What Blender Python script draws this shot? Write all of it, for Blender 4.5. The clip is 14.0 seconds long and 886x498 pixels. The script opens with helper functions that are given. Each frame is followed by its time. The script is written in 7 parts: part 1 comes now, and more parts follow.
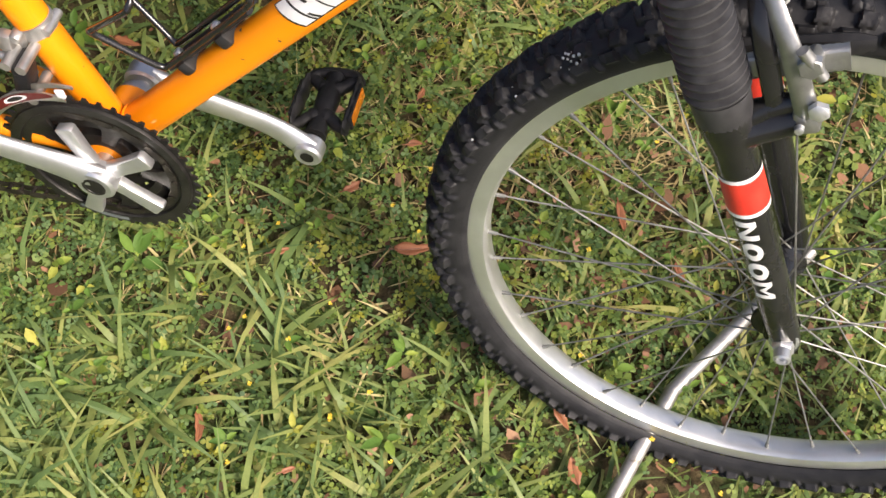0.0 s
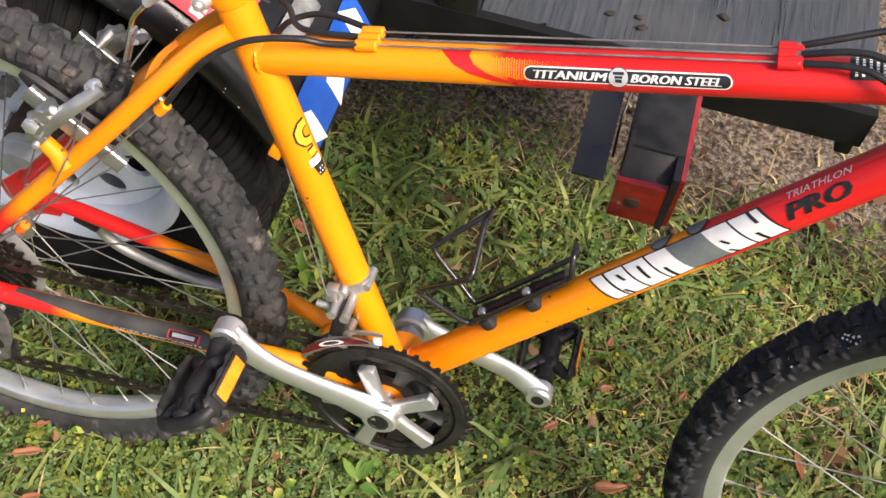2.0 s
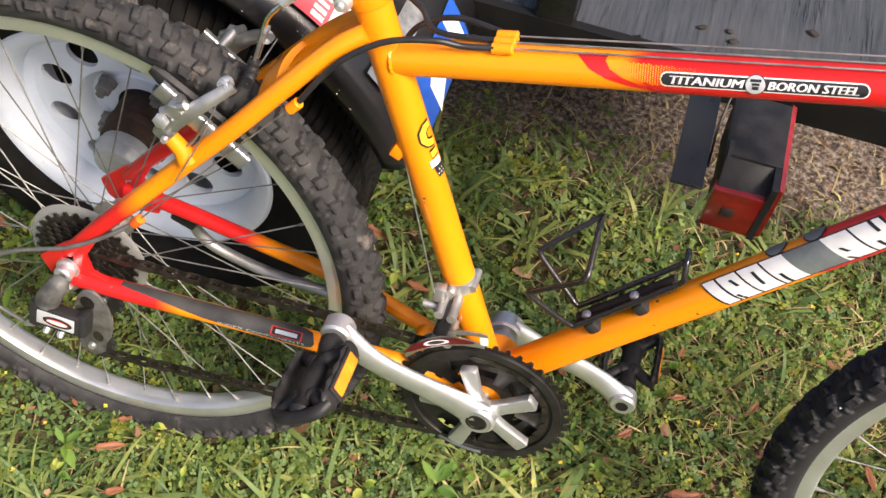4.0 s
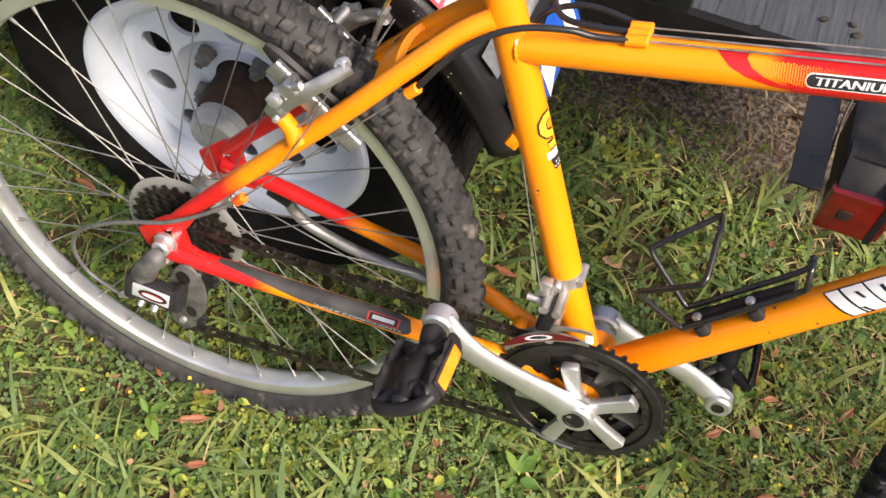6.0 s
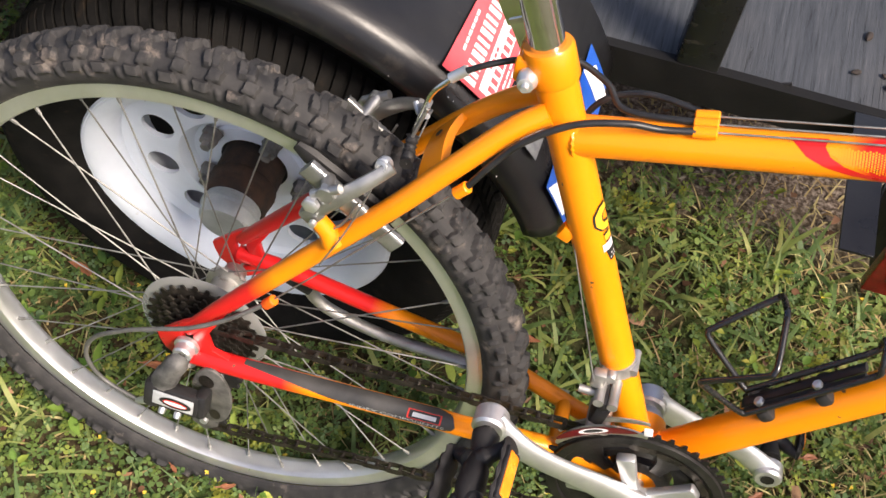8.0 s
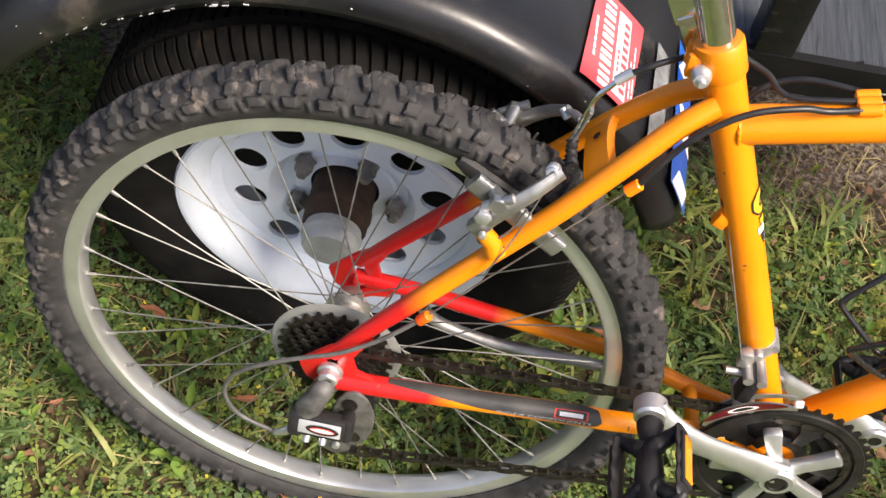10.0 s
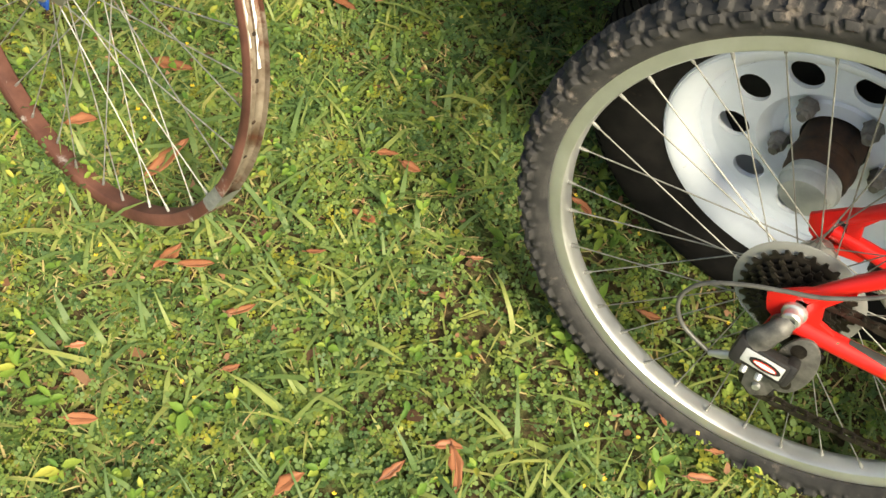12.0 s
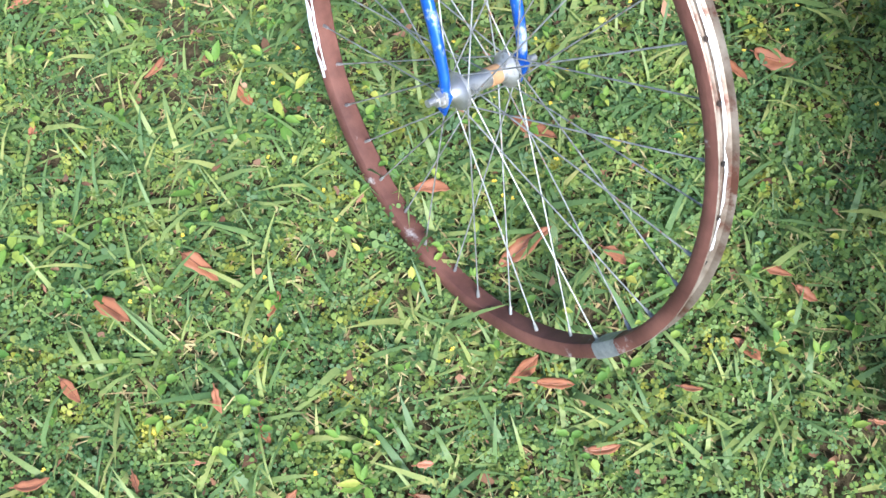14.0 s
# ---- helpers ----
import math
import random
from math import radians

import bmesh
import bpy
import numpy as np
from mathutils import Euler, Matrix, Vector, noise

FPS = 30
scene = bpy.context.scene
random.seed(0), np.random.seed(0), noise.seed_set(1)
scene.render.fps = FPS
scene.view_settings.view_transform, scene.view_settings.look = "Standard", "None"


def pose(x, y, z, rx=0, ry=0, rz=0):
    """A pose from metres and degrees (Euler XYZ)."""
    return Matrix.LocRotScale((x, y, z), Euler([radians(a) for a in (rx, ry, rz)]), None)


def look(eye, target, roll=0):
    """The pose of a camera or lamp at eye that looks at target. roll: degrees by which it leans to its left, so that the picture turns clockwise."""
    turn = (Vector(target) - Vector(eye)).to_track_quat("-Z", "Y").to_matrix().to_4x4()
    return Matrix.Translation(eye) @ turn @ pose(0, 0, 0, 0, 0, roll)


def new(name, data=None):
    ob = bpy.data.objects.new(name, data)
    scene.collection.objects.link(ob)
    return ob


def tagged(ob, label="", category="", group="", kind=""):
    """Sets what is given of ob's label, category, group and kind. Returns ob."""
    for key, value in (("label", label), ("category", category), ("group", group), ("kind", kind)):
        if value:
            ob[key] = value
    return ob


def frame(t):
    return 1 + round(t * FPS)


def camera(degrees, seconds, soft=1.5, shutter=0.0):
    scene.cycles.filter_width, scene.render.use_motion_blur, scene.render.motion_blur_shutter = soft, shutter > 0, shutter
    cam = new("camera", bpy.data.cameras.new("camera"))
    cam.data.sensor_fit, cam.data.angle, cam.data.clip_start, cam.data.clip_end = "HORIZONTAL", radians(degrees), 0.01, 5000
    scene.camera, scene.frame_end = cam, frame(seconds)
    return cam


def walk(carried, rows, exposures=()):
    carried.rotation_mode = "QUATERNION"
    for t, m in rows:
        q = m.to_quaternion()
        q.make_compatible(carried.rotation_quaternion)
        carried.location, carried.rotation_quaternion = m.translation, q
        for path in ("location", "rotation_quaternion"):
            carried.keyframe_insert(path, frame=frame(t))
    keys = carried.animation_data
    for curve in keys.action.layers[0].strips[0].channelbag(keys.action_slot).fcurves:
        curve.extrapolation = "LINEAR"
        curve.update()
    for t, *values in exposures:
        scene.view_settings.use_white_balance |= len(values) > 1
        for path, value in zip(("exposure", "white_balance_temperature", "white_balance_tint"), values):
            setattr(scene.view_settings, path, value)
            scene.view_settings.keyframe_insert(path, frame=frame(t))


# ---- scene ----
cam = camera(44.94, 14.0)
# seconds, place of the eye, turn in degrees
ROWS = [
    (0.0, 0.8129, -0.3251, 1.1826, 20.823, -2.152, 13.265),
    (0.5, 0.7483, -0.3346, 1.2233, 26.287, -4.212, 16.092),
    (1.0, 0.6463, -0.3606, 1.2623, 29.282, -4.265, 14.804),
    (1.5, 0.5828, -0.3907, 1.2879, 30.569, -2.937, 14.503),
    (2.0, 0.5670, -0.4123, 1.2941, 32.123, -3.568, 15.807),
    (2.5, 0.5508, -0.4200, 1.2973, 32.768, -4.158, 16.176),
    (3.0, 0.5281, -0.4338, 1.2995, 33.456, -4.486, 16.255),
    (3.2, 0.5185, -0.4409, 1.2993, 33.436, -4.413, 16.501),
    (5.3, 0.4328, -0.4740, 1.2781, 31.593, -4.030, 17.930),
    (5.5, 0.4354, -0.4671, 1.2765, 31.403, -3.758, 19.164),
    (6.0, 0.4149, -0.4471, 1.2769, 31.044, -3.386, 20.631),
    (6.5, 0.3818, -0.4204, 1.2713, 30.445, -3.964, 21.218),
    (7.0, 0.3549, -0.3944, 1.2660, 30.921, -3.258, 21.660),
    (7.2, 0.3461, -0.3852, 1.2632, 31.651, -3.415, 21.089),
    (9.3, 0.2067, -0.3825, 1.2625, 32.193, -3.454, 9.822),
    (9.5, 0.1773, -0.4076, 1.2649, 32.480, -3.389, 9.210),
    (10.0, 0.1220, -0.4458, 1.2645, 33.114, -4.191, 9.793),
    (10.5, 0.0879, -0.4716, 1.2631, 33.444, -5.097, 11.601),
    (11.0, 0.0491, -0.5062, 1.2515, 31.358, -5.117, 16.341),
    (11.5, -0.0014, -0.5427, 1.2444, 30.116, -4.495, 24.466),
    (12.0, -0.0547, -0.5711, 1.2387, 29.690, -1.641, 32.824),
    (12.5, -0.1040, -0.5983, 1.2399, 28.741, 0.241, 40.527),
    (13.0, -0.1769, -0.5600, 1.2387, 28.378, 0.637, 43.867),
    (13.5, -0.3352, -0.5088, 1.2267, 25.930, 2.809, 44.477),
    (14.0, -0.4896, -0.4362, 1.2340, 21.835, 3.254, 42.665),
]
walk(cam, [(t, pose(x, y, z, rx, ry, rz)) for t, x, y, z, rx, ry, rz in ROWS],
     exposures=[(0.0, 0.43, 6600, 16), (6.0, 0.55, 6700, 17), (7.2, 0.5, 6700, 17), (11.0, 0.56, 6600, 15), (12.3, 0.73, 7600, 1), (13.0, 0.9, 6300, 2), (13.5, 0.93, 5150, 8), (14.0, 0.92, 5150, 9)])

# ---- light: hazy sun and sky ----
SUN_EL, SUN_AZ = radians(48), radians(117)  # azimuth from north (+y) clockwise
world = bpy.data.worlds.new("sky")
scene.world = world
world.use_nodes = True
wn = world.node_tree
sky = wn.nodes.new("ShaderNodeTexSky")
sky.sky_type = "NISHITA"
sky.sun_disc = False
sky.sun_elevation, sky.sun_rotation = SUN_EL, SUN_AZ
sky.dust_density = 4.0
wn.links.new(sky.outputs[0], wn.nodes["Background"].inputs[0])
wn.nodes["Background"].inputs[1].default_value = 0.13
sun_data = bpy.data.lights.new("sun", "SUN")
sun_data.energy, sun_data.angle, sun_data.color = 4.75, radians(19), (1.0, 0.92, 0.78)
sun = new("sun", sun_data)
sun_dir = Vector((math.sin(SUN_AZ) * math.cos(SUN_EL), math.cos(SUN_AZ) * math.cos(SUN_EL), math.sin(SUN_EL)))
sun.matrix_basis = look(sun_dir * 20, (0, 0, 0))


# ---- materials ----
def material(name, rough=0.5, metal=0.0, spec=0.5):
    m = bpy.data.materials.new(name)
    m.use_nodes = True
    b = m.node_tree.nodes["Principled BSDF"]
    b.inputs["Roughness"].default_value = rough
    b.inputs["Metallic"].default_value = metal
    b.inputs["Specular IOR Level"].default_value = spec
    return m, m.node_tree, b


def coords(tree, scale=1.0, kind="Object"):
    tc = tree.nodes.new("ShaderNodeTexCoord")
    mp = tree.nodes.new("ShaderNodeMapping")
    mp.inputs["Scale"].default_value = scale if isinstance(scale, tuple) else (scale,) * 3
    tree.links.new(tc.outputs[kind], mp.inputs[0])
    return mp.outputs[0]


def ramp(tree, fac, stops):
    r = tree.nodes.new("ShaderNodeValToRGB")
    e = r.color_ramp.elements
    while len(e) < len(stops):
        e.new(0.5)
    for el, (p, c) in zip(e, stops):
        el.position = p
        el.color = (*c, 1) if len(c) == 3 else c
    tree.links.new(fac, r.inputs[0])
    return r.outputs[0]


def noise_tex(tree, vec, scale, detail=4.0, rough=0.6):
    n = tree.nodes.new("ShaderNodeTexNoise")
    n.inputs["Scale"].default_value, n.inputs["Detail"].default_value, n.inputs["Roughness"].default_value = scale, detail, rough
    tree.links.new(vec, n.inputs["Vector"])
    return n.outputs["Fac"]


def mix(tree, fac, a, b, blend="MIX"):
    n = tree.nodes.new("ShaderNodeMix")
    n.data_type, n.blend_type = "RGBA", blend
    for sock, v in ((n.inputs[0], fac), (n.inputs[6], a), (n.inputs[7], b)):
        if isinstance(v, bpy.types.NodeSocket):
            tree.links.new(v, sock)
        elif isinstance(v, (int, float)):
            sock.default_value = v
        else:
            sock.default_value = (*v, 1)
    return n.outputs[2]


def math_node(tree, op, a, b=0.0, clamp=False):
    n = tree.nodes.new("ShaderNodeMath")
    n.operation, n.use_clamp = op, clamp
    for i, v in enumerate((a, b)):
        if isinstance(v, bpy.types.NodeSocket):
            tree.links.new(v, n.inputs[i])
        else:
            n.inputs[i].default_value = v
    return n.outputs[0]


def bump(tree, bsdf, height, strength=0.3, dist=0.002):
    n = tree.nodes.new("ShaderNodeBump")
    n.inputs["Strength"].default_value, n.inputs["Distance"].default_value = strength, dist
    tree.links.new(height, n.inputs["Height"])
    tree.links.new(n.outputs[0], bsdf.inputs["Normal"])


def worn(name, dark, light, rough, metal=0.0, scale=30.0, fine=300.0, relief=0.15, spec=0.5, coat=0.0, rough_spread=0.15, dirt=None, dirt_at=0.62):
    """A surface of two close tones with stains, fine grain and uneven gloss; dirt: a third colour in patches."""
    m, t, b = material(name, rough, metal, spec)
    v = coords(t)
    n1, n2 = noise_tex(t, v, scale, 5.0), noise_tex(t, v, fine, 3.0)
    col = ramp(t, n1, [(0.35, dark), (0.65, light)])
    if dirt:
        n3 = noise_tex(t, v, scale * 0.7 + 3.1, 6.0, 0.7)
        col = mix(t, ramp(t, n3, [(dirt_at, (0, 0, 0)), (dirt_at + 0.1, (1, 1, 1))]), col, dirt)
    t.links.new(col, b.inputs["Base Color"])
    mr = t.nodes.new("ShaderNodeMapRange")
    mr.inputs[3].default_value, mr.inputs[4].default_value = max(rough - rough_spread, 0.03), min(rough + rough_spread, 1)
    t.links.new(n1, mr.inputs[0])
    t.links.new(mr.outputs[0], b.inputs["Roughness"])
    b.inputs["Coat Weight"].default_value = coat
    if relief:
        bump(t, b, n2, relief, 0.001)
    return m


def frame_paint():
    """Glossy enamel, orange fading to red at the front of the main tubes and at the rear ends of the stays."""
    m, t, b = material("frame_paint", 0.28, 0.0, 0.35)
    tc = t.nodes.new("ShaderNodeTexCoord")
    sp = t.nodes.new("ShaderNodeSeparateXYZ")
    t.links.new(tc.outputs["Object"], sp.inputs[0])
    x, y, z = sp.outputs
    v = coords(t)
    wob = noise_tex(t, v, 14.0, 1.0)
    swirl = math_node(t, "MULTIPLY", math_node(t, "SUBTRACT", wob, 0.5), 0.16)
    # boundary along the tubes: nearer the saddle on the top tube than on the down tube
    edge = math_node(t, "MULTIPLY_ADD", math_node(t, "SUBTRACT", z, 0.6), -1.22)
    edge.node.inputs[2].default_value = 0.665
    front = math_node(t, "SUBTRACT", math_node(t, "ADD", x, swirl), edge)
    front = math_node(t, "MULTIPLY", front, 40.0, True)
    rx = math_node(t, "MULTIPLY", x, 1.6)
    rz = math_node(t, "SUBTRACT", z, 0.335)
    d = math_node(t, "SQRT", math_node(t, "ADD", math_node(t, "MULTIPLY", rx, rx), math_node(t, "MULTIPLY", rz, rz)))
    reach = math_node(t, "MULTIPLY_ADD", math_node(t, "MULTIPLY", y, 20.0, True), 0.08)
    reach.node.inputs[2].default_value = 0.205
    rear = math_node(t, "MULTIPLY", math_node(t, "SUBTRACT", reach, d), 22.0, True)
    # halftone screen in the fade
    vo = t.nodes.new("ShaderNodeTexVoronoi")
    vo.inputs["Scale"].default_value, vo.inputs["Randomness"].default_value = 420.0, 0.0
    t.links.new(v, vo.inputs["Vector"])
    both = math_node(t, "MAXIMUM", front, rear)
    tone = noise_tex(t, v, 6.0, 3.0)
    orange = ramp(t, tone, [(0.3, (0.87, 0.245, 0.003)), (0.7, (0.94, 0.3, 0.005))])
    red = ramp(t, tone, [(0.3, (0.56, 0.012, 0.012)), (0.7, (0.66, 0.018, 0.016))])
    col = mix(t, both, orange, red)
    chips = ramp(t, noise_tex(t, v, 95.0, 2.0), [(0.735, (0, 0, 0)), (0.75, (1, 1, 1))])
    col = mix(t, chips, col, (0.12, 0.07, 0.04))
    t.links.new(col, b.inputs["Base Color"])
    b.inputs["Coat Weight"].default_value, b.inputs["Coat Roughness"].default_value = 0.28, 0.1
    mr = t.nodes.new("ShaderNodeMapRange")
    mr.inputs[3].default_value, mr.inputs[4].default_value = 0.24, 0.42
    t.links.new(noise_tex(t, v, 40.0, 5.0), mr.inputs[0])
    t.links.new(mr.outputs[0], b.inputs["Roughness"])
    bump(t, b, noise_tex(t, v, 160.0, 2.0), 0.05, 0.001)
    return m


def island_mix(name, stops, rough=0.6, trans=0.0, scale=25.0, spec=0.35, patch=None, drift=0.0):
    """Plant matter: each piece takes a tone of its own; patches of the lawn drift in tone."""
    m, t, b = material(name, rough, 0.0, spec)
    g = t.nodes.new("ShaderNodeNewGeometry")
    v = coords(t)
    tone = g.outputs["Random Per Island"]
    if drift:  # neighbours share much of their tone
        own = math_node(t, "MULTIPLY", tone, 1.0 - drift)
        near = math_node(t, "MULTIPLY", math_node(t, "SUBTRACT", noise_tex(t, v, 13.0, 4.0, 0.65), 0.28, True), drift * 2.0)
        tone = math_node(t, "ADD", own, near, True)
        # the lawn is drier towards the front wheel
        sep = t.nodes.new("ShaderNodeSeparateXYZ")
        t.links.new(v, sep.inputs[0])
        dry = math_node(t, "MULTIPLY", math_node(t, "SUBTRACT", sep.outputs[0], 0.15), 0.9, True)
        tone = math_node(t, "ADD", math_node(t, "MULTIPLY", tone, 0.92), math_node(t, "MULTIPLY", dry, 0.07), True)
    col = ramp(t, tone, stops)
    if patch:
        f = ramp(t, noise_tex(t, v, 2.6, 4.0), [(0.4, (0, 0, 0)), (0.7, (1, 1, 1))])
        col = mix(t, math_node(t, "MULTIPLY", f, 0.6), col, patch, "MULTIPLY")
        pale = ramp(t, noise_tex(t, v, 17.0, 3.0, 0.5), [(0.56, (0, 0, 0)), (0.68, (1, 1, 1))])
        col = mix(t, math_node(t, "MULTIPLY", pale, g.outputs["Random Per Island"]), col, (0.4, 0.37, 0.045))
    col = mix(t, 0.35, col, mix(t, noise_tex(t, v, scale * 12, 3.0), (0.3, 0.3, 0.3), (1.5, 1.5, 1.5)), "MULTIPLY")
    t.links.new(col, b.inputs["Base Color"])
    if trans:
        tr = t.nodes.new("ShaderNodeBsdfTranslucent")
        t.links.new(col, tr.inputs[0])
        ms = t.nodes.new("ShaderNodeMixShader")
        ms.inputs[0].default_value = trans
        t.links.new(b.outputs[0], ms.inputs[1])
        t.links.new(tr.outputs[0], ms.inputs[2])
        t.links.new(ms.outputs[0], t.nodes["Material Output"].inputs[0])
    return m


PAINT = frame_paint()
ALLOY = worn("brushed_alloy", (0.6, 0.61, 0.62), (0.74, 0.75, 0.76), 0.42, 0.85, 25, 500, 0.06)
ALLOY_DULL = worn("dull_alloy", (0.38, 0.37, 0.35), (0.55, 0.54, 0.52), 0.48, 0.85, 40, 400, 0.15, dirt=(0.2, 0.17, 0.13))
RIM_ALLOY = worn("rim_alloy", (0.72, 0.73, 0.73), (0.84, 0.85, 0.85), 0.36, 0.85, 18, 300, 0.05)
CHROME = worn("chrome", (0.7, 0.7, 0.7), (0.8, 0.8, 0.79), 0.14, 1.0, 30, 300, 0.03, rough_spread=0.06)
STEEL = worn("spoke_steel", (0.2, 0.2, 0.19), (0.36, 0.36, 0.34), 0.55, 0.85, 60, 300, 0.0)
RUBBER = worn("tyre_rubber", (0.018, 0.018, 0.019), (0.045, 0.043, 0.042), 0.72, 0.0, 45, 500, 0.35, 0.35, dirt=(0.13, 0.11, 0.095), dirt_at=0.58)
RUBBER_NEW = worn("front_tyre_rubber", (0.011, 0.011, 0.013), (0.024, 0.024, 0.026), 0.55, 0.0, 45, 500, 0.3, 0.3)
BLACK = worn("black_plastic", (0.012, 0.012, 0.013), (0.028, 0.027, 0.027), 0.5, 0.0, 40, 350, 0.25, 0.3)
BLACK_GLOSS = worn("black_enamel", (0.008, 0.008, 0.009), (0.016, 0.016, 0.017), 0.25, 0.0, 20, 300, 0.06, coat=0.3)
CABLE = worn("cable_housing", (0.012, 0.012, 0.013), (0.02, 0.02, 0.021), 0.4, 0.0, 60, 300, 0.05)
CHAIN = worn("oily_chain", (0.02, 0.018, 0.015), (0.07, 0.06, 0.05), 0.45, 0.7, 80, 400, 0.3)
RING = worn("black_steel_ring", (0.012, 0.011, 0.011), (0.035, 0.033, 0.03), 0.42, 0.4, 45, 300, 0.2, dirt=(0.07, 0.055, 0.04))
WHITE_RIM = worn("white_wheel_enamel", (0.7, 0.76, 0.85), (0.77, 0.83, 0.92), 0.55, 0.0, 20, 300, 0.05, 0.3, dirt=(0.42, 0.4, 0.36), dirt_at=0.7)
RAIL_BLACK = worn("rail_black_paint", (0.004, 0.004, 0.0045), (0.01, 0.0095, 0.009), 0.6, 0.0, 14, 300, 0.2, 0.25, dirt=(0.035, 0.028, 0.02), dirt_at=0.7)
TRAILER_BLACK = worn("trailer_black_paint", (0.008, 0.008, 0.01), (0.02, 0.02, 0.021), 0.3, 0.0, 7, 260, 0.14, dirt=(0.075, 0.064, 0.052), dirt_at=0.6)
TRAILER_GREY = worn("galvanised_grey_paint", (0.2, 0.21, 0.22), (0.3, 0.31, 0.32), 0.5, 0.2, 20, 300, 0.1)
HUB_RUST = worn("rusty_hub_iron", (0.014, 0.011, 0.009), (0.065, 0.034, 0.02), 0.8, 0.1, 40, 400, 0.5)
HUB_CAP = worn("grey_hub_cap", (0.33, 0.36, 0.37), (0.45, 0.48, 0.48), 0.45, 0.1, 40, 300, 0.1, dirt=(0.2, 0.15, 0.1))
NUT = worn("weathered_nut", (0.14, 0.135, 0.13), (0.28, 0.27, 0.26), 0.6, 0.5, 70, 400, 0.3, dirt=(0.2, 0.09, 0.04))
CAR_RUBBER = worn("trailer_tyre_rubber", (0.007, 0.007, 0.007), (0.016, 0.015, 0.014), 0.85, 0.0, 25, 500, 0.3, 0.06, dirt=(0.03, 0.023, 0.017), dirt_at=0.6)
BARK = worn("dark_bark", (0.012, 0.01, 0.009), (0.04, 0.03, 0.025), 0.9, 0.0, 60, 300, 0.3)
FOIL = worn("grey_foil", (0.2, 0.21, 0.22), (0.42, 0.43, 0.43), 0.4, 0.5, 60, 300, 0.1)
LAMP_RED = worn("red_lens", (0.17, 0.005, 0.006), (0.3, 0.009, 0.009), 0.2, 0.0, 40, 700, 0.25, coat=0.4)
STICKER_RED = worn("pink_red_sticker", (0.7, 0.075, 0.09), (0.78, 0.11, 0.125), 0.4, 0.0, 20, 300, 0.02)
PRINT_WHITE = worn("white_print", (0.72, 0.72, 0.71), (0.82, 0.82, 0.81), 0.4, 0.0, 60, 300, 0.0)
PRINT_BLACK = worn("black_print", (0.012, 0.012, 0.012), (0.02, 0.02, 0.02), 0.35, 0.0, 60, 300, 0.0)
PRINT_GREY = worn("grey_print", (0.12, 0.14, 0.14), (0.16, 0.18, 0.18), 0.4, 0.0, 60, 300, 0.0)
PRINT_RED = worn("red_print", (0.6, 0.03, 0.02), (0.7, 0.05, 0.03), 0.4, 0.0, 60, 300, 0.0)
PRINT_DARK_RED = worn("dark_red_print", (0.09, 0.006, 0.008), (0.13, 0.012, 0.012), 0.35, 0.0, 60, 300, 0.0)
PRINT_SILVER = worn("silver_print", (0.5, 0.52, 0.53), (0.6, 0.62, 0.63), 0.35, 0.3, 60, 300, 0.0)
PRINT_YELLOW = worn("yellow_print", (0.8, 0.42, 0.02), (0.86, 0.5, 0.03), 0.4, 0.0, 60, 300, 0.0)
REFLECT_BLUE = worn("blue_reflective_tape", (0.01, 0.07, 0.36), (0.02, 0.1, 0.46), 0.35, 0.0, 30, 900, 0.2)
AMBER = worn("amber_reflector", (0.8, 0.22, 0.01), (0.95, 0.33, 0.02), 0.25, 0.0, 60, 900, 0.5, coat=0.3)
RUST_RIM = worn("rusty_rim_steel", (0.09, 0.035, 0.025), (0.2, 0.085, 0.06), 0.65, 0.25, 16, 260, 0.35, dirt=(0.6, 0.58, 0.55), dirt_at=0.63)
RUST_BED = worn("scraped_rim_bed", (0.13, 0.09, 0.06), (0.34, 0.29, 0.23), 0.5, 0.5, 30, 300, 0.25, dirt=(0.12, 0.05, 0.03), dirt_at=0.54)
RUST_SPOKE = worn("tarnished_spoke", (0.2, 0.2, 0.195), (0.42, 0.42, 0.4), 0.55, 0.6, 90, 400, 0.1, dirt=(0.3, 0.14, 0.06), dirt_at=0.58)
BLUE_PAINT = worn("scuffed_blue_paint", (0.014, 0.065, 0.33), (0.03, 0.12, 0.48), 0.32, 0.2, 40, 300, 0.1, dirt=(0.36, 0.4, 0.46), dirt_at=0.56)
LEAF_DEAD = island_mix("dead_leaf", [(0.0, (0.15, 0.05, 0.025)), (0.35, (0.28, 0.09, 0.035)), (0.7, (0.35, 0.15, 0.075)), (1.0, (0.18, 0.08, 0.05))], 0.5, 0.1, 60, 0.45)
LITTER = island_mix("brown_litter", [(0.0, (0.08, 0.045, 0.025)), (0.4, (0.17, 0.085, 0.045)), (0.8, (0.26, 0.13, 0.07)), (1.0, (0.36, 0.22, 0.13))], 0.7, 0.05, 30, 0.3)
CLOVER = island_mix("clover_leaf", [(0.0, (0.06, 0.12, 0.05)), (0.3, (0.11, 0.185, 0.06)), (0.58, (0.2, 0.28, 0.062)), (0.8, (0.335, 0.36, 0.065)), (0.95, (0.5, 0.41, 0.06)), (1.0, (0.36, 0.2, 0.07))], 0.55, 0.35, 30, 0.3, (0.75, 0.88, 0.95), 0.55)
GRASS = island_mix("grass_blade", [(0.0, (0.08, 0.15, 0.055)), (0.35, (0.16, 0.24, 0.075)), (0.65, (0.29, 0.34, 0.1)), (0.84, (0.44, 0.42, 0.14)), (1.0, (0.5, 0.35, 0.16))], 0.5, 0.35, 30, 0.35, None, 0.35)
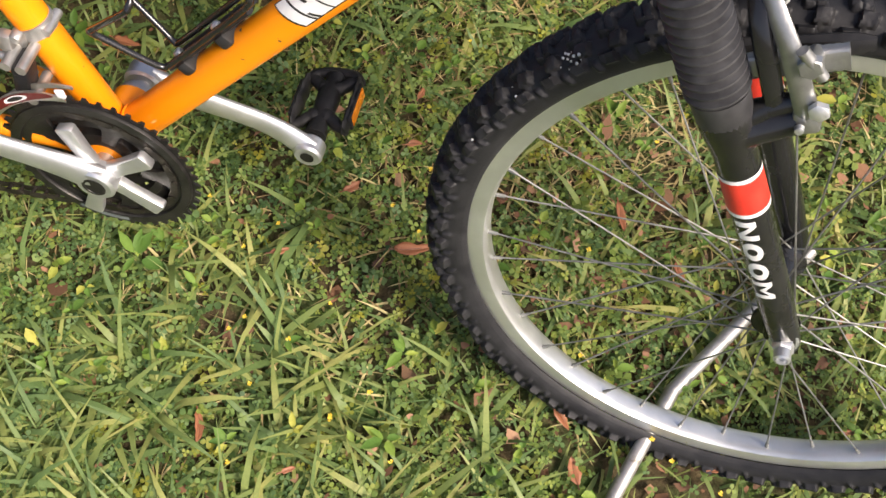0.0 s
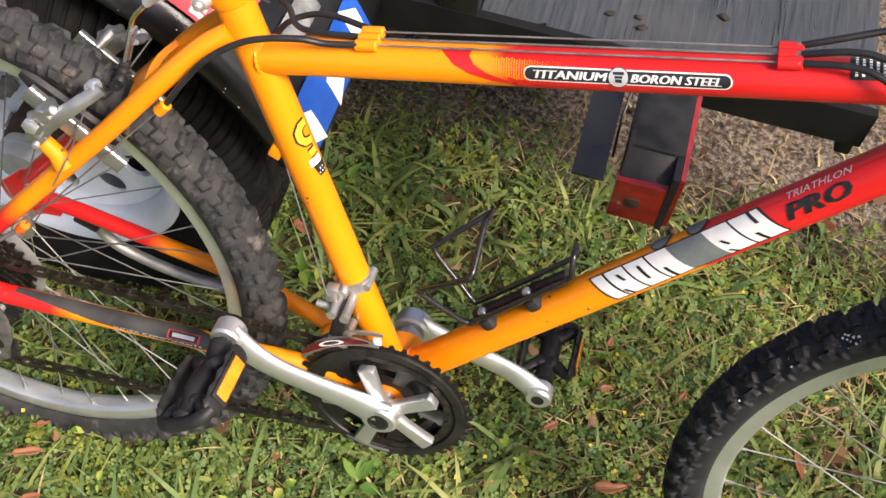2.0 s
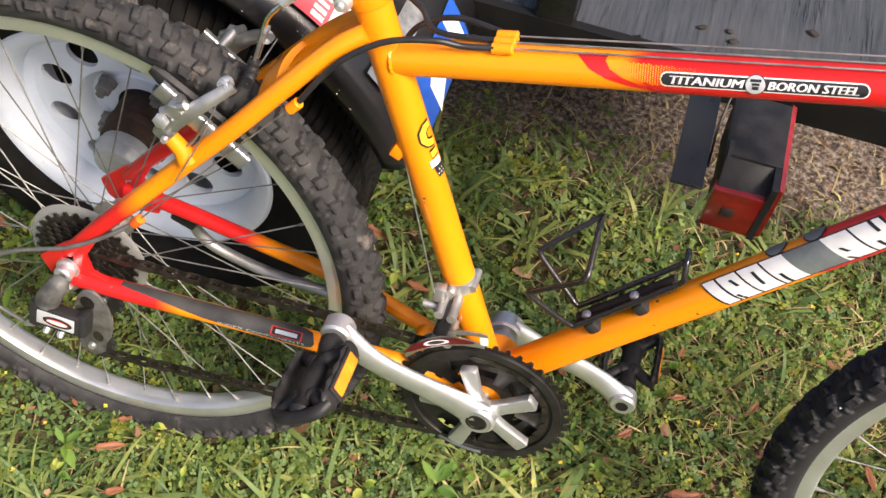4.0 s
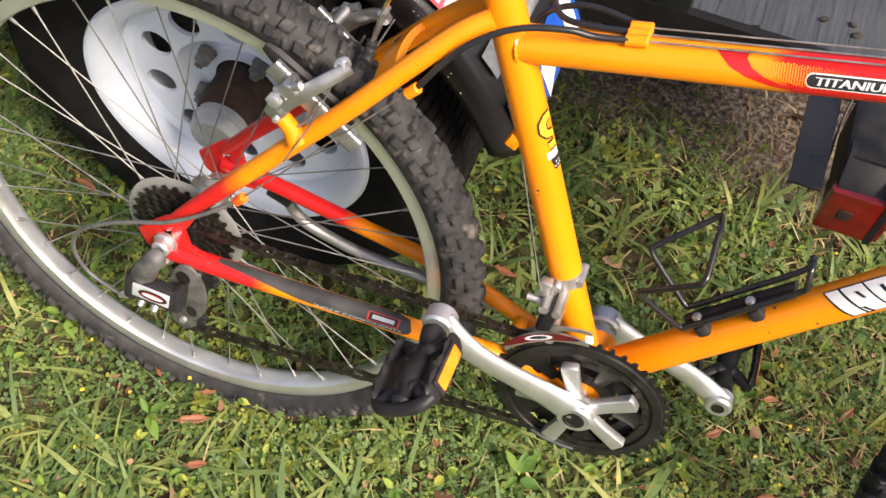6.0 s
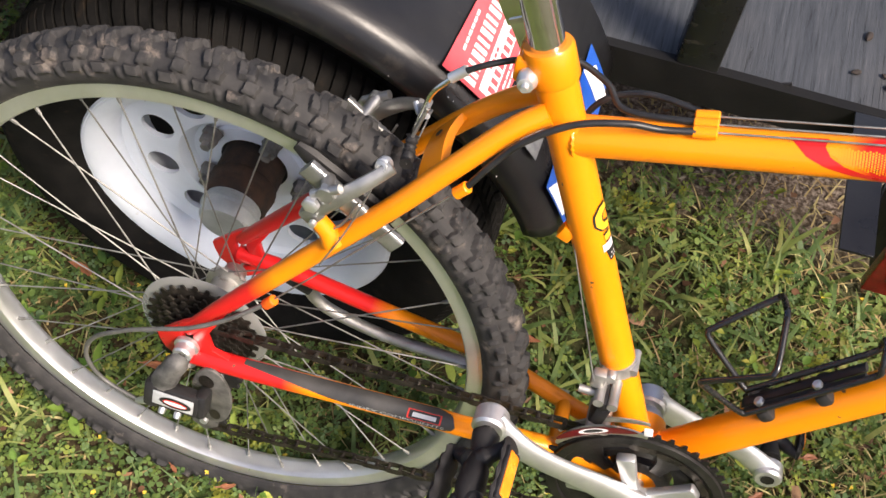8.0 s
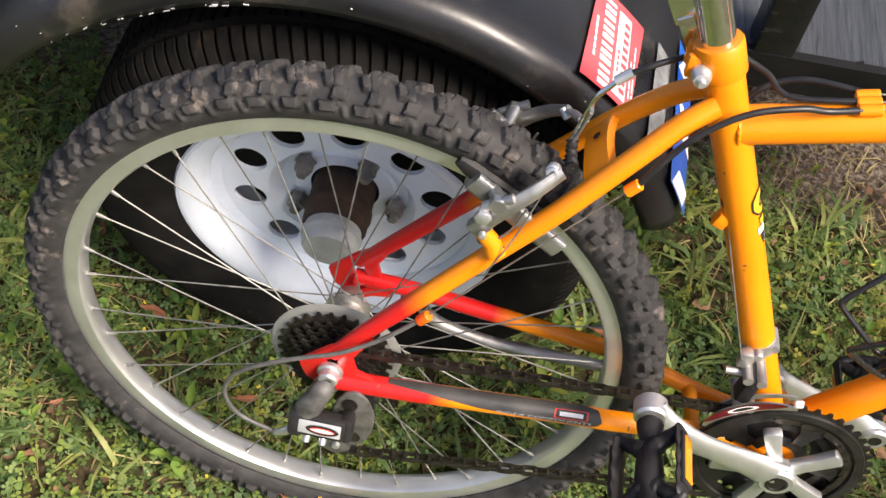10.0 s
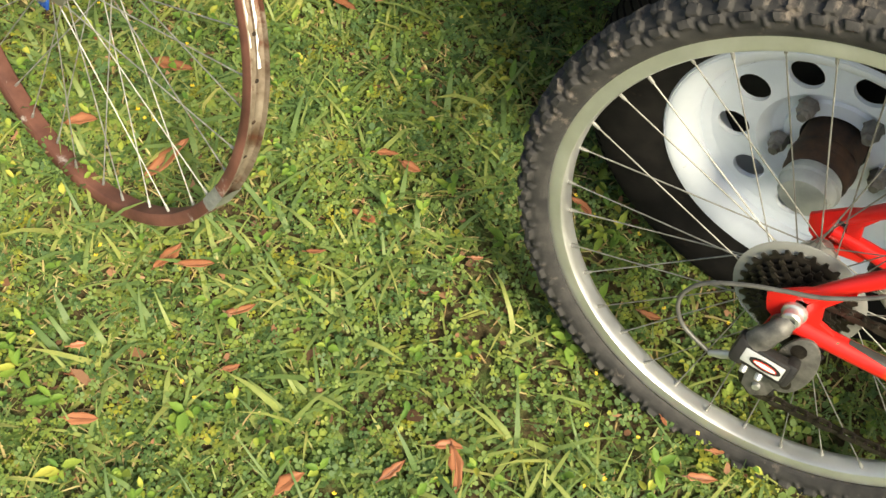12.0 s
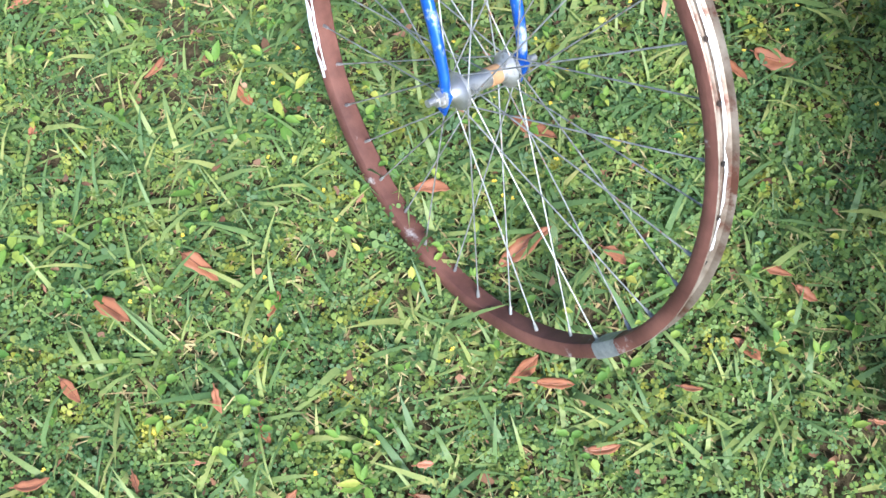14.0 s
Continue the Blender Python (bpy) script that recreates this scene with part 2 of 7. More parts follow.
WORN_GREY = worn("worn_grey_plastic", (0.06, 0.06, 0.058), (0.16, 0.155, 0.145), 0.5, 0.3, 60, 400, 0.25, dirt=(0.3, 0.29, 0.26), dirt_at=0.64)
BRAKE_GREY = worn("satin_brake_alloy", (0.3, 0.305, 0.3), (0.45, 0.45, 0.44), 0.36, 0.8, 40, 400, 0.15)
HOUSING_GREY = worn("grey_cable_housing", (0.07, 0.07, 0.068), (0.12, 0.118, 0.11), 0.4, 0.0, 60, 300, 0.05)
BOOT_RUBBER = worn("boot_rubber", (0.026, 0.026, 0.028), (0.05, 0.05, 0.053), 0.5, 0.0, 60, 500, 0.1, 0.4)
CAP_BLACK = worn("black_cap", (0.012, 0.012, 0.014), (0.022, 0.022, 0.025), 0.45, 0.0, 60, 400, 0.1)
CAST_ALLOY = worn("cast_alloy", (0.48, 0.48, 0.47), (0.62, 0.62, 0.6), 0.34, 0.9, 30, 400, 0.08)
GUARD_FILM = worn("grey_guard_film", (0.03, 0.03, 0.03), (0.06, 0.058, 0.055), 0.42, 0.0, 30, 300, 0.08)
STRAW = island_mix("dry_straw", [(0.0, (0.3, 0.2, 0.09)), (0.5, (0.46, 0.37, 0.17)), (0.8, (0.54, 0.47, 0.22)), (1.0, (0.24, 0.14, 0.06))], 0.7, 0.1, 30)
FLOWER = island_mix("small_yellow_flower", [(0.0, (0.75, 0.5, 0.03)), (1.0, (0.8, 0.62, 0.08))], 0.6, 0.2, 30)


def soil_material():
    m, t, b = material("lawn_soil", 0.95, 0.0, 0.2)
    v = coords(t)
    n1, n2, n3 = noise_tex(t, v, 9.0, 8.0, 0.7), noise_tex(t, v, 120.0, 6.0, 0.7), noise_tex(t, v, 2.2, 4.0)
    earth = ramp(t, n2, [(0.3, (0.025, 0.02, 0.01)), (0.55, (0.08, 0.06, 0.03)), (0.8, (0.18, 0.14, 0.08))])
    moss = ramp(t, n2, [(0.3, (0.035, 0.07, 0.018)), (0.7, (0.09, 0.16, 0.04))])
    col = mix(t, ramp(t, n1, [(0.48, (0, 0, 0)), (0.64, (1, 1, 1))]), earth, moss)
    # bare sandy earth under the trailer bed
    sp = t.nodes.new("ShaderNodeSeparateXYZ")
    t.links.new(coords(t), sp.inputs[0])
    edge = math_node(t, "ADD", sp.outputs[1], math_node(t, "MULTIPLY", math_node(t, "SUBTRACT", n1, 0.5), 0.5))
    bare = math_node(t, "MULTIPLY", math_node(t, "SUBTRACT", edge, 0.52), 7.0, True)
    for axis, lim, sign in ((1, 2.1, -1.0), (0, 2.3, -1.0), (0, -1.5, 1.0)):
        far = math_node(t, "MULTIPLY", math_node(t, "SUBTRACT", math_node(t, "ADD", sp.outputs[axis], math_node(t, "SUBTRACT", n1, 0.5)), lim), 5.0 * sign, True)
        bare = math_node(t, "MULTIPLY", bare, far)
    sand = ramp(t, n2, [(0.34, (0.04, 0.03, 0.024)), (0.48, (0.15, 0.112, 0.086)), (0.66, (0.46, 0.39, 0.33))])
    col = mix(t, bare, col, sand)
    t.links.new(col, b.inputs["Base Color"])
    bump(t, b, mix(t, 0.5, n2, n1), 0.9, 0.012)
    return m


def plank_material():
    """Weathered, dark-painted deck boards with grain and cracks along their length."""
    m, t, b = material("dark_deck_board", 0.5, 0.0, 0.4)
    v = coords(t, (60.0, 2.6, 60.0))
    n1 = noise_tex(t, v, 4.0, 9.0, 0.75)
    v2 = coords(t)
    n2 = noise_tex(t, v2, 5.0, 4.0)
    o = t.nodes.new("ShaderNodeObjectInfo")
    col = ramp(t, n1, [(0.33, (0.008, 0.009, 0.011)), (0.42, (0.036, 0.041, 0.048)), (0.6, (0.06, 0.066, 0.075)), (0.75, (0.11, 0.115, 0.125))])
    col = mix(t, ramp(t, n2, [(0.5, (0, 0, 0)), (0.8, (0.5, 0.5, 0.5))]), col, (0.1, 0.098, 0.095))
    col = mix(t, 0.4, col, mix(t, o.outputs["Random"], (0.75, 0.75, 0.78), (1.15, 1.12, 1.1)), "MULTIPLY")
    t.links.new(col, b.inputs["Base Color"])
    crack = noise_tex(t, coords(t, (34.0, 1.5, 34.0)), 2.3, 3.0, 0.5)
    line = ramp(t, math_node(t, "ABSOLUTE", math_node(t, "SUBTRACT", crack, 0.5)), [(0.0, (0.0, 0.0, 0.0)), (0.012, (1, 1, 1))])
    gate = noise_tex(t, coords(t), 7.0, 2.0)
    line = mix(t, ramp(t, gate, [(0.5, (1, 1, 1)), (0.56, (0, 0, 0))]), line, (1, 1, 1))
    t.links.new(mix(t, 1.0, col, mix(t, 0.8, (1, 1, 1), line), "MULTIPLY"), b.inputs["Base Color"])
    bump(t, b, mix(t, 0.5, n1, line), 0.6, 0.003)
    return m


SOIL, PLANK = soil_material(), plank_material()


# ---- mesh helpers ----
def part(name, bm, mat, parent=None, label="", smooth=True, angle=40):
    me = bpy.data.meshes.new(name)
    bm.to_mesh(me)
    bm.free()
    me.materials.append(mat)
    if smooth:
        me.shade_smooth()
        me.set_sharp_from_angle(angle=radians(angle))
    ob = new(name, me)
    if parent:
        ob.parent = parent
    if label:
        tagged(ob, label)
    return ob


def share(name, ob, parent, m=None):
    o = new(name, ob.data)
    o.parent = parent
    if m is not None:
        o.matrix_basis = m
    return o


def thing(name, m=None, **tags):
    e = new(name)
    e.empty_display_size = 0.05
    if m is not None:
        e.matrix_basis = m
    return tagged(e, **tags)


def V(*a):
    return Vector(a)


def smooth_path(pts, n=8):
    """Catmull-Rom through the points."""
    p = [Vector(q) for q in pts]
    p = [2 * p[0] - p[1]] + p + [2 * p[-1] - p[-2]]
    out = []
    for i in range(1, len(p) - 2):
        for k in range(n):
            t = k / n
            a, b, c, d = p[i - 1], p[i], p[i + 1], p[i + 2]
            out.append(0.5 * (2 * b + (c - a) * t + (2 * a - 5 * b + 4 * c - d) * t * t + (3 * b - a - 3 * c + d) * t ** 3))
    out.append(p[-2])
    return out


def tube(bm, pts, r, seg=12, closed=False, cap=True, flat=1.0, flat_dir=None):
    """A round bar along pts; r: one radius or one for each point; flat squeezes it along flat_dir."""
    pts = [Vector(p) for p in pts]
    n = len(pts)
    rs = [r] * n if isinstance(r, (int, float)) else list(r)
    rings, ref = [], None
    for i in range(n):
        if closed:
            d = (pts[(i + 1) % n] - pts[i - 1]).normalized()
        else:
            d = (pts[min(i + 1, n - 1)] - pts[max(i - 1, 0)]).normalized()
        if ref is None:
            ref = Vector(flat_dir) if flat_dir else (V(0, 0, 1) if abs(d.z) < 0.9 else V(1, 0, 0))
        a = (ref - d * ref.dot(d)).normalized()
        if not flat_dir:
            ref = a
        b = d.cross(a)
        rings.append([bm.verts.new(pts[i] + rs[i] * (a * math.cos(k * math.tau / seg) * flat + b * math.sin(k * math.tau / seg))) for k in range(seg)])
    for i in range(n if closed else n - 1):
        p, q = rings[i], rings[(i + 1) % n]
        for k in range(seg):
            bm.faces.new((p[k], p[(k + 1) % seg], q[(k + 1) % seg], q[k]))
    if cap and not closed:
        bm.faces.new(rings[0][::-1])
        bm.faces.new(rings[-1])
    return bm


def lathe(bm, prof, seg=32, m=None, closed=False, span=math.tau, start=0.0):
    """Turns the profile of (radius, along) round the local y axis."""
    full = abs(span - math.tau) < 1e-6
    cols = []
    for k in range(seg if full else seg + 1):
        a = start + span * k / seg
        col = []
        for r, h in prof:
            p = V(r * math.cos(a), h, r * math.sin(a))
            col.append(bm.verts.new(m @ p if m else p))
        cols.append(col)
    np_ = len(prof)
    for k in range(seg):
        p, q = cols[k], cols[(k + 1) % len(cols)]
        for i in range(np_ if closed else np_ - 1):
            j = (i + 1) % np_
            if prof[i][0] < 1e-7 and prof[j][0] < 1e-7:
                continue
            bm.faces.new((p[i], p[j], q[j], q[i]))
    bmesh.ops.remove_doubles(bm, verts=bm.verts[:], dist=1e-6)
    return bm


def block(bm, size, m, bevel=0.0, segs=2):
    r = bmesh.ops.create_cube(bm, size=1.0, matrix=m @ Matrix.Diagonal((*size, 1)))
    if bevel:
        edges = list({e for v in r["verts"] for e in v.link_edges})
        bmesh.ops.bevel(bm, geom=edges, offset=bevel, segments=segs, profile=0.5, affect="EDGES")
    return bm


def prism(bm, outline, y0, y1, m=None, bevel=0.0):
    """An outline in (x, z) made solid from y0 to y1."""
    m = m or Matrix.Identity(4)
    f0 = [bm.verts.new(m @ V(x, y0, z)) for x, z in outline]
    f1 = [bm.verts.new(m @ V(x, y1, z)) for x, z in outline]
    n = len(outline)
    faces = [bm.faces.new(f0), bm.faces.new(f1[::-1])]
    for i in range(n):
        faces.append(bm.faces.new((f0[(i + 1) % n], f0[i], f1[i], f1[(i + 1) % n])))
    bmesh.ops.recalc_face_normals(bm, faces=faces)
    if bevel:
        bmesh.ops.bevel(bm, geom=list({e for f in faces[:2] for e in f.edges}), offset=bevel, segments=2, profile=0.5, affect="EDGES")
    return bm


def along(a, b, roll_ref=(0, 0, 1)):
    """A frame at a whose y axis runs towards b."""
    a, b = Vector(a), Vector(b)
    y = (b - a).normalized()
    x = y.cross(Vector(roll_ref)).normalized()
    z = x.cross(y)
    m = Matrix((x, y, z)).transposed().to_4x4()
    m.translation = a
    return m


def hexnut(bm, r, h, m):
    return lathe(bm, [(0, 0), (r * 0.86, 0), (r, h * 0.12), (r, h * 0.88), (r * 0.86, h), (0, h)], 6, m)


B = bmesh.new

# ---- ground ----
RNG = np.random.default_rng(7)


def ground_height(x, y):
    return 0.006 * np.sin(3.1 * x + 1.0) * np.cos(2.7 * y) + 0.004 * np.sin(9.0 * x + 4.0 * y) - 0.012


def build_ground():
    bm = B()
    near = np.linspace(-2.0, 2.0, 101)
    far = [-600.0, -120.0, -30.0, -8.0, -3.5]
    axis = far + list(near) + [-v for v in far[::-1]]
    grid = [[bm.verts.new((x, y, float(ground_height(x, y)) if abs(x) < 2.1 and abs(y) < 2.1 else -0.012)) for y in axis] for x in axis]
    for i in range(len(axis) - 1):
        for j in range(len(axis) - 1):
            bm.faces.new((grid[i][j], grid[i + 1][j], grid[i + 1][j + 1], grid[i][j + 1]))
    return tagged(part("ground", bm, SOIL), "patchy lawn soil with moss and bare sandy earth", "ground", kind="structure")


build_ground()


def scatter(name, mat, verts, faces, label, category):
    me = bpy.data.meshes.new(name)
    me.from_pydata(verts.reshape(-1, 3).tolist(), [], faces)
    me.materials.append(mat)
    me.shade_smooth()
    ob = new(name, me)
    return tagged(ob, label, category, kind="stuff")


def cover(x, y):
    """How thickly plants grow: thin on the sandy earth under the trailer bed."""
    wob = 0.05 * np.sin(11 * x) + 0.04 * np.sin(23 * x + 7 * y)
    bald = np.exp(-(((x - 1.11) / 0.19) ** 2 + ((y + 0.085) / 0.065) ** 2) ** 2)
    return (1.0 - 0.85 * bald) * np.clip(1.0 - (y + wob - 0.5 - 0.06 * np.clip(0.4 - x, -1, 1)) / 0.16, 0.0, 1.0)


def pick(n, x0, x1, y0, y1):
    x, y = RNG.uniform(x0, x1, n), RNG.uniform(y0, y1, n)
    keep = RNG.uniform(0, 1, n) < cover(x, y)
    return x[keep], y[keep]


def patchy(x, y, f, lo):
    """Clumps: keeps more points where a slow wave field is high."""
    w = np.sin(f * x + 2 * np.sin(f * 0.7 * y)) + np.sin(f * 1.3 * y + 2 * np.sin(f * 0.6 * x + 1)) + 0.7 * np.sin(f * 2.1 * (x + y))
    return RNG.uniform(0, 1, len(x)) < np.clip(lo + 0.35 * (w + 1.2), 0.05, 1)


def build_clover(n=140000):
    x, y = pick(n, -1.75, 1.6, -0.95, 1.0)
    k = patchy(x, y, 9.0, 0.5)
    x, y = x[k], y[k]
    # closer growth in the open lawn round the old wheel
    ox, oy = pick(9000, -1.75, -0.4, -0.95, 0.7)
    x, y = np.concatenate([x, ox]), np.concatenate([y, oy])
    n = len(x)
    z = ground_height(x, y) + RNG.uniform(0.003, 0.024, n)
    size = RNG.uniform(0.0016, 0.0047, n) * np.where(RNG.uniform(0, 1, n) < 0.08, 1.6, 1.0)
    turn = RNG.uniform(0, math.tau, n)
    tilt = RNG.uniform(-0.65, 0.65, (n, 2))
    # one leaflet: a cupped, rounded wedge of five points
    leaf = np.array([(0, 0, 0), (0.8, -0.66, 0.14), (1.45, -0.38, 0.02), (1.45, 0.38, 0.02), (0.8, 0.66, 0.14)])
    verts = np.zeros((n, 13, 3))
    verts[:, 0] = np.stack([x, y, z], 1)
    for j in range(3):
        a = turn + j * math.tau / 3
        lx = leaf[None, 1:, 0] * np.cos(a)[:, None] - leaf[None, 1:, 1] * np.sin(a)[:, None]
        ly = leaf[None, 1:, 0] * np.sin(a)[:, None] + leaf[None, 1:, 1] * np.cos(a)[:, None]
        lz = leaf[None, 1:, 2] + lx * tilt[:, :1] + ly * tilt[:, 1:]
        verts[:, 1 + 4 * j:5 + 4 * j, 0] = x[:, None] + lx * size[:, None]
        verts[:, 1 + 4 * j:5 + 4 * j, 1] = y[:, None] + ly * size[:, None]
        verts[:, 1 + 4 * j:5 + 4 * j, 2] = z[:, None] + lz * size[:, None]
    base = np.arange(n) * 13
    quads = np.concatenate([np.stack([base, base + 1 + 4 * j, base + 2 + 4 * j, base + 3 + 4 * j, base + 4 + 4 * j], 1) for j in range(3)])
    return scatter("clover", CLOVER, verts, quads.tolist(), "low green clover mixed through the lawn", "clover")


def blades(x, y, length, width, lean_max, lift):
    """Bent strips of three segments."""
    n = len(x)
    turn = RNG.uniform(0, math.tau, n)
    up = np.clip(RNG.normal(lift, 0.25, n), 0.05, 1.35)
    bend = RNG.uniform(0.2, lean_max, n)
    side = np.stack([-np.sin(turn), np.cos(turn)], 1)
    fwd = np.stack([np.cos(turn), np.sin(turn)], 1)
    verts = np.zeros((n, 7, 3))
    pos = np.stack([x, y, ground_height(x, y) - 0.003], 1)
    ang = up.copy()
    i = 0
    for s in range(4):
        w = width * (1.0, 0.95, 0.65, 0.0)[s]
        if s < 3:
            verts[:, i, :2], verts[:, i, 2] = pos[:, :2] + side * w[:, None], pos[:, 2]
            verts[:, i + 1, :2], verts[:, i + 1, 2] = pos[:, :2] - side * w[:, None], pos[:, 2]
            i += 2
        else:
            verts[:, i] = pos
        step = length / 3
        pos = pos + np.concatenate([fwd * (np.cos(ang) * step)[:, None], (np.sin(ang) * step)[:, None]], 1)
        pos[:, 2] = np.maximum(pos[:, 2], ground_height(pos[:, 0], pos[:, 1]) + 0.006)
        ang = ang - bend
    b = np.arange(n) * 7
    quads = np.concatenate([np.stack([b, b + 1, b + 3, b + 2], 1), np.stack([b + 2, b + 3, b + 5, b + 4], 1)]).tolist()
    return verts, quads + np.stack([b + 4, b + 5, b + 6], 1).tolist()


def build_grass():
    # loose single blades and tufts of broad ones that spread from a point
    x, y = pick(26000, -1.75, 1.6, -0.95, 1.0)
    k = patchy(x + 3, y + 5, 6.0, 0.12)
    x, y = x[k], y[k]
    n = len(x)
    v, f = blades(x, y, RNG.uniform(0.02, 0.08, n), RNG.uniform(0.0006, 0.0019, n), 0.8, 0.6)
    tx, ty = pick(2700, -1.75, 1.6, -0.95, 0.8)
    k = patchy(tx + 1, ty + 2, 4.5, 0.2)
    tx, ty = tx[k], ty[k]
    m = RNG.integers(4, 13, len(tx))
    x, y = np.repeat(tx, m), np.repeat(ty, m)
    n = len(x)
    size = np.repeat(RNG.uniform(0.6, 1.35, len(tx)) * np.where(tx < -0.2, 0.75, 1.0), m)
    x, y = x + RNG.normal(0, 0.009, n), y + RNG.normal(0, 0.009, n)
    # a thicker stand of broad blades along the front of the bike
    qx, qy = RNG.normal(0.35, 0.33, 700), RNG.normal(-0.32, 0.13, 700)
    mq = RNG.integers(5, 13, 700)
    # and some round the old wheel
    qx, qy, mq = np.concatenate([qx, RNG.uniform(-1.75, -0.4, 1150)]), np.concatenate([qy, RNG.uniform(-0.95, 0.6, 1150)]), np.concatenate([mq, RNG.integers(2, 8, 1150)])
    qx, qy = np.repeat(qx, mq), np.repeat(qy, mq)
    x, y = np.concatenate([x, qx + RNG.normal(0, 0.01, len(qx))]), np.concatenate([y, qy + RNG.normal(0, 0.01, len(qx))])
    size = np.concatenate([size, RNG.uniform(0.85, 1.4, len(qx))])
    n = len(x)
    v2, f2 = blades(x, y, size * RNG.uniform(0.03, 0.1, n), size * RNG.uniform(0.0012, 0.0038, n), 0.85, 0.66)
    f = f + [[i + v.shape[0] * 7 for i in q] for q in f2]
    scatter("grass", GRASS, np.concatenate([v, v2]), f, "coarse green grass blades in loose tufts", "grass")
    x, y = pick(15000, -1.75, 1.6, -0.95, 1.3)
    k = patchy(x + 2, y - 1, 5.0, 0.1)
    x, y = x[k], y[k]
    n = len(x)
    v, f = blades(x, y, RNG.uniform(0.015, 0.08, n), RNG.uniform(0.0006, 0.0018, n), 0.3, 0.2)
    # a dry patch between the bike and the tail lamp
    x3, y3 = RNG.normal(0.82, 0.17, 1500), RNG.normal(0.36, 0.12, 1500)
    v3, f3 = blades(x3, y3, RNG.uniform(0.02, 0.08, 1500), RNG.uniform(0.0005, 0.0015, 1500), 0.4, 0.35)
    f = f + [[i + v.shape[0] * 7 for i in q] for q in f3]
    v = np.concatenate([v, v3])
    x2, y2 = RNG.uniform(0.2, 1.5, 2600), RNG.uniform(0.5, 1.25, 2600)
    v2, f2 = blades(x2, y2, RNG.uniform(0.006, 0.035, 2600), RNG.uniform(0.0006, 0.002, 2600), 0.3, 0.12)
    f = f + [[i + v.shape[0] * 7 for i in q] for q in f2]
    v = np.concatenate([v, v2])
    # broken pale stalks round the old wheel
    x4, y4 = RNG.uniform(-1.75, -0.4, 5200), RNG.uniform(-0.95, 0.6, 5200)
    v4, f4 = blades(x4, y4, RNG.uniform(0.012, 0.055, 5200), RNG.uniform(0.0006, 0.0019, 5200), 0.3, 0.35)
    f = f + [[i + v.shape[0] * 7 for i in q] for q in f4]
    v = np.concatenate([v, v4])
    scatter("dry_straw", STRAW, v, f, "dry straw-coloured stalks lying in the lawn", "straw")


def build_outer_lawn():
    """Sparser, coarser growth round the trodden patch, past the trailer too."""
    n = 95000
    x, y = RNG.uniform(-4.5, 4.5, n), RNG.uniform(-3.5, 4.5, n)
    core = (x > -1.72) & (x < 1.57) & (y > -0.92) & (y < 0.8)
    bed = (x > -1.6) & (x < 2.3) & (y > 0.5) & (y < 2.1)
    x, y = x[~(core | bed)], y[~(core | bed)]
    n = len(x)
    v, f = blades(x, y, RNG.uniform(0.05, 0.13, n), RNG.uniform(0.003, 0.007, n), 0.8, 0.6)
    scatter("lawn_grass", GRASS, v, f, "coarse lawn grass round the trailer", "grass")


build_clover()
build_grass()
build_outer_lawn()


def build_litter():
    """Broken scraps of brown leaf, thick under the front wheel, thin elsewhere."""
    n = 3000
    x, y = np.concatenate([RNG.normal(1.0, 0.2, 450), RNG.uniform(-1.7, 1.5, n - 450)]), np.concatenate([RNG.normal(0.16, 0.15, 450), RNG.uniform(-0.9, 0.9, n - 450)])
    size = RNG.uniform(0.002, 0.006, n) * np.where(RNG.uniform(0, 1, n) < 0.12, 1.9, 1.0)
    turn = RNG.uniform(0, math.tau, n)
    tilt = RNG.uniform(-0.6, 0.6, (n, 2))
    scrap = np.array([(-1.2, -0.2), (-0.3, -0.6), (0.8, -0.4), (1.3, 0.1), (0.4, 0.55), (-0.7, 0.45)])
    px = scrap[None, :, 0] * RNG.uniform(0.35, 1.4, (n, 6))
    py = scrap[None, :, 1] * RNG.uniform(0.4, 1.9, (n, 6))
    lx, ly = px * np.cos(turn)[:, None] - py * np.sin(turn)[:, None], px * np.sin(turn)[:, None] + py * np.cos(turn)[:, None]
    z = ground_height(x, y) + RNG.uniform(0.004, 0.022, n)
    v = np.stack([x[:, None] + lx * size[:, None], y[:, None] + ly * size[:, None], z[:, None] + (lx * tilt[:, :1] + ly * tilt[:, 1:] + 0.3 * px ** 2) * size[:, None]], 2)
    b = np.arange(n) * 6
    scatter("leaf_litter", LITTER, v, np.stack([b + i for i in range(6)], 1).tolist(), "broken brown scraps of dead leaf", "leaf litter")


build_litter()

# ---- trailer ----
trailer = thing("utility_trailer", label="black utility trailer with white wheel and dark boards", category="trailer")
HUBX, HUBZ = -0.041, 0.27


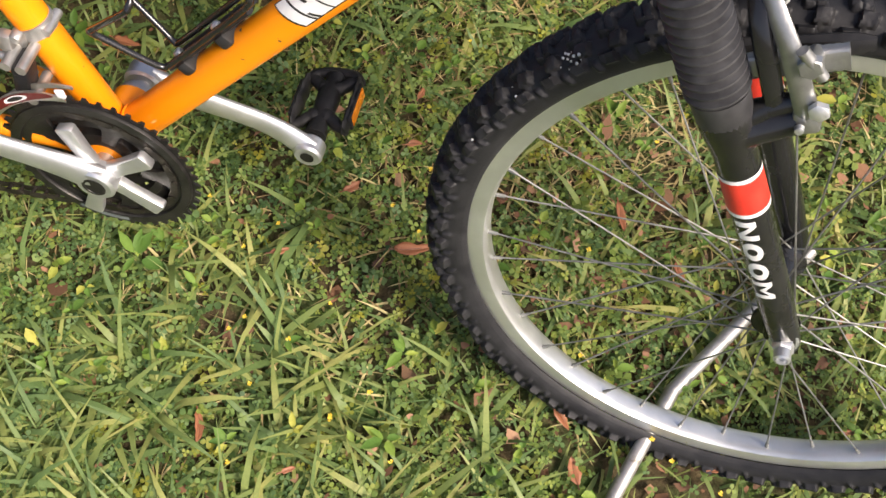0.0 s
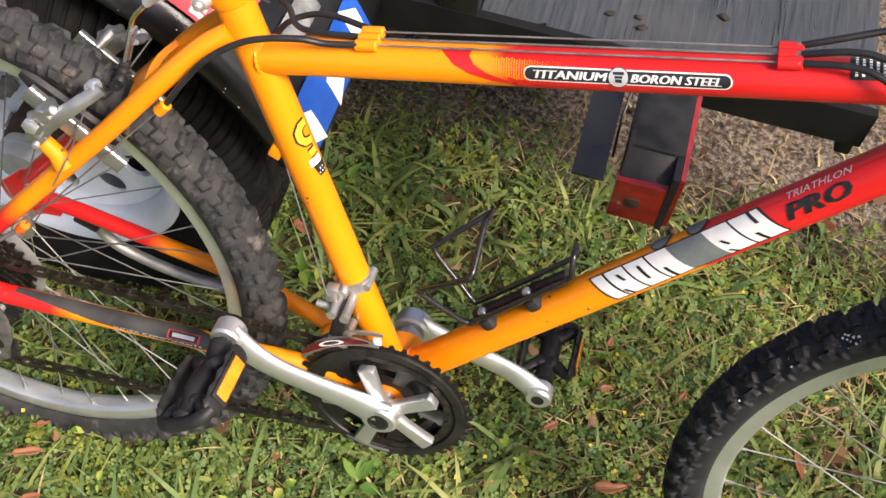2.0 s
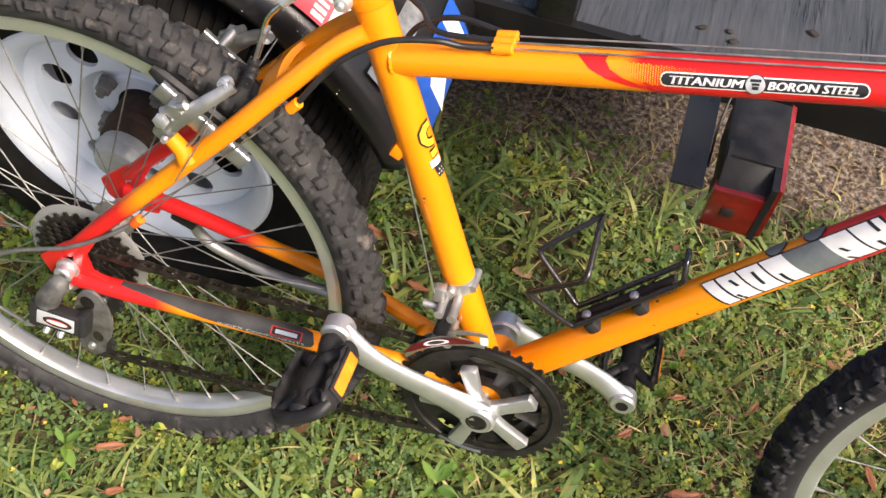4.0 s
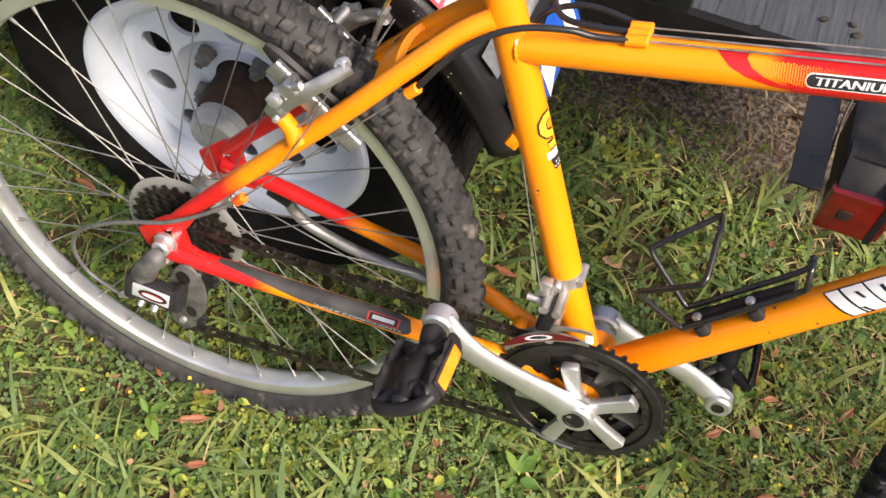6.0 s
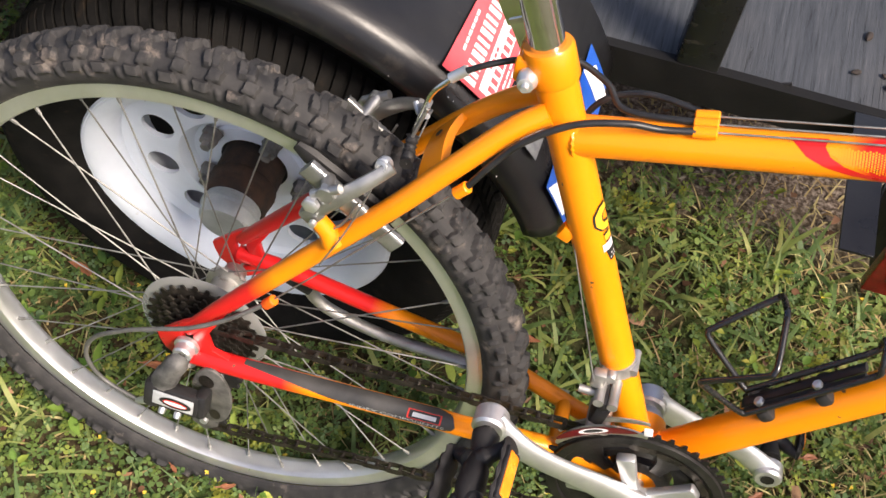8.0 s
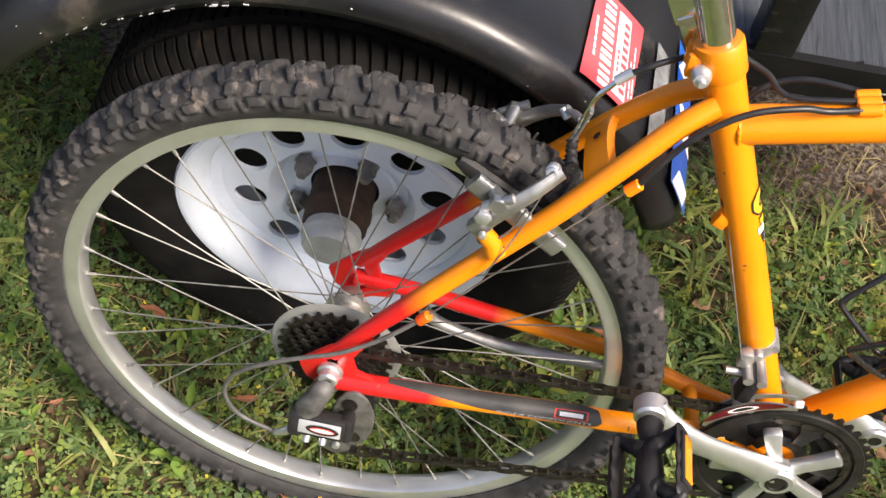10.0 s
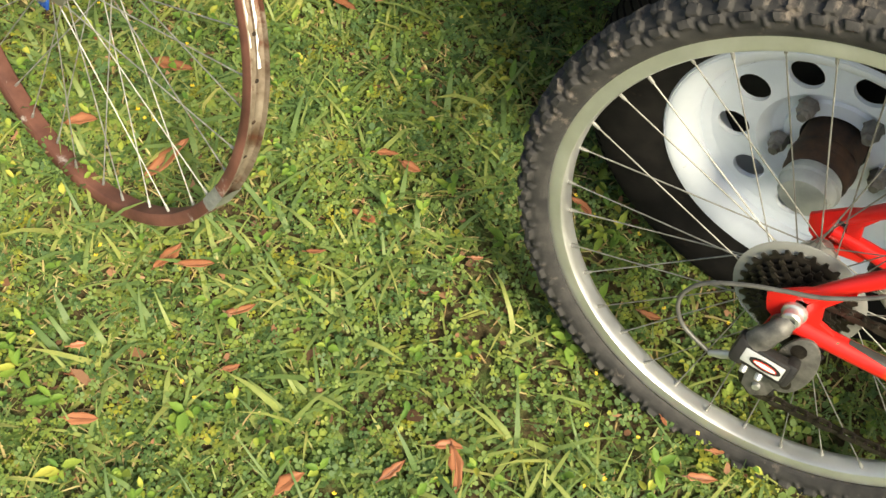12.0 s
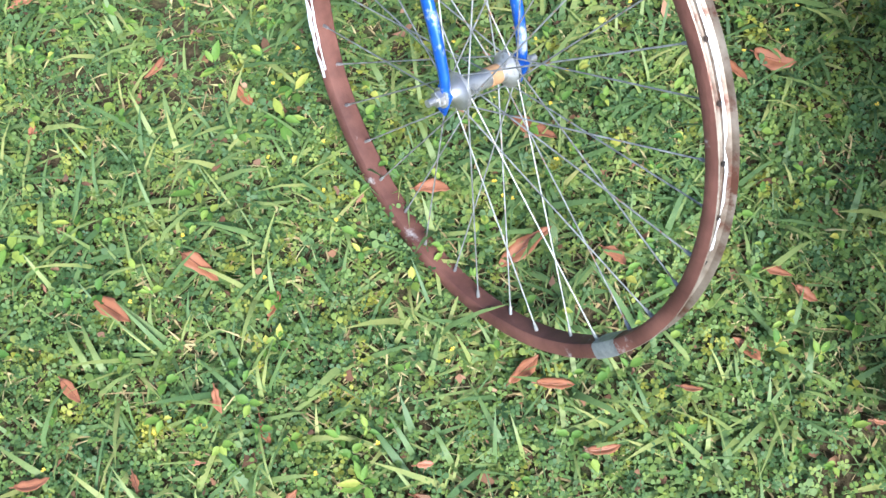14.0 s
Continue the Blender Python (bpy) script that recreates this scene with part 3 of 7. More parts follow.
def build_trailer_wheel():
    # disc: rings of faces round ten real holes
    bm = B()
    seg, holes, rc, rh = 120, 10, 0.112, 0.0195

    def dish(r):
        if r > 0.135:
            return 0.25 - 0.006 * (r - 0.135) / 0.02
        if r > 0.085:
            return 0.25
        return 0.25 + 0.02 * min((0.085 - r) / 0.014, 1.0) - 0.004 * (r < 0.06)

    def at(r, a):
        return bm.verts.new((r * math.cos(a), dish(r), r * math.sin(a)))
    off = radians(14)
    for h in range(holes):
        ca = off + h * math.tau / holes
        half = math.pi / holes
        ring_n = 24
        inner, outer = [], []
        for k in range(ring_n):
            b = k * math.tau / ring_n
            inner.append(bm.verts.new((rc * math.cos(ca) + rh * math.cos(b + ca), dish(rc), rc * math.sin(ca) + rh * math.sin(b + ca))))
            ex, ey = math.cos(b), math.sin(b)
            s = 1 / max(abs(ex), abs(ey))
            outer.append(at(rc + ex * s * 0.027, ca + ey * s * half))
        for k in range(ring_n):
            bm.faces.new((inner[k], inner[(k + 1) % ring_n], outer[(k + 1) % ring_n], outer[k]))
        rim_in = [bm.verts.new(v.co + V(0, 0.006, 0)) for v in inner]
        for k in range(ring_n):
            bm.faces.new((inner[(k + 1) % ring_n], inner[k], rim_in[k], rim_in[(k + 1) % ring_n]))
    lathe(bm, [(r, dish(r)) for r in (0.139, 0.144, 0.148, 0.1535)], seg)
    lathe(bm, [(r, dish(r)) for r in (0.04, 0.058, 0.0605, 0.073, 0.077, 0.081, 0.085)], seg)
    bmesh.ops.remove_doubles(bm, verts=bm.verts[:], dist=2e-4)
    bmesh.ops.recalc_face_normals(bm, faces=bm.faces[:])
    w = part("wheel", bm, WHITE_RIM, trailer, "white steel trailer wheel with ten round holes")
    w.matrix_basis = pose(HUBX, 0, HUBZ)
    bm = B()  # tyre: one skin whose shoulders and crown are stepped into tread blocks
    prof = [(0.176, 0.215, 0), (0.19, 0.205, 0), (0.215, 0.193, 0), (0.245, 0.191, 0), (0.262, 0.195, 0), (0.268, 0.199, 1), (0.277, 0.207, 1), (0.283, 0.217, 1), (0.286, 0.23, 1), (0.2815, 0.234, 0), (0.2815, 0.24, 0),
            (0.2865, 0.243, 2), (0.2865, 0.262, 2), (0.282, 0.265, 0), (0.282, 0.271, 0), (0.2875, 0.274, 1), (0.2875, 0.296, 1), (0.282, 0.299, 0), (0.282, 0.305, 0), (0.2865, 0.308, 2), (0.2865, 0.327, 2), (0.2815, 0.33, 0), (0.2815, 0.336, 0),
            (0.286, 0.34, 1), (0.283, 0.353, 1), (0.277, 0.363, 1), (0.268, 0.371, 1), (0.245, 0.379, 0), (0.215, 0.377, 0), (0.19, 0.365, 0), (0.176, 0.355, 0)]
    blocks = 120
    cols = []
    for k in range(blocks * 4):
        a = (k // 4 + (0.0, 0.68, 0.72, 0.98)[k % 4]) * math.tau / blocks
        col = []
        for r, y, kind in prof:
            groove = kind and (k % 4 >= 2)
            skew = 0.5 * math.tau / blocks if kind == 2 else (y - 0.285) * 0.9
            rr = r - 0.0055 if groove else r
            col.append(bm.verts.new((rr * math.cos(a + skew), y, rr * math.sin(a + skew))))
        cols.append(col)
    for k in range(len(cols)):
        p, q = cols[k], cols[(k + 1) % len(cols)]
        for i in range(len(prof) - 1):
            bm.faces.new((p[i], p[i + 1], q[i + 1], q[i]))
    part("tyre", bm, CAR_RUBBER, w, "dusty black rubber trailer tyre", True, 30)
    bm = B()  # rim: lip and barrel
    prof = [(0.1795, 0.2085), (0.1825, 0.2115), (0.1825, 0.2155), (0.178, 0.218), (0.166, 0.219), (0.16, 0.224), (0.157, 0.245), (0.156, 0.34), (0.176, 0.352)]
    lathe(bm, prof, 72)
    lathe(bm, [(0.1795, 0.2085), (0.176, 0.2095), (0.165, 0.215), (0.158, 0.2215), (0.154, 0.232), (0.152, 0.25)], 72)
    rim = part("rim", bm, WHITE_RIM, w)
    sol = rim.modifiers.new("thick", "SOLIDIFY")
    sol.thickness = 0.002
    # Added flat black sheet stands in for the shade behind the holes.
    bm = B()
    lathe(bm, [(0.0, 0.3), (0.15, 0.3)], 32)
    part("hole_shade_sheet", bm, BLACK, w, "black sheet added for the shade behind the holes")
    bm = B()
    lathe(bm, [(0.0365, 0.272), (0.0365, 0.21), (0.034, 0.206), (0.0, 0.206)], 32)
    lathe(bm, [(0.0363, 0.238), (0.0385, 0.235), (0.0385, 0.227), (0.0363, 0.224)], 32)
    part("hub", bm, HUB_RUST, w, "rusty cylindrical iron hub")
    bm = B()
    lathe(bm, [(0.0318, 0.212), (0.0325, 0.2), (0.0345, 0.198), (0.0345, 0.194), (0.0318, 0.192), (0.0308, 0.182), (0.0275, 0.1775), (0.0, 0.176)], 32)
    part("hub_cap", bm, HUB_CAP, w, "grey dust cap")
    for k in range(5):
        a = radians(63 + 72 * k)
        bm = B()
        m = Matrix.Translation((0.061 * math.cos(a), 0.262, 0.061 * math.sin(a))) @ Matrix.Rotation(radians(180), 4, "Z")
        lathe(bm, [(0.0125, 0.0), (0.0125, 0.002), (0.0106, 0.004), (0.0106, 0.014), (0.0095, 0.016), (0.0065, 0.0165), (0.006, 0.023), (0, 0.0233)], 6, m)
        part("lug_nut", bm, NUT, w)
    return w


build_trailer_wheel()


def arch_point(a, r):
    return (HUBX + r * math.cos(a), HUBZ + r * math.sin(a))


def build_fender():
    bm = B()
    a0, a1, n = radians(21.2), radians(163), 58
    # section: (radius, y) from the skirt over the rolled shoulder to the bed
    sec = [(0.343, 0.1925), (0.352, 0.1905), (0.362, 0.191), (0.371, 0.195), (0.377, 0.202), (0.3805, 0.212), (0.382, 0.226), (0.382, 0.3), (0.382, 0.43)]
    cols = []
    for i in range(n + 1):
        a = a0 + (a1 - a0) * i / n
        flare = 0.05 * max(0.0, (math.degrees(a) - 118) / 45) ** 1.5
        cols.append([bm.verts.new((arch_point(a, r + flare)[0], y, arch_point(a, r + flare)[1])) for r, y in sec])
    for i in range(n):
        for j in range(len(sec) - 1):
            bm.faces.new((cols[i][j], cols[i][j + 1], cols[i + 1][j + 1], cols[i + 1][j]))
    ob = f = part("fender", bm, TRAILER_BLACK, trailer, "glossy black rounded steel fender over the wheel")
    sol = ob.modifiers.new("thick", "SOLIDIFY")
    sol.thickness, sol.offset = 0.0022, -1

    def on_shell(name, a_lo, a_hi, y0, y1, mat, lift, label="", skew=0.0):
        bm = B()
        g = []
        for i in range(9):
            a = a_lo + (a_hi - a_lo) * i / 8
            row = []
            for j in range(5):
                y = y0 + (y1 - y0) * j / 4
                x, z = arch_point(a + skew * (j / 4 - 0.5), 0.3845 + lift)
                row.append(bm.verts.new((x, y, z)))
            g.append(row)
        for i in range(8):
            for j in range(4):
                bm.faces.new((g[i][j], g[i][j + 1], g[i + 1][j + 1], g[i + 1][j]))
        return part(name, bm, mat, f, label)
    A = radians
    bm = B()  # small bright marks, most of them along the rolled edge
    rnd = random.Random(21)
    for k in range(30):
        a = A(rnd.gauss(113, 12) if k < 18 else rnd.uniform(15, 160))
        rr, y = rnd.choice(((0.3445, 0.1915), (0.3465, 0.1908))) if k < 18 else rnd.choice(((0.3525, 0.1898), (0.358, 0.19), (0.372, 0.195)))
        fl = 0.05 * max(0.0, (math.degrees(a) - 118) / 45) ** 1.5
        x, z = arch_point(a, rr + fl)
        sz = rnd.uniform(0.0003, 0.0008)
        block(bm, (sz * rnd.uniform(2, 12 if k < 18 else 2.5), 0.0008, sz), Matrix.Translation((x, y - 0.0002, z)) @ Matrix.Rotation(-a + radians(90), 4, "Y"))
    tagged(part("bright_flecks", bm, PRINT_WHITE, f, "tiny bright flecks"), kind="stuff")
    # dealer sticker: red field with a white band and rows of unreadable print
    A = radians
    on_shell("sticker", A(43.9), A(54.3), 0.206, 0.325, STICKER_RED, 0.0006, "red and white dealer sticker with rows of print", A(-1.5))
    for k in range(12):
        on_shell("print_bar", A(49.7), A(51.9), 0.21 + k * 0.0093, 0.2165 + k * 0.0093 - 0.001 * (k % 3), PRINT_WHITE, 0.001)
    for k in range(6):
        on_shell("print_bar", A(52.9), A(53.3), 0.236 + k * 0.0085, 0.243 + k * 0.0085, PRINT_WHITE, 0.001)
    on_shell("sticker_panel", A(46.2), A(49.0), 0.213, 0.315, PRINT_WHITE, 0.001, "white panel with red print")
    for k in range(9):
        on_shell("print_bar", A(46.5), A(47.7), 0.219 + k * 0.0102, 0.225 + k * 0.0102, STICKER_RED, 0.0014)
    for k in range(4):
        on_shell("print_bar", A(48.2), A(48.6), 0.24 + k * 0.0072, 0.2455 + k * 0.0072, STICKER_RED, 0.0014)
        on_shell("print_bar", A(45.3), A(45.6), 0.222 + k * 0.012, 0.232 + k * 0.012, PRINT_WHITE, 0.001)
        on_shell("print_bar", A(44.6), A(44.9), 0.212 + k * 0.02, 0.23 + k * 0.02, PRINT_WHITE, 0.001)
    on_shell("old_sticker", A(34.8), A(39.3), 0.208, 0.335, FOIL, 0.0006, "scuffed grey foil sticker", A(-1))
    on_shell("reflective_tape", A(22.2), A(31), 0.2, 0.388, REFLECT_BLUE, 0.0006, "peeling blue and white reflective tape")
    on_shell("tape_patch", A(23), A(29), 0.202, 0.232, PRINT_WHITE, 0.001, skew=A(-3))
    on_shell("tape_patch", A(23), A(28.5), 0.275, 0.315, PRINT_WHITE, 0.001, skew=A(3))
    on_shell("tape_patch", A(23), A(29.5), 0.35, 0.378, PRINT_WHITE, 0.001, skew=A(-3))
    return f


build_fender()

DECK_Z, DECK_Y, DECK_X1 = 0.42, 0.432, 0.87


def build_trailer_bed():
    t = trailer
    bm = B()  # side rail: one bent channel below the boards
    sec = [(0.0, 0.4275), (0.012, 0.4275), (0.012, 0.4235), (0.004, 0.4235), (0.004, 0.379), (0.04, 0.379), (0.04, 0.375), (0.0, 0.375)]
    prism(bm, sec, 0.0, 2.4, Matrix.Translation((DECK_X1, DECK_Y, 0)) @ Matrix.Rotation(radians(90), 4, "Z"), 0.0)
    part("side_rail", bm, RAIL_BLACK, t)
    bm = B()
    block(bm, (0.018, 1.5, 0.04), Matrix.Translation((DECK_X1 - 0.012, DECK_Y + 0.757, 0.369)), 0.003)
    part("rear_rail", bm, RAIL_BLACK, t)
    for x in (-1.2, -0.5, 0.25):
        bm = B()
        block(bm, (0.05, 1.45, 0.045), Matrix.Translation((x, DECK_Y + 0.75, 0.375)), 0.003)
        part("cross_member", bm, TRAILER_BLACK, t)
    bm = B()
    block(bm, (0.046, 0.046, 0.62), Matrix.Translation((0.4, DECK_Y + 0.024, 0.7)), 0.004)
    part("stake_post", bm, TRAILER_BLACK, t, "black square steel stake post")
    bm = B()
    tube(bm, [(0.425, DECK_Y + 0.012, 0.418), (0.54, DECK_Y + 0.012, 0.41)], 0.003, 8)
    tube(bm, [(0.425, DECK_Y + 0.012, 0.395), (0.5, DECK_Y + 0.012, 0.43)], 0.002, 8)
    part("tie_rod", bm, TRAILER_BLACK, t)
    proto = None
    w = 0.4475  # broad boards laid across
    for k in range(5):
        if not proto:
            bm = B()
            block(bm, (w - 0.004, 1.44, 0.03), Matrix.Identity(4), 0.002, 1)
            proto = board = part("deck_board", bm, PLANK, t)
        else:
            board = share("deck_board", proto, t)
        board.matrix_basis = pose(DECK_X1 - w / 2 - 0.002 - k * w, DECK_Y + 0.016 + 0.72, DECK_Z - 0.015 + 0.0006 * (k % 3), 0, 0, 0)
    return t


build_trailer_bed()


def build_debris():
    for x, y, s, r in ((0.566, 0.492, 0.011, 20), (0.597, 0.497, 0.01, -30), (0.604, 0.482, 0.012, 10), (0.575, 0.55, 0.014, 80), (0.69, 0.53, 0.014, -20)):
        bm = B()
        bmesh.ops.create_icosphere(bm, subdivisions=2, radius=1.0, matrix=pose(x, y, DECK_Z + 0.003, 0, 0, r) @ Matrix.Diagonal((s * 0.55, s * 0.3, 0.0022, 1)))
        for v in bm.verts:
            v.co += noise.noise_vector(v.co * 220) * 0.0016
        tagged(part("bark_flake", bm, BARK), "small dark bark flake on the trailer boards", "bark", "bark flakes on the deck")


build_debris()


def build_tail_lamp():
    # black housing, red side lens towards the lawn and red rear lens, beside a bracket plate
    z1, z0 = 0.444, 0.356
    x0, x1, y0, y1 = 0.612, 0.68, 0.268, 0.388
    bm = B()
    prism(bm, [(x0 + 0.008, z0 + 0.012), (x0 + 0.004, z1 - 0.006), (x0 + 0.012, z1), (x1 - 0.004, z1), (x1 - 0.004, z0 + 0.012)], y0 + 0.03, y1, None, 0.003)
    # sloped brow down to the side lens
    prism(bm, [(y0 + 0.006, z0 + 0.012), (y0 + 0.006, z1 - 0.026), (y0 + 0.034, z1 - 0.0005), (y0 + 0.05, z1 - 0.0005), (y0 + 0.05, z0 + 0.012)], -(x1 - 0.005), -(x0 + 0.006), Matrix.Rotation(radians(90), 4, "Z") @ Matrix.Identity(4), 0.001)
    l = part("tail_lamp", bm, BLACK, trailer, "scuffed black tail lamp housing with red lenses")
    bm = B()
    prism(bm, [(x0 + 0.004, z0), (x0 + 0.004, z1 - 0.026), (x1 - 0.008, z1 - 0.024), (x1 - 0.008, z0)], y0, y0 + 0.016, None, 0.002)
    part("side_lens", bm, LAMP_RED, l, "dull dark red side lens")
    bm = B()
    prism(bm, [(x1 - 0.0035, z0), (x1 - 0.0035, z1 - 0.002), (x1 + 0.002, z1 - 0.005), (x1 + 0.002, z0 + 0.004)], y0 + 0.002, y1 + 0.004, None, 0.001)
    part("rear_lens", bm, LAMP_RED, l, "red rear lens")
    bm = B()
    prism(bm, [(x1 - 0.011, z0 - 0.002), (x1 - 0.011, z1 - 0.002), (x1 - 0.004, z1 - 0.002), (x1 - 0.004, z0 - 0.002)], y0 - 0.001, y0 + 0.05, None, 0.0)
    part("gasket", bm, RUBBER_NEW, l)
    bm = B()
    block(bm, (0.014, 0.003, 0.014), Matrix.Translation((0.638, y0 - 0.0005, 0.388)), 0.001)
    part("reflex_patch", bm, HUB_RUST, l, "dark square in the lens")
    bm = B()
    prism(bm, [(0.569, 0.424), (0.569, 0.4275), (0.602, 0.4285), (0.602, 0.425)], 0.256, 0.432, None, 0.0008)
    part("bracket", bm, TRAILER_BLACK, l, "black painted steel bracket plate")
    bm = B()
    tube(bm, smooth_path([(0.607, 0.31, 0.4), (0.606, 0.345, 0.425), (0.61, 0.375, 0.447), (0.62, 0.39, 0.446), (0.622, 0.43, 0.415)]), 0.0014, 8)
    part("wire", bm, CABLE, l, "loose black wire")
    return l


build_tail_lamp()


def build_gate():
    """Lowered ramp gate of expanded mesh hinged at the rear of the trailer."""
    m = pose(0.893, 0.403, 0.437, 0, 20, 0)
    bm = B()
    block(bm, (1.25, 0.036, 0.036), m @ Matrix.Translation((0.625, 0.02, 0)), 0.003)
    g = part("ramp_gate", bm, TRAILER_GREY, trailer, "lowered grey ramp gate with diamond mesh")
    for x in (0.03, 0.17, 0.62, 1.2):
        bm = B()
        block(bm, (0.03, 1.38, 0.03), m @ Matrix.Translation((x, 0.73, 0)), 0.003)
        part("frame_bar", bm, TRAILER_GREY, g)
    bm = B()
    lathe(bm, [(0.0, 0.0), (0.016, 0.0), (0.016, 0.003), (0.01, 0.004), (0.01, 0.01), (0, 0.01)], 16, m @ Matrix.Translation((0.17, 0.075, 0.015)) @ Matrix.Rotation(radians(90), 4, "X"))
    part("bolt", bm, NUT, g, "rusty bolt head")
    bm = B()
    dx, dy = 0.06, 0.03
    for i in range(20):
        for j in range(30):
            cx, cy = i * dx + 0.03, 0.055 + j * dy
            p = [V(cx, cy, 0.016), V(cx + dx / 2, cy + dy / 2, 0.02), V(cx + dx, cy, 0.016), V(cx + dx / 2, cy - dy / 2, 0.012)]
            for a, b in ((0, 1), (1, 2), (2, 3), (3, 0)):
                tube(bm, [m @ p[a], m @ p[b]], 0.0022, 4, cap=False)
    tagged(part("mesh", bm, TRAILER_GREY, g, "grey expanded metal mesh", False), kind="stuff")
    return g


build_gate()

# ---- mountain bike ----
LEAN = radians(11.37)
BIKE = Matrix.Translation((0, 0, -0.0299)) @ Matrix.Rotation(-LEAN, 4, "X")
bike = thing("mountain_bike", BIKE, label="orange and red mountain bike leaning beside the trailer", category="bicycle")
BB = V(0.448, 0, 0.314)


def st(v):  # seat tube centre at height v
    return V(0.447 - 0.41 * (v - 0.312), 0, v)


def tt(u):  # top tube
    return V(u, 0, 0.6945 + 0.25 * (u - 0.374))


def dt(s):  # down tube, 0 at the bottom bracket
    return V(0.452, 0, 0.312).lerp(V(0.827, 0, 0.762), s)


def ht(v):  # head tube
    return V(0.852 - 0.45 * (v - 0.722), 0, v)


def build_frame():
    bm = B()
    tube(bm, [tt(0.30), tt(0.36), tt(0.836)], [0.0162, 0.016, 0.0162], 24)
    part("top_tube", bm, PAINT, bike)
    bm = B()
    tube(bm, [dt(0.0), dt(0.1), dt(0.9), dt(1.035)], [0.0182, 0.0178, 0.0178, 0.018], 24)
    part("down_tube", bm, PAINT, bike)
    bm = B()
    tube(bm, [st(0.314), st(0.7), st(0.738)], [0.0162, 0.0162, 0.0164], 24)
    part("seat_tube", bm, PAINT, bike)
    bm = B()
    tube(bm, [ht(0.722), ht(0.729), ht(0.74), ht(0.83), ht(0.834), ht(0.842)], [0.021, 0.0212, 0.0202, 0.0202, 0.021, 0.021], 24)
    part("head_tube", bm, PAINT, bike)
    bm = B()
    tube(bm, [BB + V(0, -0.036, 0), BB + V(0, 0.036, 0)], 0.0205, 24)
    part("bottom_bracket_shell", bm, PAINT, bike)
    # weld beads
    for name, c, d, r in (("weld", tt(0.304), (tt(0.5) - tt(0.3)).normalized(), 0.0166), ("weld", dt(0.05), (dt(1) - dt(0)).normalized(), 0.0178)):
        bm = B()
        m = along(c, c + d, (0, 1, 0))
        tube(bm, [m @ V(r * math.cos(a), 0.0006 * math.sin(a * 21), r * math.sin(a)) for a in [k * math.tau / 60 for k in range(60)]], 0.0016, 6, True)
        part(name, bm, PAINT, bike)
    for s in (-1, 1):
        bm = B()
        pts = smooth_path([(0.281, s * 0.013, 0.70), (0.258, s * 0.022, 0.683), (0.224, s * 0.034, 0.645), (0.18, s * 0.043, 0.59), (0.13, s * 0.048, 0.53), (0.08, s * 0.053, 0.47), (0.03, s * 0.058, 0.41), (0.004, s * 0.0625, 0.378)], 6)
        tube(bm, pts, [0.0092] * (len(pts) - 12) + [0.0092 - 0.0002 * k for k in range(12)], 16)
        part("seat_stay", bm, PAINT, bike)
        bm = B()
        if s < 0:
            pts = smooth_path([(0.0, -0.0635, 0.342), (0.06, -0.062, 0.341), (0.16, -0.0563, 0.3408), (0.24, -0.0517, 0.3406), (0.28, -0.0492, 0.339), (0.34, -0.04, 0.333), (0.40, -0.03, 0.322), (0.44, -0.027, 0.315)], 6)
        else:
            pts = smooth_path([(0.0, 0.0635, 0.354), (0.06, 0.062, 0.351), (0.16, 0.0563, 0.341), (0.24, 0.0517, 0.333), (0.28, 0.0492, 0.328), (0.34, 0.04, 0.315), (0.40, 0.03, 0.303), (0.44, 0.027, 0.302)], 6)
        tube(bm, pts, 0.0105 if s < 0 else 0.009, 16)
        part("chain_stay", bm, PAINT, bike)
        bm = B()  # forked plate that holds the axle, with a hole and a lobe
        out = [(-0.028, 0.362), (0.0, 0.389), (0.02, 0.402), (0.0235, 0.393), (0.0115, 0.377), (-0.002, 0.371), (0.0, 0.356), (0.002, 0.34), (0.006, 0.322), (-0.006, 0.312), (-0.015, 0.318), (-0.013, 0.336), (-0.0205, 0.341), (-0.0255, 0.353)]
        prism(bm, out, s * 0.063 - 0.003, s * 0.063 + 0.003, None, 0.001)
        out = [(0.0105, 0.379), (0.028, 0.404), (0.041, 0.412), (0.0235, 0.379), (0.0285, 0.358), (0.045, 0.352), (0.04, 0.334), (0.02, 0.331), (0.004, 0.322), (0.003, 0.334), (0.013, 0.343), (0.0138, 0.357), (0.0092, 0.371)]
        prism(bm, out, s * 0.063 - 0.0034, s * 0.063 + 0.0034, None, 0.001)
        part("dropout", bm, PAINT, bike)
    bm = B()  # curved bridges between the stays
    g = []
    for k in range(13):
        f = k / 12 * 2 - 1
        y, rise = f * 0.036, 0.005 * (1 - f * f)
        c, h = V(0.2085 - rise * 0.8, y, 0.6265 + rise), 0.0175 - 0.0025 * (1 - f * f)
        d = V(0.62, 0, 0.78)
        up = V(-0.78, 0, 0.62)
        g.append([bm.verts.new(c + d * (h * q) + up * z) for q, z in ((-1, 0.0), (-0.8, 0.006), (0.8, 0.006), (1, 0.0), (0.8, -0.001), (-0.8, -0.001))])
    for k in range(12):
        for j in range(6):
            bm.faces.new((g[k][j], g[k][(j + 1) % 6], g[k + 1][(j + 1) % 6], g[k + 1][j]))
    bmesh.ops.recalc_face_normals(bm, faces=bm.faces[:])
    bridge = part("stay_bridge", bm, PAINT, bike)
    # Flat dark disc paints the shade of a bolt hole; the plate is uncut.
    bm = B()
    lathe(bm, [(0.0, 0.0), (0.0038, 0.0002)], 14, along((0.2, 0.004, 0.6385), (0.1922, 0.004, 0.6447), (0, 1, 0)))
    part("bolt_hole_shade", bm, HUB_RUST, bridge)
    bm = B()
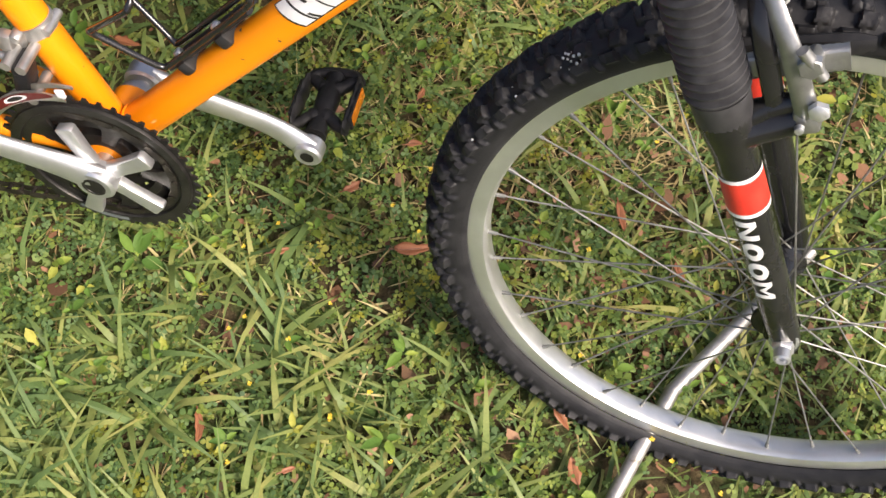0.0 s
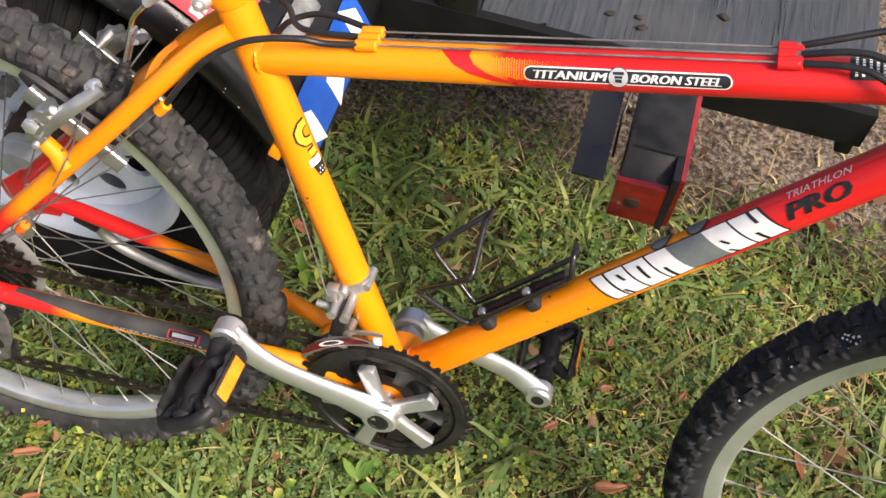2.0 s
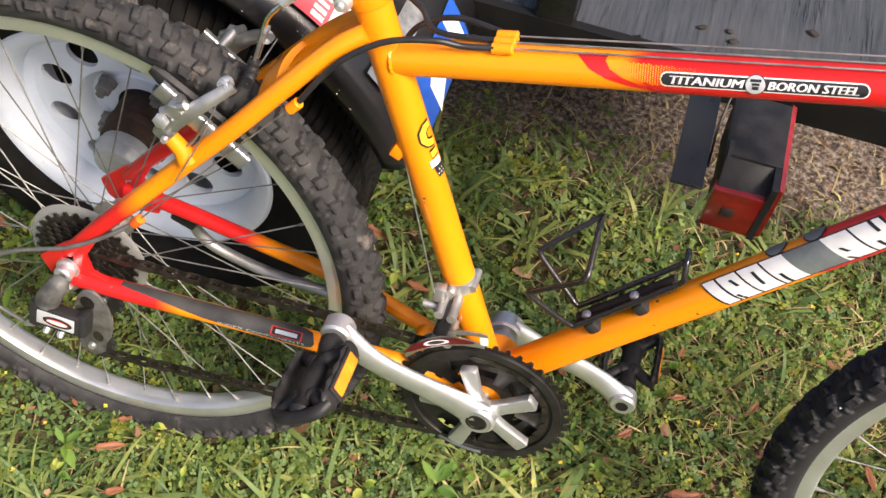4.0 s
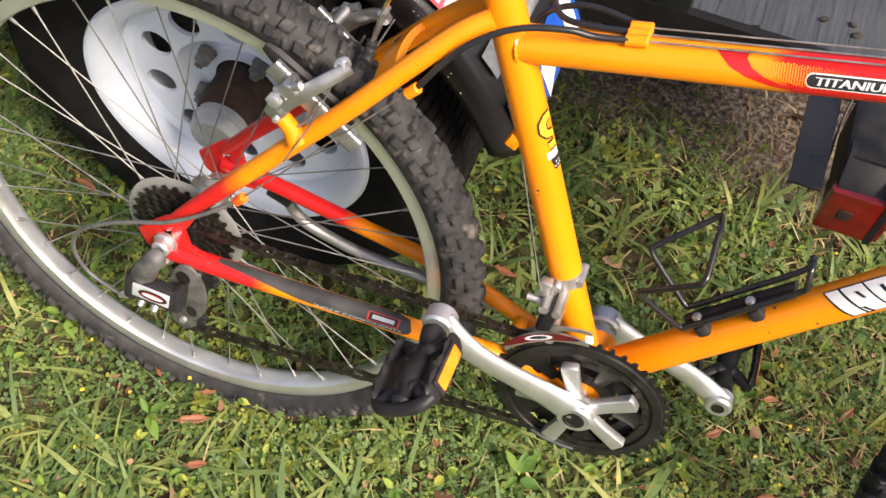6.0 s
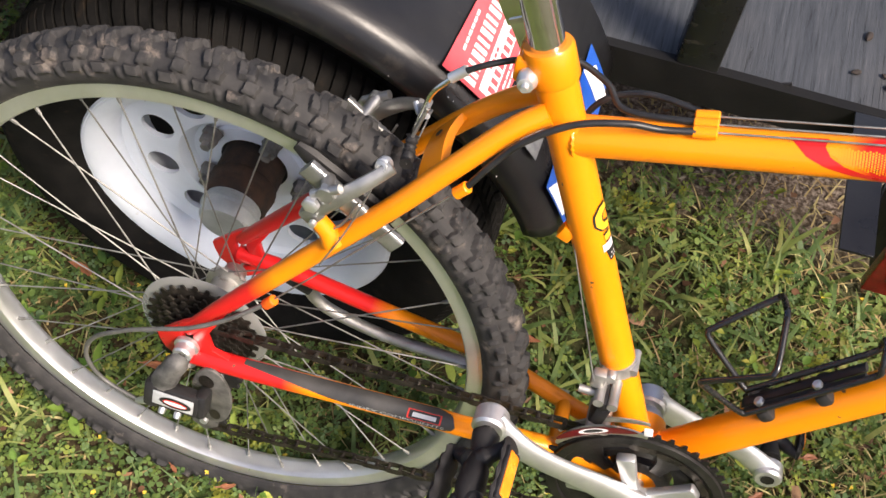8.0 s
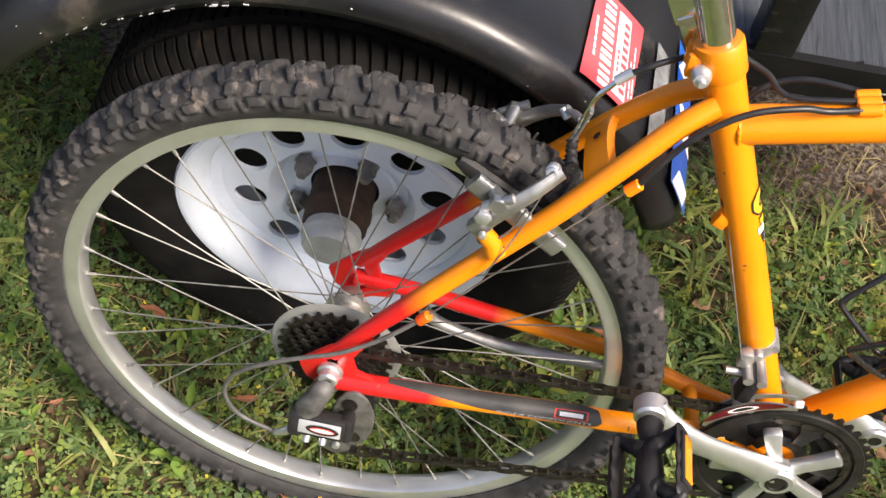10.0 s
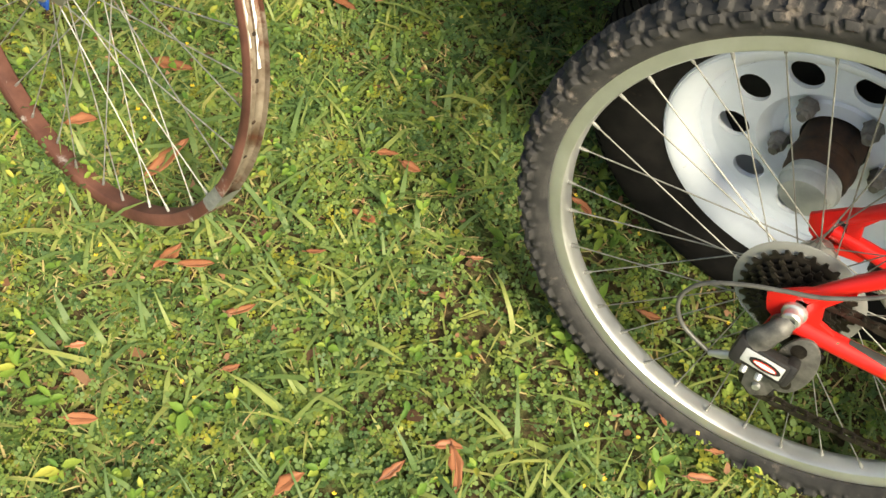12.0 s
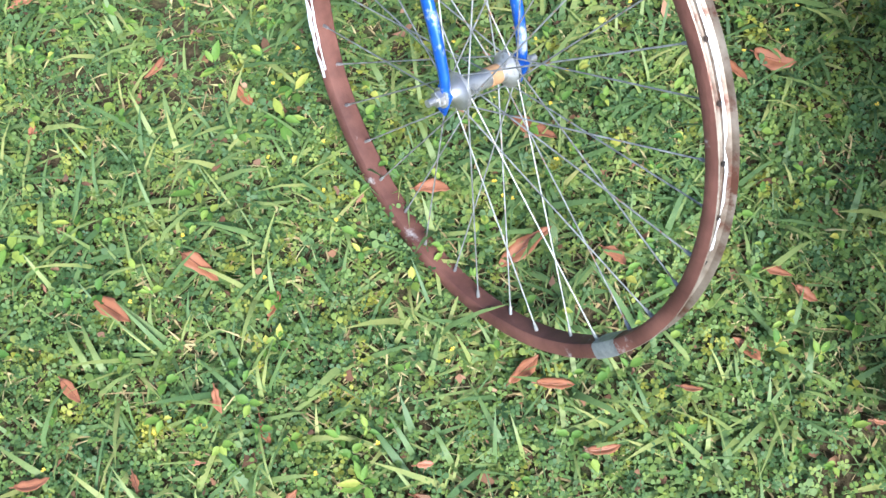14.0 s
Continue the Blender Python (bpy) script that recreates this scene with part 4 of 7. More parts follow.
    tube(bm, [(0.365, -0.034, 0.322), (0.365, 0.034, 0.31)], 0.008, 12)
    part("stay_bridge", bm, PAINT, bike)
    bm = B()  # slit seat collar
    tube(bm, [st(0.722), st(0.724), st(0.747), st(0.749)], [0.0178, 0.019, 0.019, 0.0178], 24)
    m = along(st(0.737) + V(-0.015, -0.013, -0.008), st(0.737) + V(-0.015, 0.013, -0.008))
    block(bm, (0.018, 0.009, 0.02), m @ Matrix.Translation((0, 0.0045, 0)), 0.003)
    block(bm, (0.018, 0.009, 0.02), m @ Matrix.Translation((0, 0.0215, 0)), 0.003)
    collar = part("seat_collar", bm, PAINT, bike)
    bm = B()
    mm = along(st(0.737) + V(-0.012, -0.013, -0.01), st(0.737) + V(-0.012, -0.03, -0.01))
    lathe(bm, [(0.0, 0), (0.0078, 0), (0.0078, 0.006), (0.0066, 0.0075), (0.006, 0.012), (0.003, 0.0125), (0.0026, 0.017), (0, 0.017)], 20, mm)
    part("clamp_bolt", bm, ALLOY, bike, "bright clamp bolt")
    bm = B()  # flat lever of the quick release, standing up beside the post
    mm = along(st(0.737) + V(-0.017, 0.012, -0.006), st(0.82) + V(-0.034, 0.012, 0.0), (0, 1, 0))
    prism(bm, [(-0.006, -0.003), (0.006, -0.003), (0.006, 0.003), (-0.006, 0.003)], 0.0, 0.03, mm, 0.001)
    prism(bm, [(-0.0085, -0.002), (0.0085, -0.002), (0.0085, 0.0022), (-0.0085, 0.0022)], 0.024, 0.085, mm, 0.001)
    part("quick_release_lever", bm, CHROME, bike, "bright quick release lever")
    bm = B()
    tube(bm, [st(0.70), st(0.955)], 0.0134, 24)
    part("seat_post", bm, CHROME, bike, "chrome seat post")
    for v, nrm in ((0.585, 1), ):
        bm = B()
        block(bm, (0.012, 0.012, 0.014), Matrix.Translation(st(v) + V(-0.017, -0.006, -0.002)) @ Matrix.Rotation(radians(22), 4, "Y"), 0.002)
        part("cable_stop", bm, PAINT, bike)


build_frame()


def tyre(bm, lugs, seed, depth=0.0072):
    """One moulded skin: rows of joined lugs over crown and shoulders stand out from the casing."""
    rnd = np.random.default_rng(seed)
    per, nb = 22, 67
    na = lugs * per

    def step(x, lo, hi, w):
        x = (x % 1.0)
        return np.clip((x - lo) / w, 0, 1) * np.clip((hi - x) / w, 0, 1)
    ph = np.arange(na)[:, None] / per
    t = np.linspace(-2.05, 2.05, nb)[None, :]
    at = np.abs(t)
    side = np.where(t > 0, 0.5, 0.0)
    jit = np.repeat(rnd.uniform(-0.03, 0.03, (lugs, 1)), per, 0)
    crown = step(ph + 0.3 * at + side * 0.3 + jit, 0.14, 0.7, 0.06) * np.clip((0.46 - at) / 0.05, 0, 1)
    mid = step(ph - 0.22 * at + 0.42 + side * 0.3, 0.16, 0.62, 0.06) * np.clip((at - 0.44) / 0.05, 0, 1) * np.clip((0.84 - at) / 0.05, 0, 1)
    shoulder = step(ph + 0.16 * at + 0.8 + side * 0.3 + jit, 0.16, 0.66, 0.07) * np.clip((at - 0.88) / 0.06, 0, 1) * np.clip((1.26 - at) / 0.1, 0, 1)
    hang = step(ph + 0.2 * at + 0.3 + side * 0.3, 0.36, 0.6, 0.08) * np.clip((at - 1.0) / 0.09, 0, 1) * np.clip((1.5 - at) / 0.12, 0, 1) * 0.4
    bridge = 0.5 * step(ph + 0.1 + side * 0.3, 0.2, 0.42, 0.08) * np.clip((1.0 - at) / 0.1, 0, 1)
    sipe = 0.3 * step(ph + 0.3 * at + side * 0.3 + jit, 0.4, 0.46, 0.02) * (at < 0.4)
    h = np.maximum.reduce([np.minimum(crown * 1.3, 1) - sipe, np.minimum(mid * 1.3, 1), np.minimum(shoulder * 1.3, 1), hang, bridge])
    h = h * (1 + 0.1 * np.sin(ph * 9.1 + 4 * t)) * depth + rnd.normal(0, 0.00018, h.shape) * (h > 0.1)
    # casing: an oval section, its lower edges inside the rim
    ang = t * 1.2
    r = 0.2995 + 0.0208 * np.cos(ang) + h * np.cos(ang * 0.85)
    y = 0.0225 * np.sin(np.clip(ang, -2.5, 2.5)) + h * np.sin(ang * 0.85)
    a = ph / lugs * math.tau
    co = np.stack([r * np.cos(a), np.broadcast_to(y, r.shape), r * np.sin(a)], 2)
    grid = [[bm.verts.new(co[i, j]) for j in range(nb)] for i in range(na)]
    for i in range(na):
        p, q = grid[i], grid[(i + 1) % na]
        for j in range(nb - 1):
            bm.faces.new((p[j], p[j + 1], q[j + 1], q[j]))
    for s in (-1, 1):  # moulded line on the sidewall
        lathe(bm, [(0.2865, s * 0.0172), (0.2878, s * 0.0188), (0.289, s * 0.0192)], 96)


RIM_PROF = [(0.2845, -0.0125), (0.2845, -0.0108), (0.278, -0.0105), (0.2765, 0), (0.278, 0.0105), (0.2845, 0.0108), (0.2845, 0.0125), (0.272, 0.0134), (0.2685, 0.0127), (0.2668, 0.0105), (0.2658, 0.005), (0.2656, 0), (0.2658, -0.005), (0.2668, -0.0105), (0.2685, -0.0127), (0.272, -0.0134)]


def spokes(parent, n, hub_r, flange, rim_r, mat, r=0.0010, cross=3, phase=0.0, dish=0.0, rim_w=0.003):
    for k in range(n):
        side = 1 if k % 2 == 0 else -1
        a_rim = phase + k * math.tau / n
        lead = 1 if (k // 2) % 2 == 0 else -1
        a_hub = a_rim + lead * cross * math.tau / n * 1.75
        p = V(hub_r * math.cos(a_hub), side * flange + dish, hub_r * math.sin(a_hub))
        q = V(rim_r * math.cos(a_rim), side * rim_w, rim_r * math.sin(a_rim))
        d = (q - p).normalized()
        bm = B()
        tube(bm, [p, q - d * 0.008], r, 6)
        tube(bm, [q - d * 0.011, q - d * 0.003, q + d * 0.003], [0.0016, 0.0021, 0.0023], 8)
        part("spoke", bm, mat, parent)


def build_rear_wheel():
    m = pose(0, 0, 0.335, 0, 7, 0)
    bm = B()
    tube(bm, [(0, -0.066, 0), (0, 0.066, 0)], 0.0045, 12)
    lathe(bm, [(0.0, -0.06), (0.012, -0.06), (0.013, -0.024), (0.024, -0.024), (0.024, -0.0205), (0.0165, -0.018), (0.0145, 0), (0.0165, 0.03), (0.024, 0.032), (0.024, 0.0355), (0.014, 0.0365), (0.012, 0.055), (0.0, 0.055)], 32)
    hub = part("rear_wheel", bm, ALLOY_DULL, bike, "knobbly rear wheel with silver rim")
    hub.matrix_basis = m
    bm = B()
    tyre(bm, 66, 3, 0.0052)
    part("tyre", bm, RUBBER, hub, "dusty black knobbly tyre", angle=38)
    bm = B()
    lathe(bm, RIM_PROF, 120, None, True)
    part("rim", bm, RIM_ALLOY, hub, "brushed silver alloy rim")
    bm = B()
    lathe(bm, [(0.022, -0.0225), (0.055, -0.024), (0.0655, -0.0235), (0.067, -0.0225), (0.0655, -0.0215), (0.055, -0.022), (0.022, -0.0205)], 48)
    mm, t, b = material("clear_plastic", 0.25, 0.0, 0.5)
    b.inputs["Base Color"].default_value = (0.55, 0.56, 0.54, 1)
    b.inputs["Transmission Weight"].default_value = 0.65
    part("spoke_protector", bm, mm, hub, "cloudy clear plastic spoke protector")
    for i in range(7):
        teeth = (28, 24, 22, 20, 18, 16, 14)[i]
        r = teeth * 0.0127 / math.tau
        y = -0.027 - i * 0.0049
        bm = B()
        out = []
        for k in range(teeth):
            for f, rr in ((-0.28, r - 0.0025), (-0.12, r + 0.0028), (0.12, r + 0.0028), (0.28, r - 0.0025)):
                a = (k + f) * math.tau / teeth
                out.append((rr * math.cos(a), rr * math.sin(a)))
        prism(bm, out, y - 0.001, y + 0.001)
        part("cog", bm, CHAIN, hub)
    spokes(hub, 36, 0.0215, 0.028, 0.2675, STEEL, 0.0008, 3, 0.07, 0.004)
    # axle nuts belong to the frame side
    for s in (-1, 1):
        bm = B()
        mm2 = along((0, s * 0.066, 0.335), (0, s * 0.09, 0.335))
        lathe(bm, [(0, 0), (0.0125, 0), (0.0125, 0.003), (0.0, 0.003)], 20, mm2)
        hexnut(bm, 0.0088, 0.011, mm2)
        tube(bm, [mm2 @ V(0, 0.0, 0), mm2 @ V(0, 0.017, 0)], 0.0045, 12)
        part("axle_nut", bm, ALLOY_DULL, bike, "dull steel axle nut")


build_rear_wheel()

# front wheel frame: slightly turned
FST, FTL = -0.0711, 0.079
e1 = V(math.cos(FST), math.sin(FST), 0)
e2 = V(-math.sin(FST) * math.sin(FTL), math.cos(FST) * math.sin(FTL), math.cos(FTL))
e3 = e2.cross(e1)
FWM = Matrix((e1, e3, e2)).transposed().to_4x4()
FWM.translation = Vector((1.0665, -0.018, 0.3255))


def build_front_wheel():
    bm = B()
    lathe(bm, [(0.0, -0.05), (0.009, -0.05), (0.011, -0.036), (0.021, -0.036), (0.021, -0.032), (0.0135, -0.028), (0.012, 0), (0.0135, 0.028), (0.021, 0.032), (0.021, 0.036), (0.011, 0.036), (0.009, 0.05), (0, 0.05)], 32)
    hub = part("front_wheel", bm, BLACK_GLOSS, bike, "knobbly front wheel with silver rim")
    hub.matrix_basis = FWM @ Matrix.Rotation(radians(4), 4, "Y")
    bm = B()
    tyre(bm, 70, 5, 0.0058)
    part("tyre", bm, RUBBER_NEW, hub, "dark wet-looking knobbly tyre", angle=38)
    bm = B()  # pale blobs paint the glints of moisture on the shoulder
    rnd = random.Random(31)
    for k in range(18):
        a = radians(rnd.gauss(141, 1.2) if k < 14 else rnd.uniform(128, 165))
        q = rnd.uniform(0.75, 1.25)
        r, y = 0.3025 + 0.0245 * math.cos(q), -0.0265 * math.sin(q)
        sz = rnd.uniform(0.0004, 0.0015)
        bmesh.ops.create_icosphere(bm, subdivisions=1, radius=sz, matrix=Matrix.Translation((r * math.cos(a), y, r * math.sin(a))))
    tagged(part("tyre_glints", bm, PRINT_SILVER, hub, "white painted glints of moisture"), kind="stuff")
    bm = B()
    lathe(bm, RIM_PROF, 120, None, True)
    part("rim", bm, RIM_ALLOY, hub, "brushed silver alloy rim")
    spokes(hub, 36, 0.019, 0.034, 0.2675, STEEL, 0.0009, 3, 0.02)


build_front_wheel()

FOOT = {-1: V(1.07, -0.068, 0.336), 1: V(1.075, 0.04, 0.331)}
TOP = {-1: V(0.865, -0.056, 0.727), 1: V(0.872, 0.074, 0.722)}
FORK_UP = (TOP[-1] - FOOT[-1]).normalized()
FORK_FWD = (V(1, 0, 0) - FORK_UP * FORK_UP.x).normalized()


def wrap_on(parent, name, c0, c1, radius, shapes, mat, lift):
    """Flat shapes of (along, round) in metres and degrees on a leg from c0 towards c1; 0 degrees faces the near side, 90 forward."""
    d = (c1 - c0).normalized()
    side = (V(0, -1, 0) + d * d.y).normalized()
    fore = side.cross(d) if side.cross(d).x > 0 else d.cross(side)
    bm = B()
    for sh in shapes:
        bm.faces.new([bm.verts.new(V(u, a, 0)) for u, a in sh])
    bmesh.ops.triangulate(bm, faces=bm.faces[:])
    for a in range(-36, 37, 9):
        bmesh.ops.bisect_plane(bm, geom=bm.verts[:] + bm.edges[:] + bm.faces[:], plane_co=(0, a, 0), plane_no=(0, 1, 0))
    for v in bm.verts:
        u, a = v.co.x, radians(v.co.y)
        v.co = c0 + d * u + (side * math.cos(a) + fore * math.sin(a)) * (radius + lift)
    return part(name, bm, mat, parent)


def build_fork():
    for s in (-1, 1):
        whole = (TOP[s] - FOOT[s]).length

        def leg(d):
            return FOOT[s].lerp(TOP[s], d / whole)
        bm = B()
        tube(bm, [leg(-0.02), leg(-0.012), leg(0.003), leg(0.03), leg(0.05), leg(0.2), leg(0.24), leg(0.252), leg(0.27), leg(0.285)], [0.0085, 0.0118, 0.0132, 0.0138, 0.0148, 0.0153, 0.0158, 0.0172, 0.0195, 0.0195], 28)
        low = part("fork_leg", bm, BLACK_GLOSS, bike, "black suspension fork leg with red and white print")
        bm = B()  # rubber boot: smooth collars and twelve folds
        pts, rs = [leg(0.262), leg(0.266), leg(0.295), leg(0.3)], [0.0175, 0.0188, 0.0205, 0.0212]
        n, d0, d1 = 12, 0.3, 0.392
        for k in range(n):
            for f, r in ((0.0, 0.0172), (0.16, 0.0186), (0.4, 0.0226), (0.62, 0.0226), (0.86, 0.0186)):
                pts.append(leg(d0 + (d1 - d0) * (k + f) / n))
                rs.append(r - 0.0016 * (k / n) ** 2)
        for d, r in ((0.391, 0.0175), (0.395, 0.018), (0.399, 0.0172), (0.404, 0.0155), (0.408, 0.015)):
            pts.append(leg(d))
            rs.append(r)
        tube(bm, pts, rs, 32)
        part("boot", bm, BOOT_RUBBER, low, "pleated black rubber boot", angle=45)
        bm = B()
        tube(bm, [leg(0.25), leg(0.4)], 0.0135, 24)
        part("stanchion", bm, CHROME, low, "chrome stanchion")
        bm = B()
        tube(bm, [leg(whole - 0.012), leg(whole - 0.002), leg(whole + 0.002), leg(whole + 0.003)], [0.0125, 0.0142, 0.0134, 0.011], 28)
        part("cap", bm, CAP_BLACK, low, "black top cap")
        for d_lo, d_hi, mat in ((0.181, 0.185, PRINT_WHITE), (0.185, 0.219, PRINT_RED), (0.219, 0.223, PRINT_WHITE)):
            bm = B()
            tube(bm, [leg(d_lo), leg(d_hi)], 0.0161, 28, cap=False)
            part("print_band", bm, mat, low)
        # four plain print shapes down the outer face
        ring = [(0.45 + 0.45 * math.cos(k * math.tau / 20), 0.5 + 0.5 * math.sin(k * math.tau / 20)) for k in range(20)]
        core = [(0.45 + 0.17 * math.cos(k * math.tau / 20), 0.5 + 0.24 * math.sin(k * math.tau / 20)) for k in range(20)]
        bars = [[(0.0, 0), (0.2, 0), (0.2, 1), (0.0, 1)], [(0.2, 0.75), (0.45, 0.3), (0.45, 0.62), (0.2, 1)], [(0.45, 0.3), (0.7, 0.75), (0.7, 1), (0.45, 0.62)], [(0.7, 0), (0.9, 0), (0.9, 1), (0.7, 1)]]
        top, foot = leg(0.176), leg(0.05)
        def place(poly, k):
            return [(k * 0.0255 + u * 0.0245, -40 + 58 * v) for u, v in poly]
        if s < 0:
            zig = [[(0.0, 0.0), (0.24, 0.0), (0.24, 1.0), (0.0, 1.0)], [(0.24, 0.68), (0.66, 0.0), (0.66, 0.32), (0.24, 1.0)], [(0.66, 0.0), (0.9, 0.0), (0.9, 1.0), (0.66, 1.0)]]
            wrap_on(low, "print_block", top, foot, 0.0157, [place(p, 0) for p in zig], PRINT_WHITE, 0.0002)
            for k in (1, 2):
                wrap_on(low, "print_block", top, foot, 0.0157, [place(ring, k)], PRINT_WHITE, 0.0002)
                wrap_on(low, "print_gap", top, foot, 0.0157, [place(core, k)], PRINT_BLACK, 0.0004)
            wrap_on(low, "print_block", top, foot, 0.0157, [place(p, 3) for p in bars], PRINT_WHITE, 0.0002)
        bm = B()
        mm = along(FOOT[s] + e3 * (s * 0.006), FOOT[s] + e3 * (s * 0.04))
        hexnut(bm, 0.0095, 0.012, mm)
        lathe(bm, [(0.0075, 0.012), (0.0072, 0.021), (0.005, 0.022), (0.0045, 0.017), (0, 0.017)], 20, mm)
        lathe(bm, [(0.0, 0.0), (0.0125, 0.0), (0.0125, 0.0025), (0, 0.0025)], 20, mm)
        part("axle_nut", bm, ALLOY, bike)
    # crown: a cast bridge that drops from the steerer to two faceted sockets
    bm = B()
    tube(bm, [ht(0.685), ht(0.692), ht(0.708), ht(0.7175)], [0.016, 0.0205, 0.0215, 0.0195], 28)
    for s in (-1, 1):
        whole = (TOP[s] - FOOT[s]).length
        lo, mid, hi = (FOOT[s].lerp(TOP[s], d / whole) for d in (0.402, 0.418, 0.436))
        tube(bm, [lo, lo.lerp(mid, 0.1), hi.lerp(mid, 0.05), hi], [0.0142, 0.0149, 0.015, 0.0143], 24)
        c = ht(0.7)
        tube(bm, [c, c.lerp(mid, 0.35) + FORK_UP * 0.002, c.lerp(mid, 0.75), mid], [0.0205, 0.0192, 0.0168, 0.0148], 20, flat=0.92, flat_dir=tuple(FORK_FWD))
    part("fork_crown", bm, CAST_ALLOY, bike, "cast silver fork crown", angle=28)
    bm = B()
    tube(bm, [ht(0.714), ht(0.7155), ht(0.7205), ht(0.7225)], [0.0205, 0.0222, 0.0222, 0.0208], 32)
    part("headset_cup", bm, CHROME, bike, "chrome headset cup")
    bm = B()
    tube(bm, [ht(0.7125), ht(0.7145)], 0.02, 32)
    part("headset_seal", bm, BLACK, bike)
    bm = B()
    tube(bm, [ht(0.842), ht(0.862)], 0.019, 24)
    part("headset_cup", bm, CHROME, bike)
    bm = B()  # brake arch: a flat bar in front of the boots, over the tyre

    def arch(s, d, f, inset=0.0):
        whole = (TOP[s] - FOOT[s]).length
        return FOOT[s].lerp(TOP[s], d / whole) + FORK_FWD * f - V(0, s * inset, 0)
    k = [arch(-1, 0.262, 0.03), arch(-1, 0.28, 0.033), arch(-1, 0.31, 0.034), arch(-1, 0.335, 0.034, 0.002), arch(-1, 0.353, 0.034, 0.012), arch(-1, 0.362, 0.034, 0.033), arch(1, 0.362, 0.034, 0.033), arch(1, 0.353, 0.034, 0.012), arch(1, 0.335, 0.034, 0.002), arch(1, 0.31, 0.034), arch(1, 0.28, 0.033), arch(1, 0.262, 0.03)]
    tube(bm, smooth_path(k, 6), 0.0072, 8, flat=0.75, flat_dir=tuple(e3))
    for s in (-1, 1):
        tube(bm, [arch(s, 0.258, 0.0), arch(s, 0.26, 0.02), arch(s, 0.264, 0.046)], [0.017, 0.0125, 0.011], 12)
    part("brake_arch", bm, BLACK_GLOSS, bike, "black brake arch")


build_fork()


# ---- bike: drive train, brakes, cables, small parts ----
RING_Y = -0.043


def toothed(teeth, r, spider, inner):
    """Outline loops of a chainring: outer teeth; the middle is cut by a ring of windows."""
    out = []
    for k in range(teeth):
        for f, rr in ((-0.3, r - 0.0022), (-0.13, r + 0.0032), (0.13, r + 0.0032), (0.3, r - 0.0022)):
            a = (k + f) * math.tau / teeth
            out.append((rr * math.cos(a), rr * math.sin(a)))
    return out


def ring_plate(bm, teeth, r, r_in, y0, y1, c):
    """A flat toothed annulus."""
    out = toothed(teeth, r, 0, 0)
    n = len(out)
    loops = []
    for y in (y0, y1):
        o = [bm.verts.new(c + V(x, y, z)) for x, z in out]
        i = [bm.verts.new(c + V(r_in * math.cos(math.atan2(z, x)), y, r_in * math.sin(math.atan2(z, x)))) for x, z in out]
        loops.append((o, i))
    (o0, i0), (o1, i1) = loops
    for k in range(n):
        j = (k + 1) % n
        bm.faces.new((o0[k], o0[j], i0[j], i0[k]))
        bm.faces.new((o1[j], o1[k], i1[k], i1[j]))
        bm.faces.new((o0[j], o0[k], o1[k], o1[j]))
        bm.faces.new((i0[k], i0[j], i1[j], i1[k]))
    bmesh.ops.recalc_face_normals(bm, faces=bm.faces[:])


CRANK_R, CRANK_L = V(0.301, -0.086, 0.413), V(0.601, 0.091, 0.222)


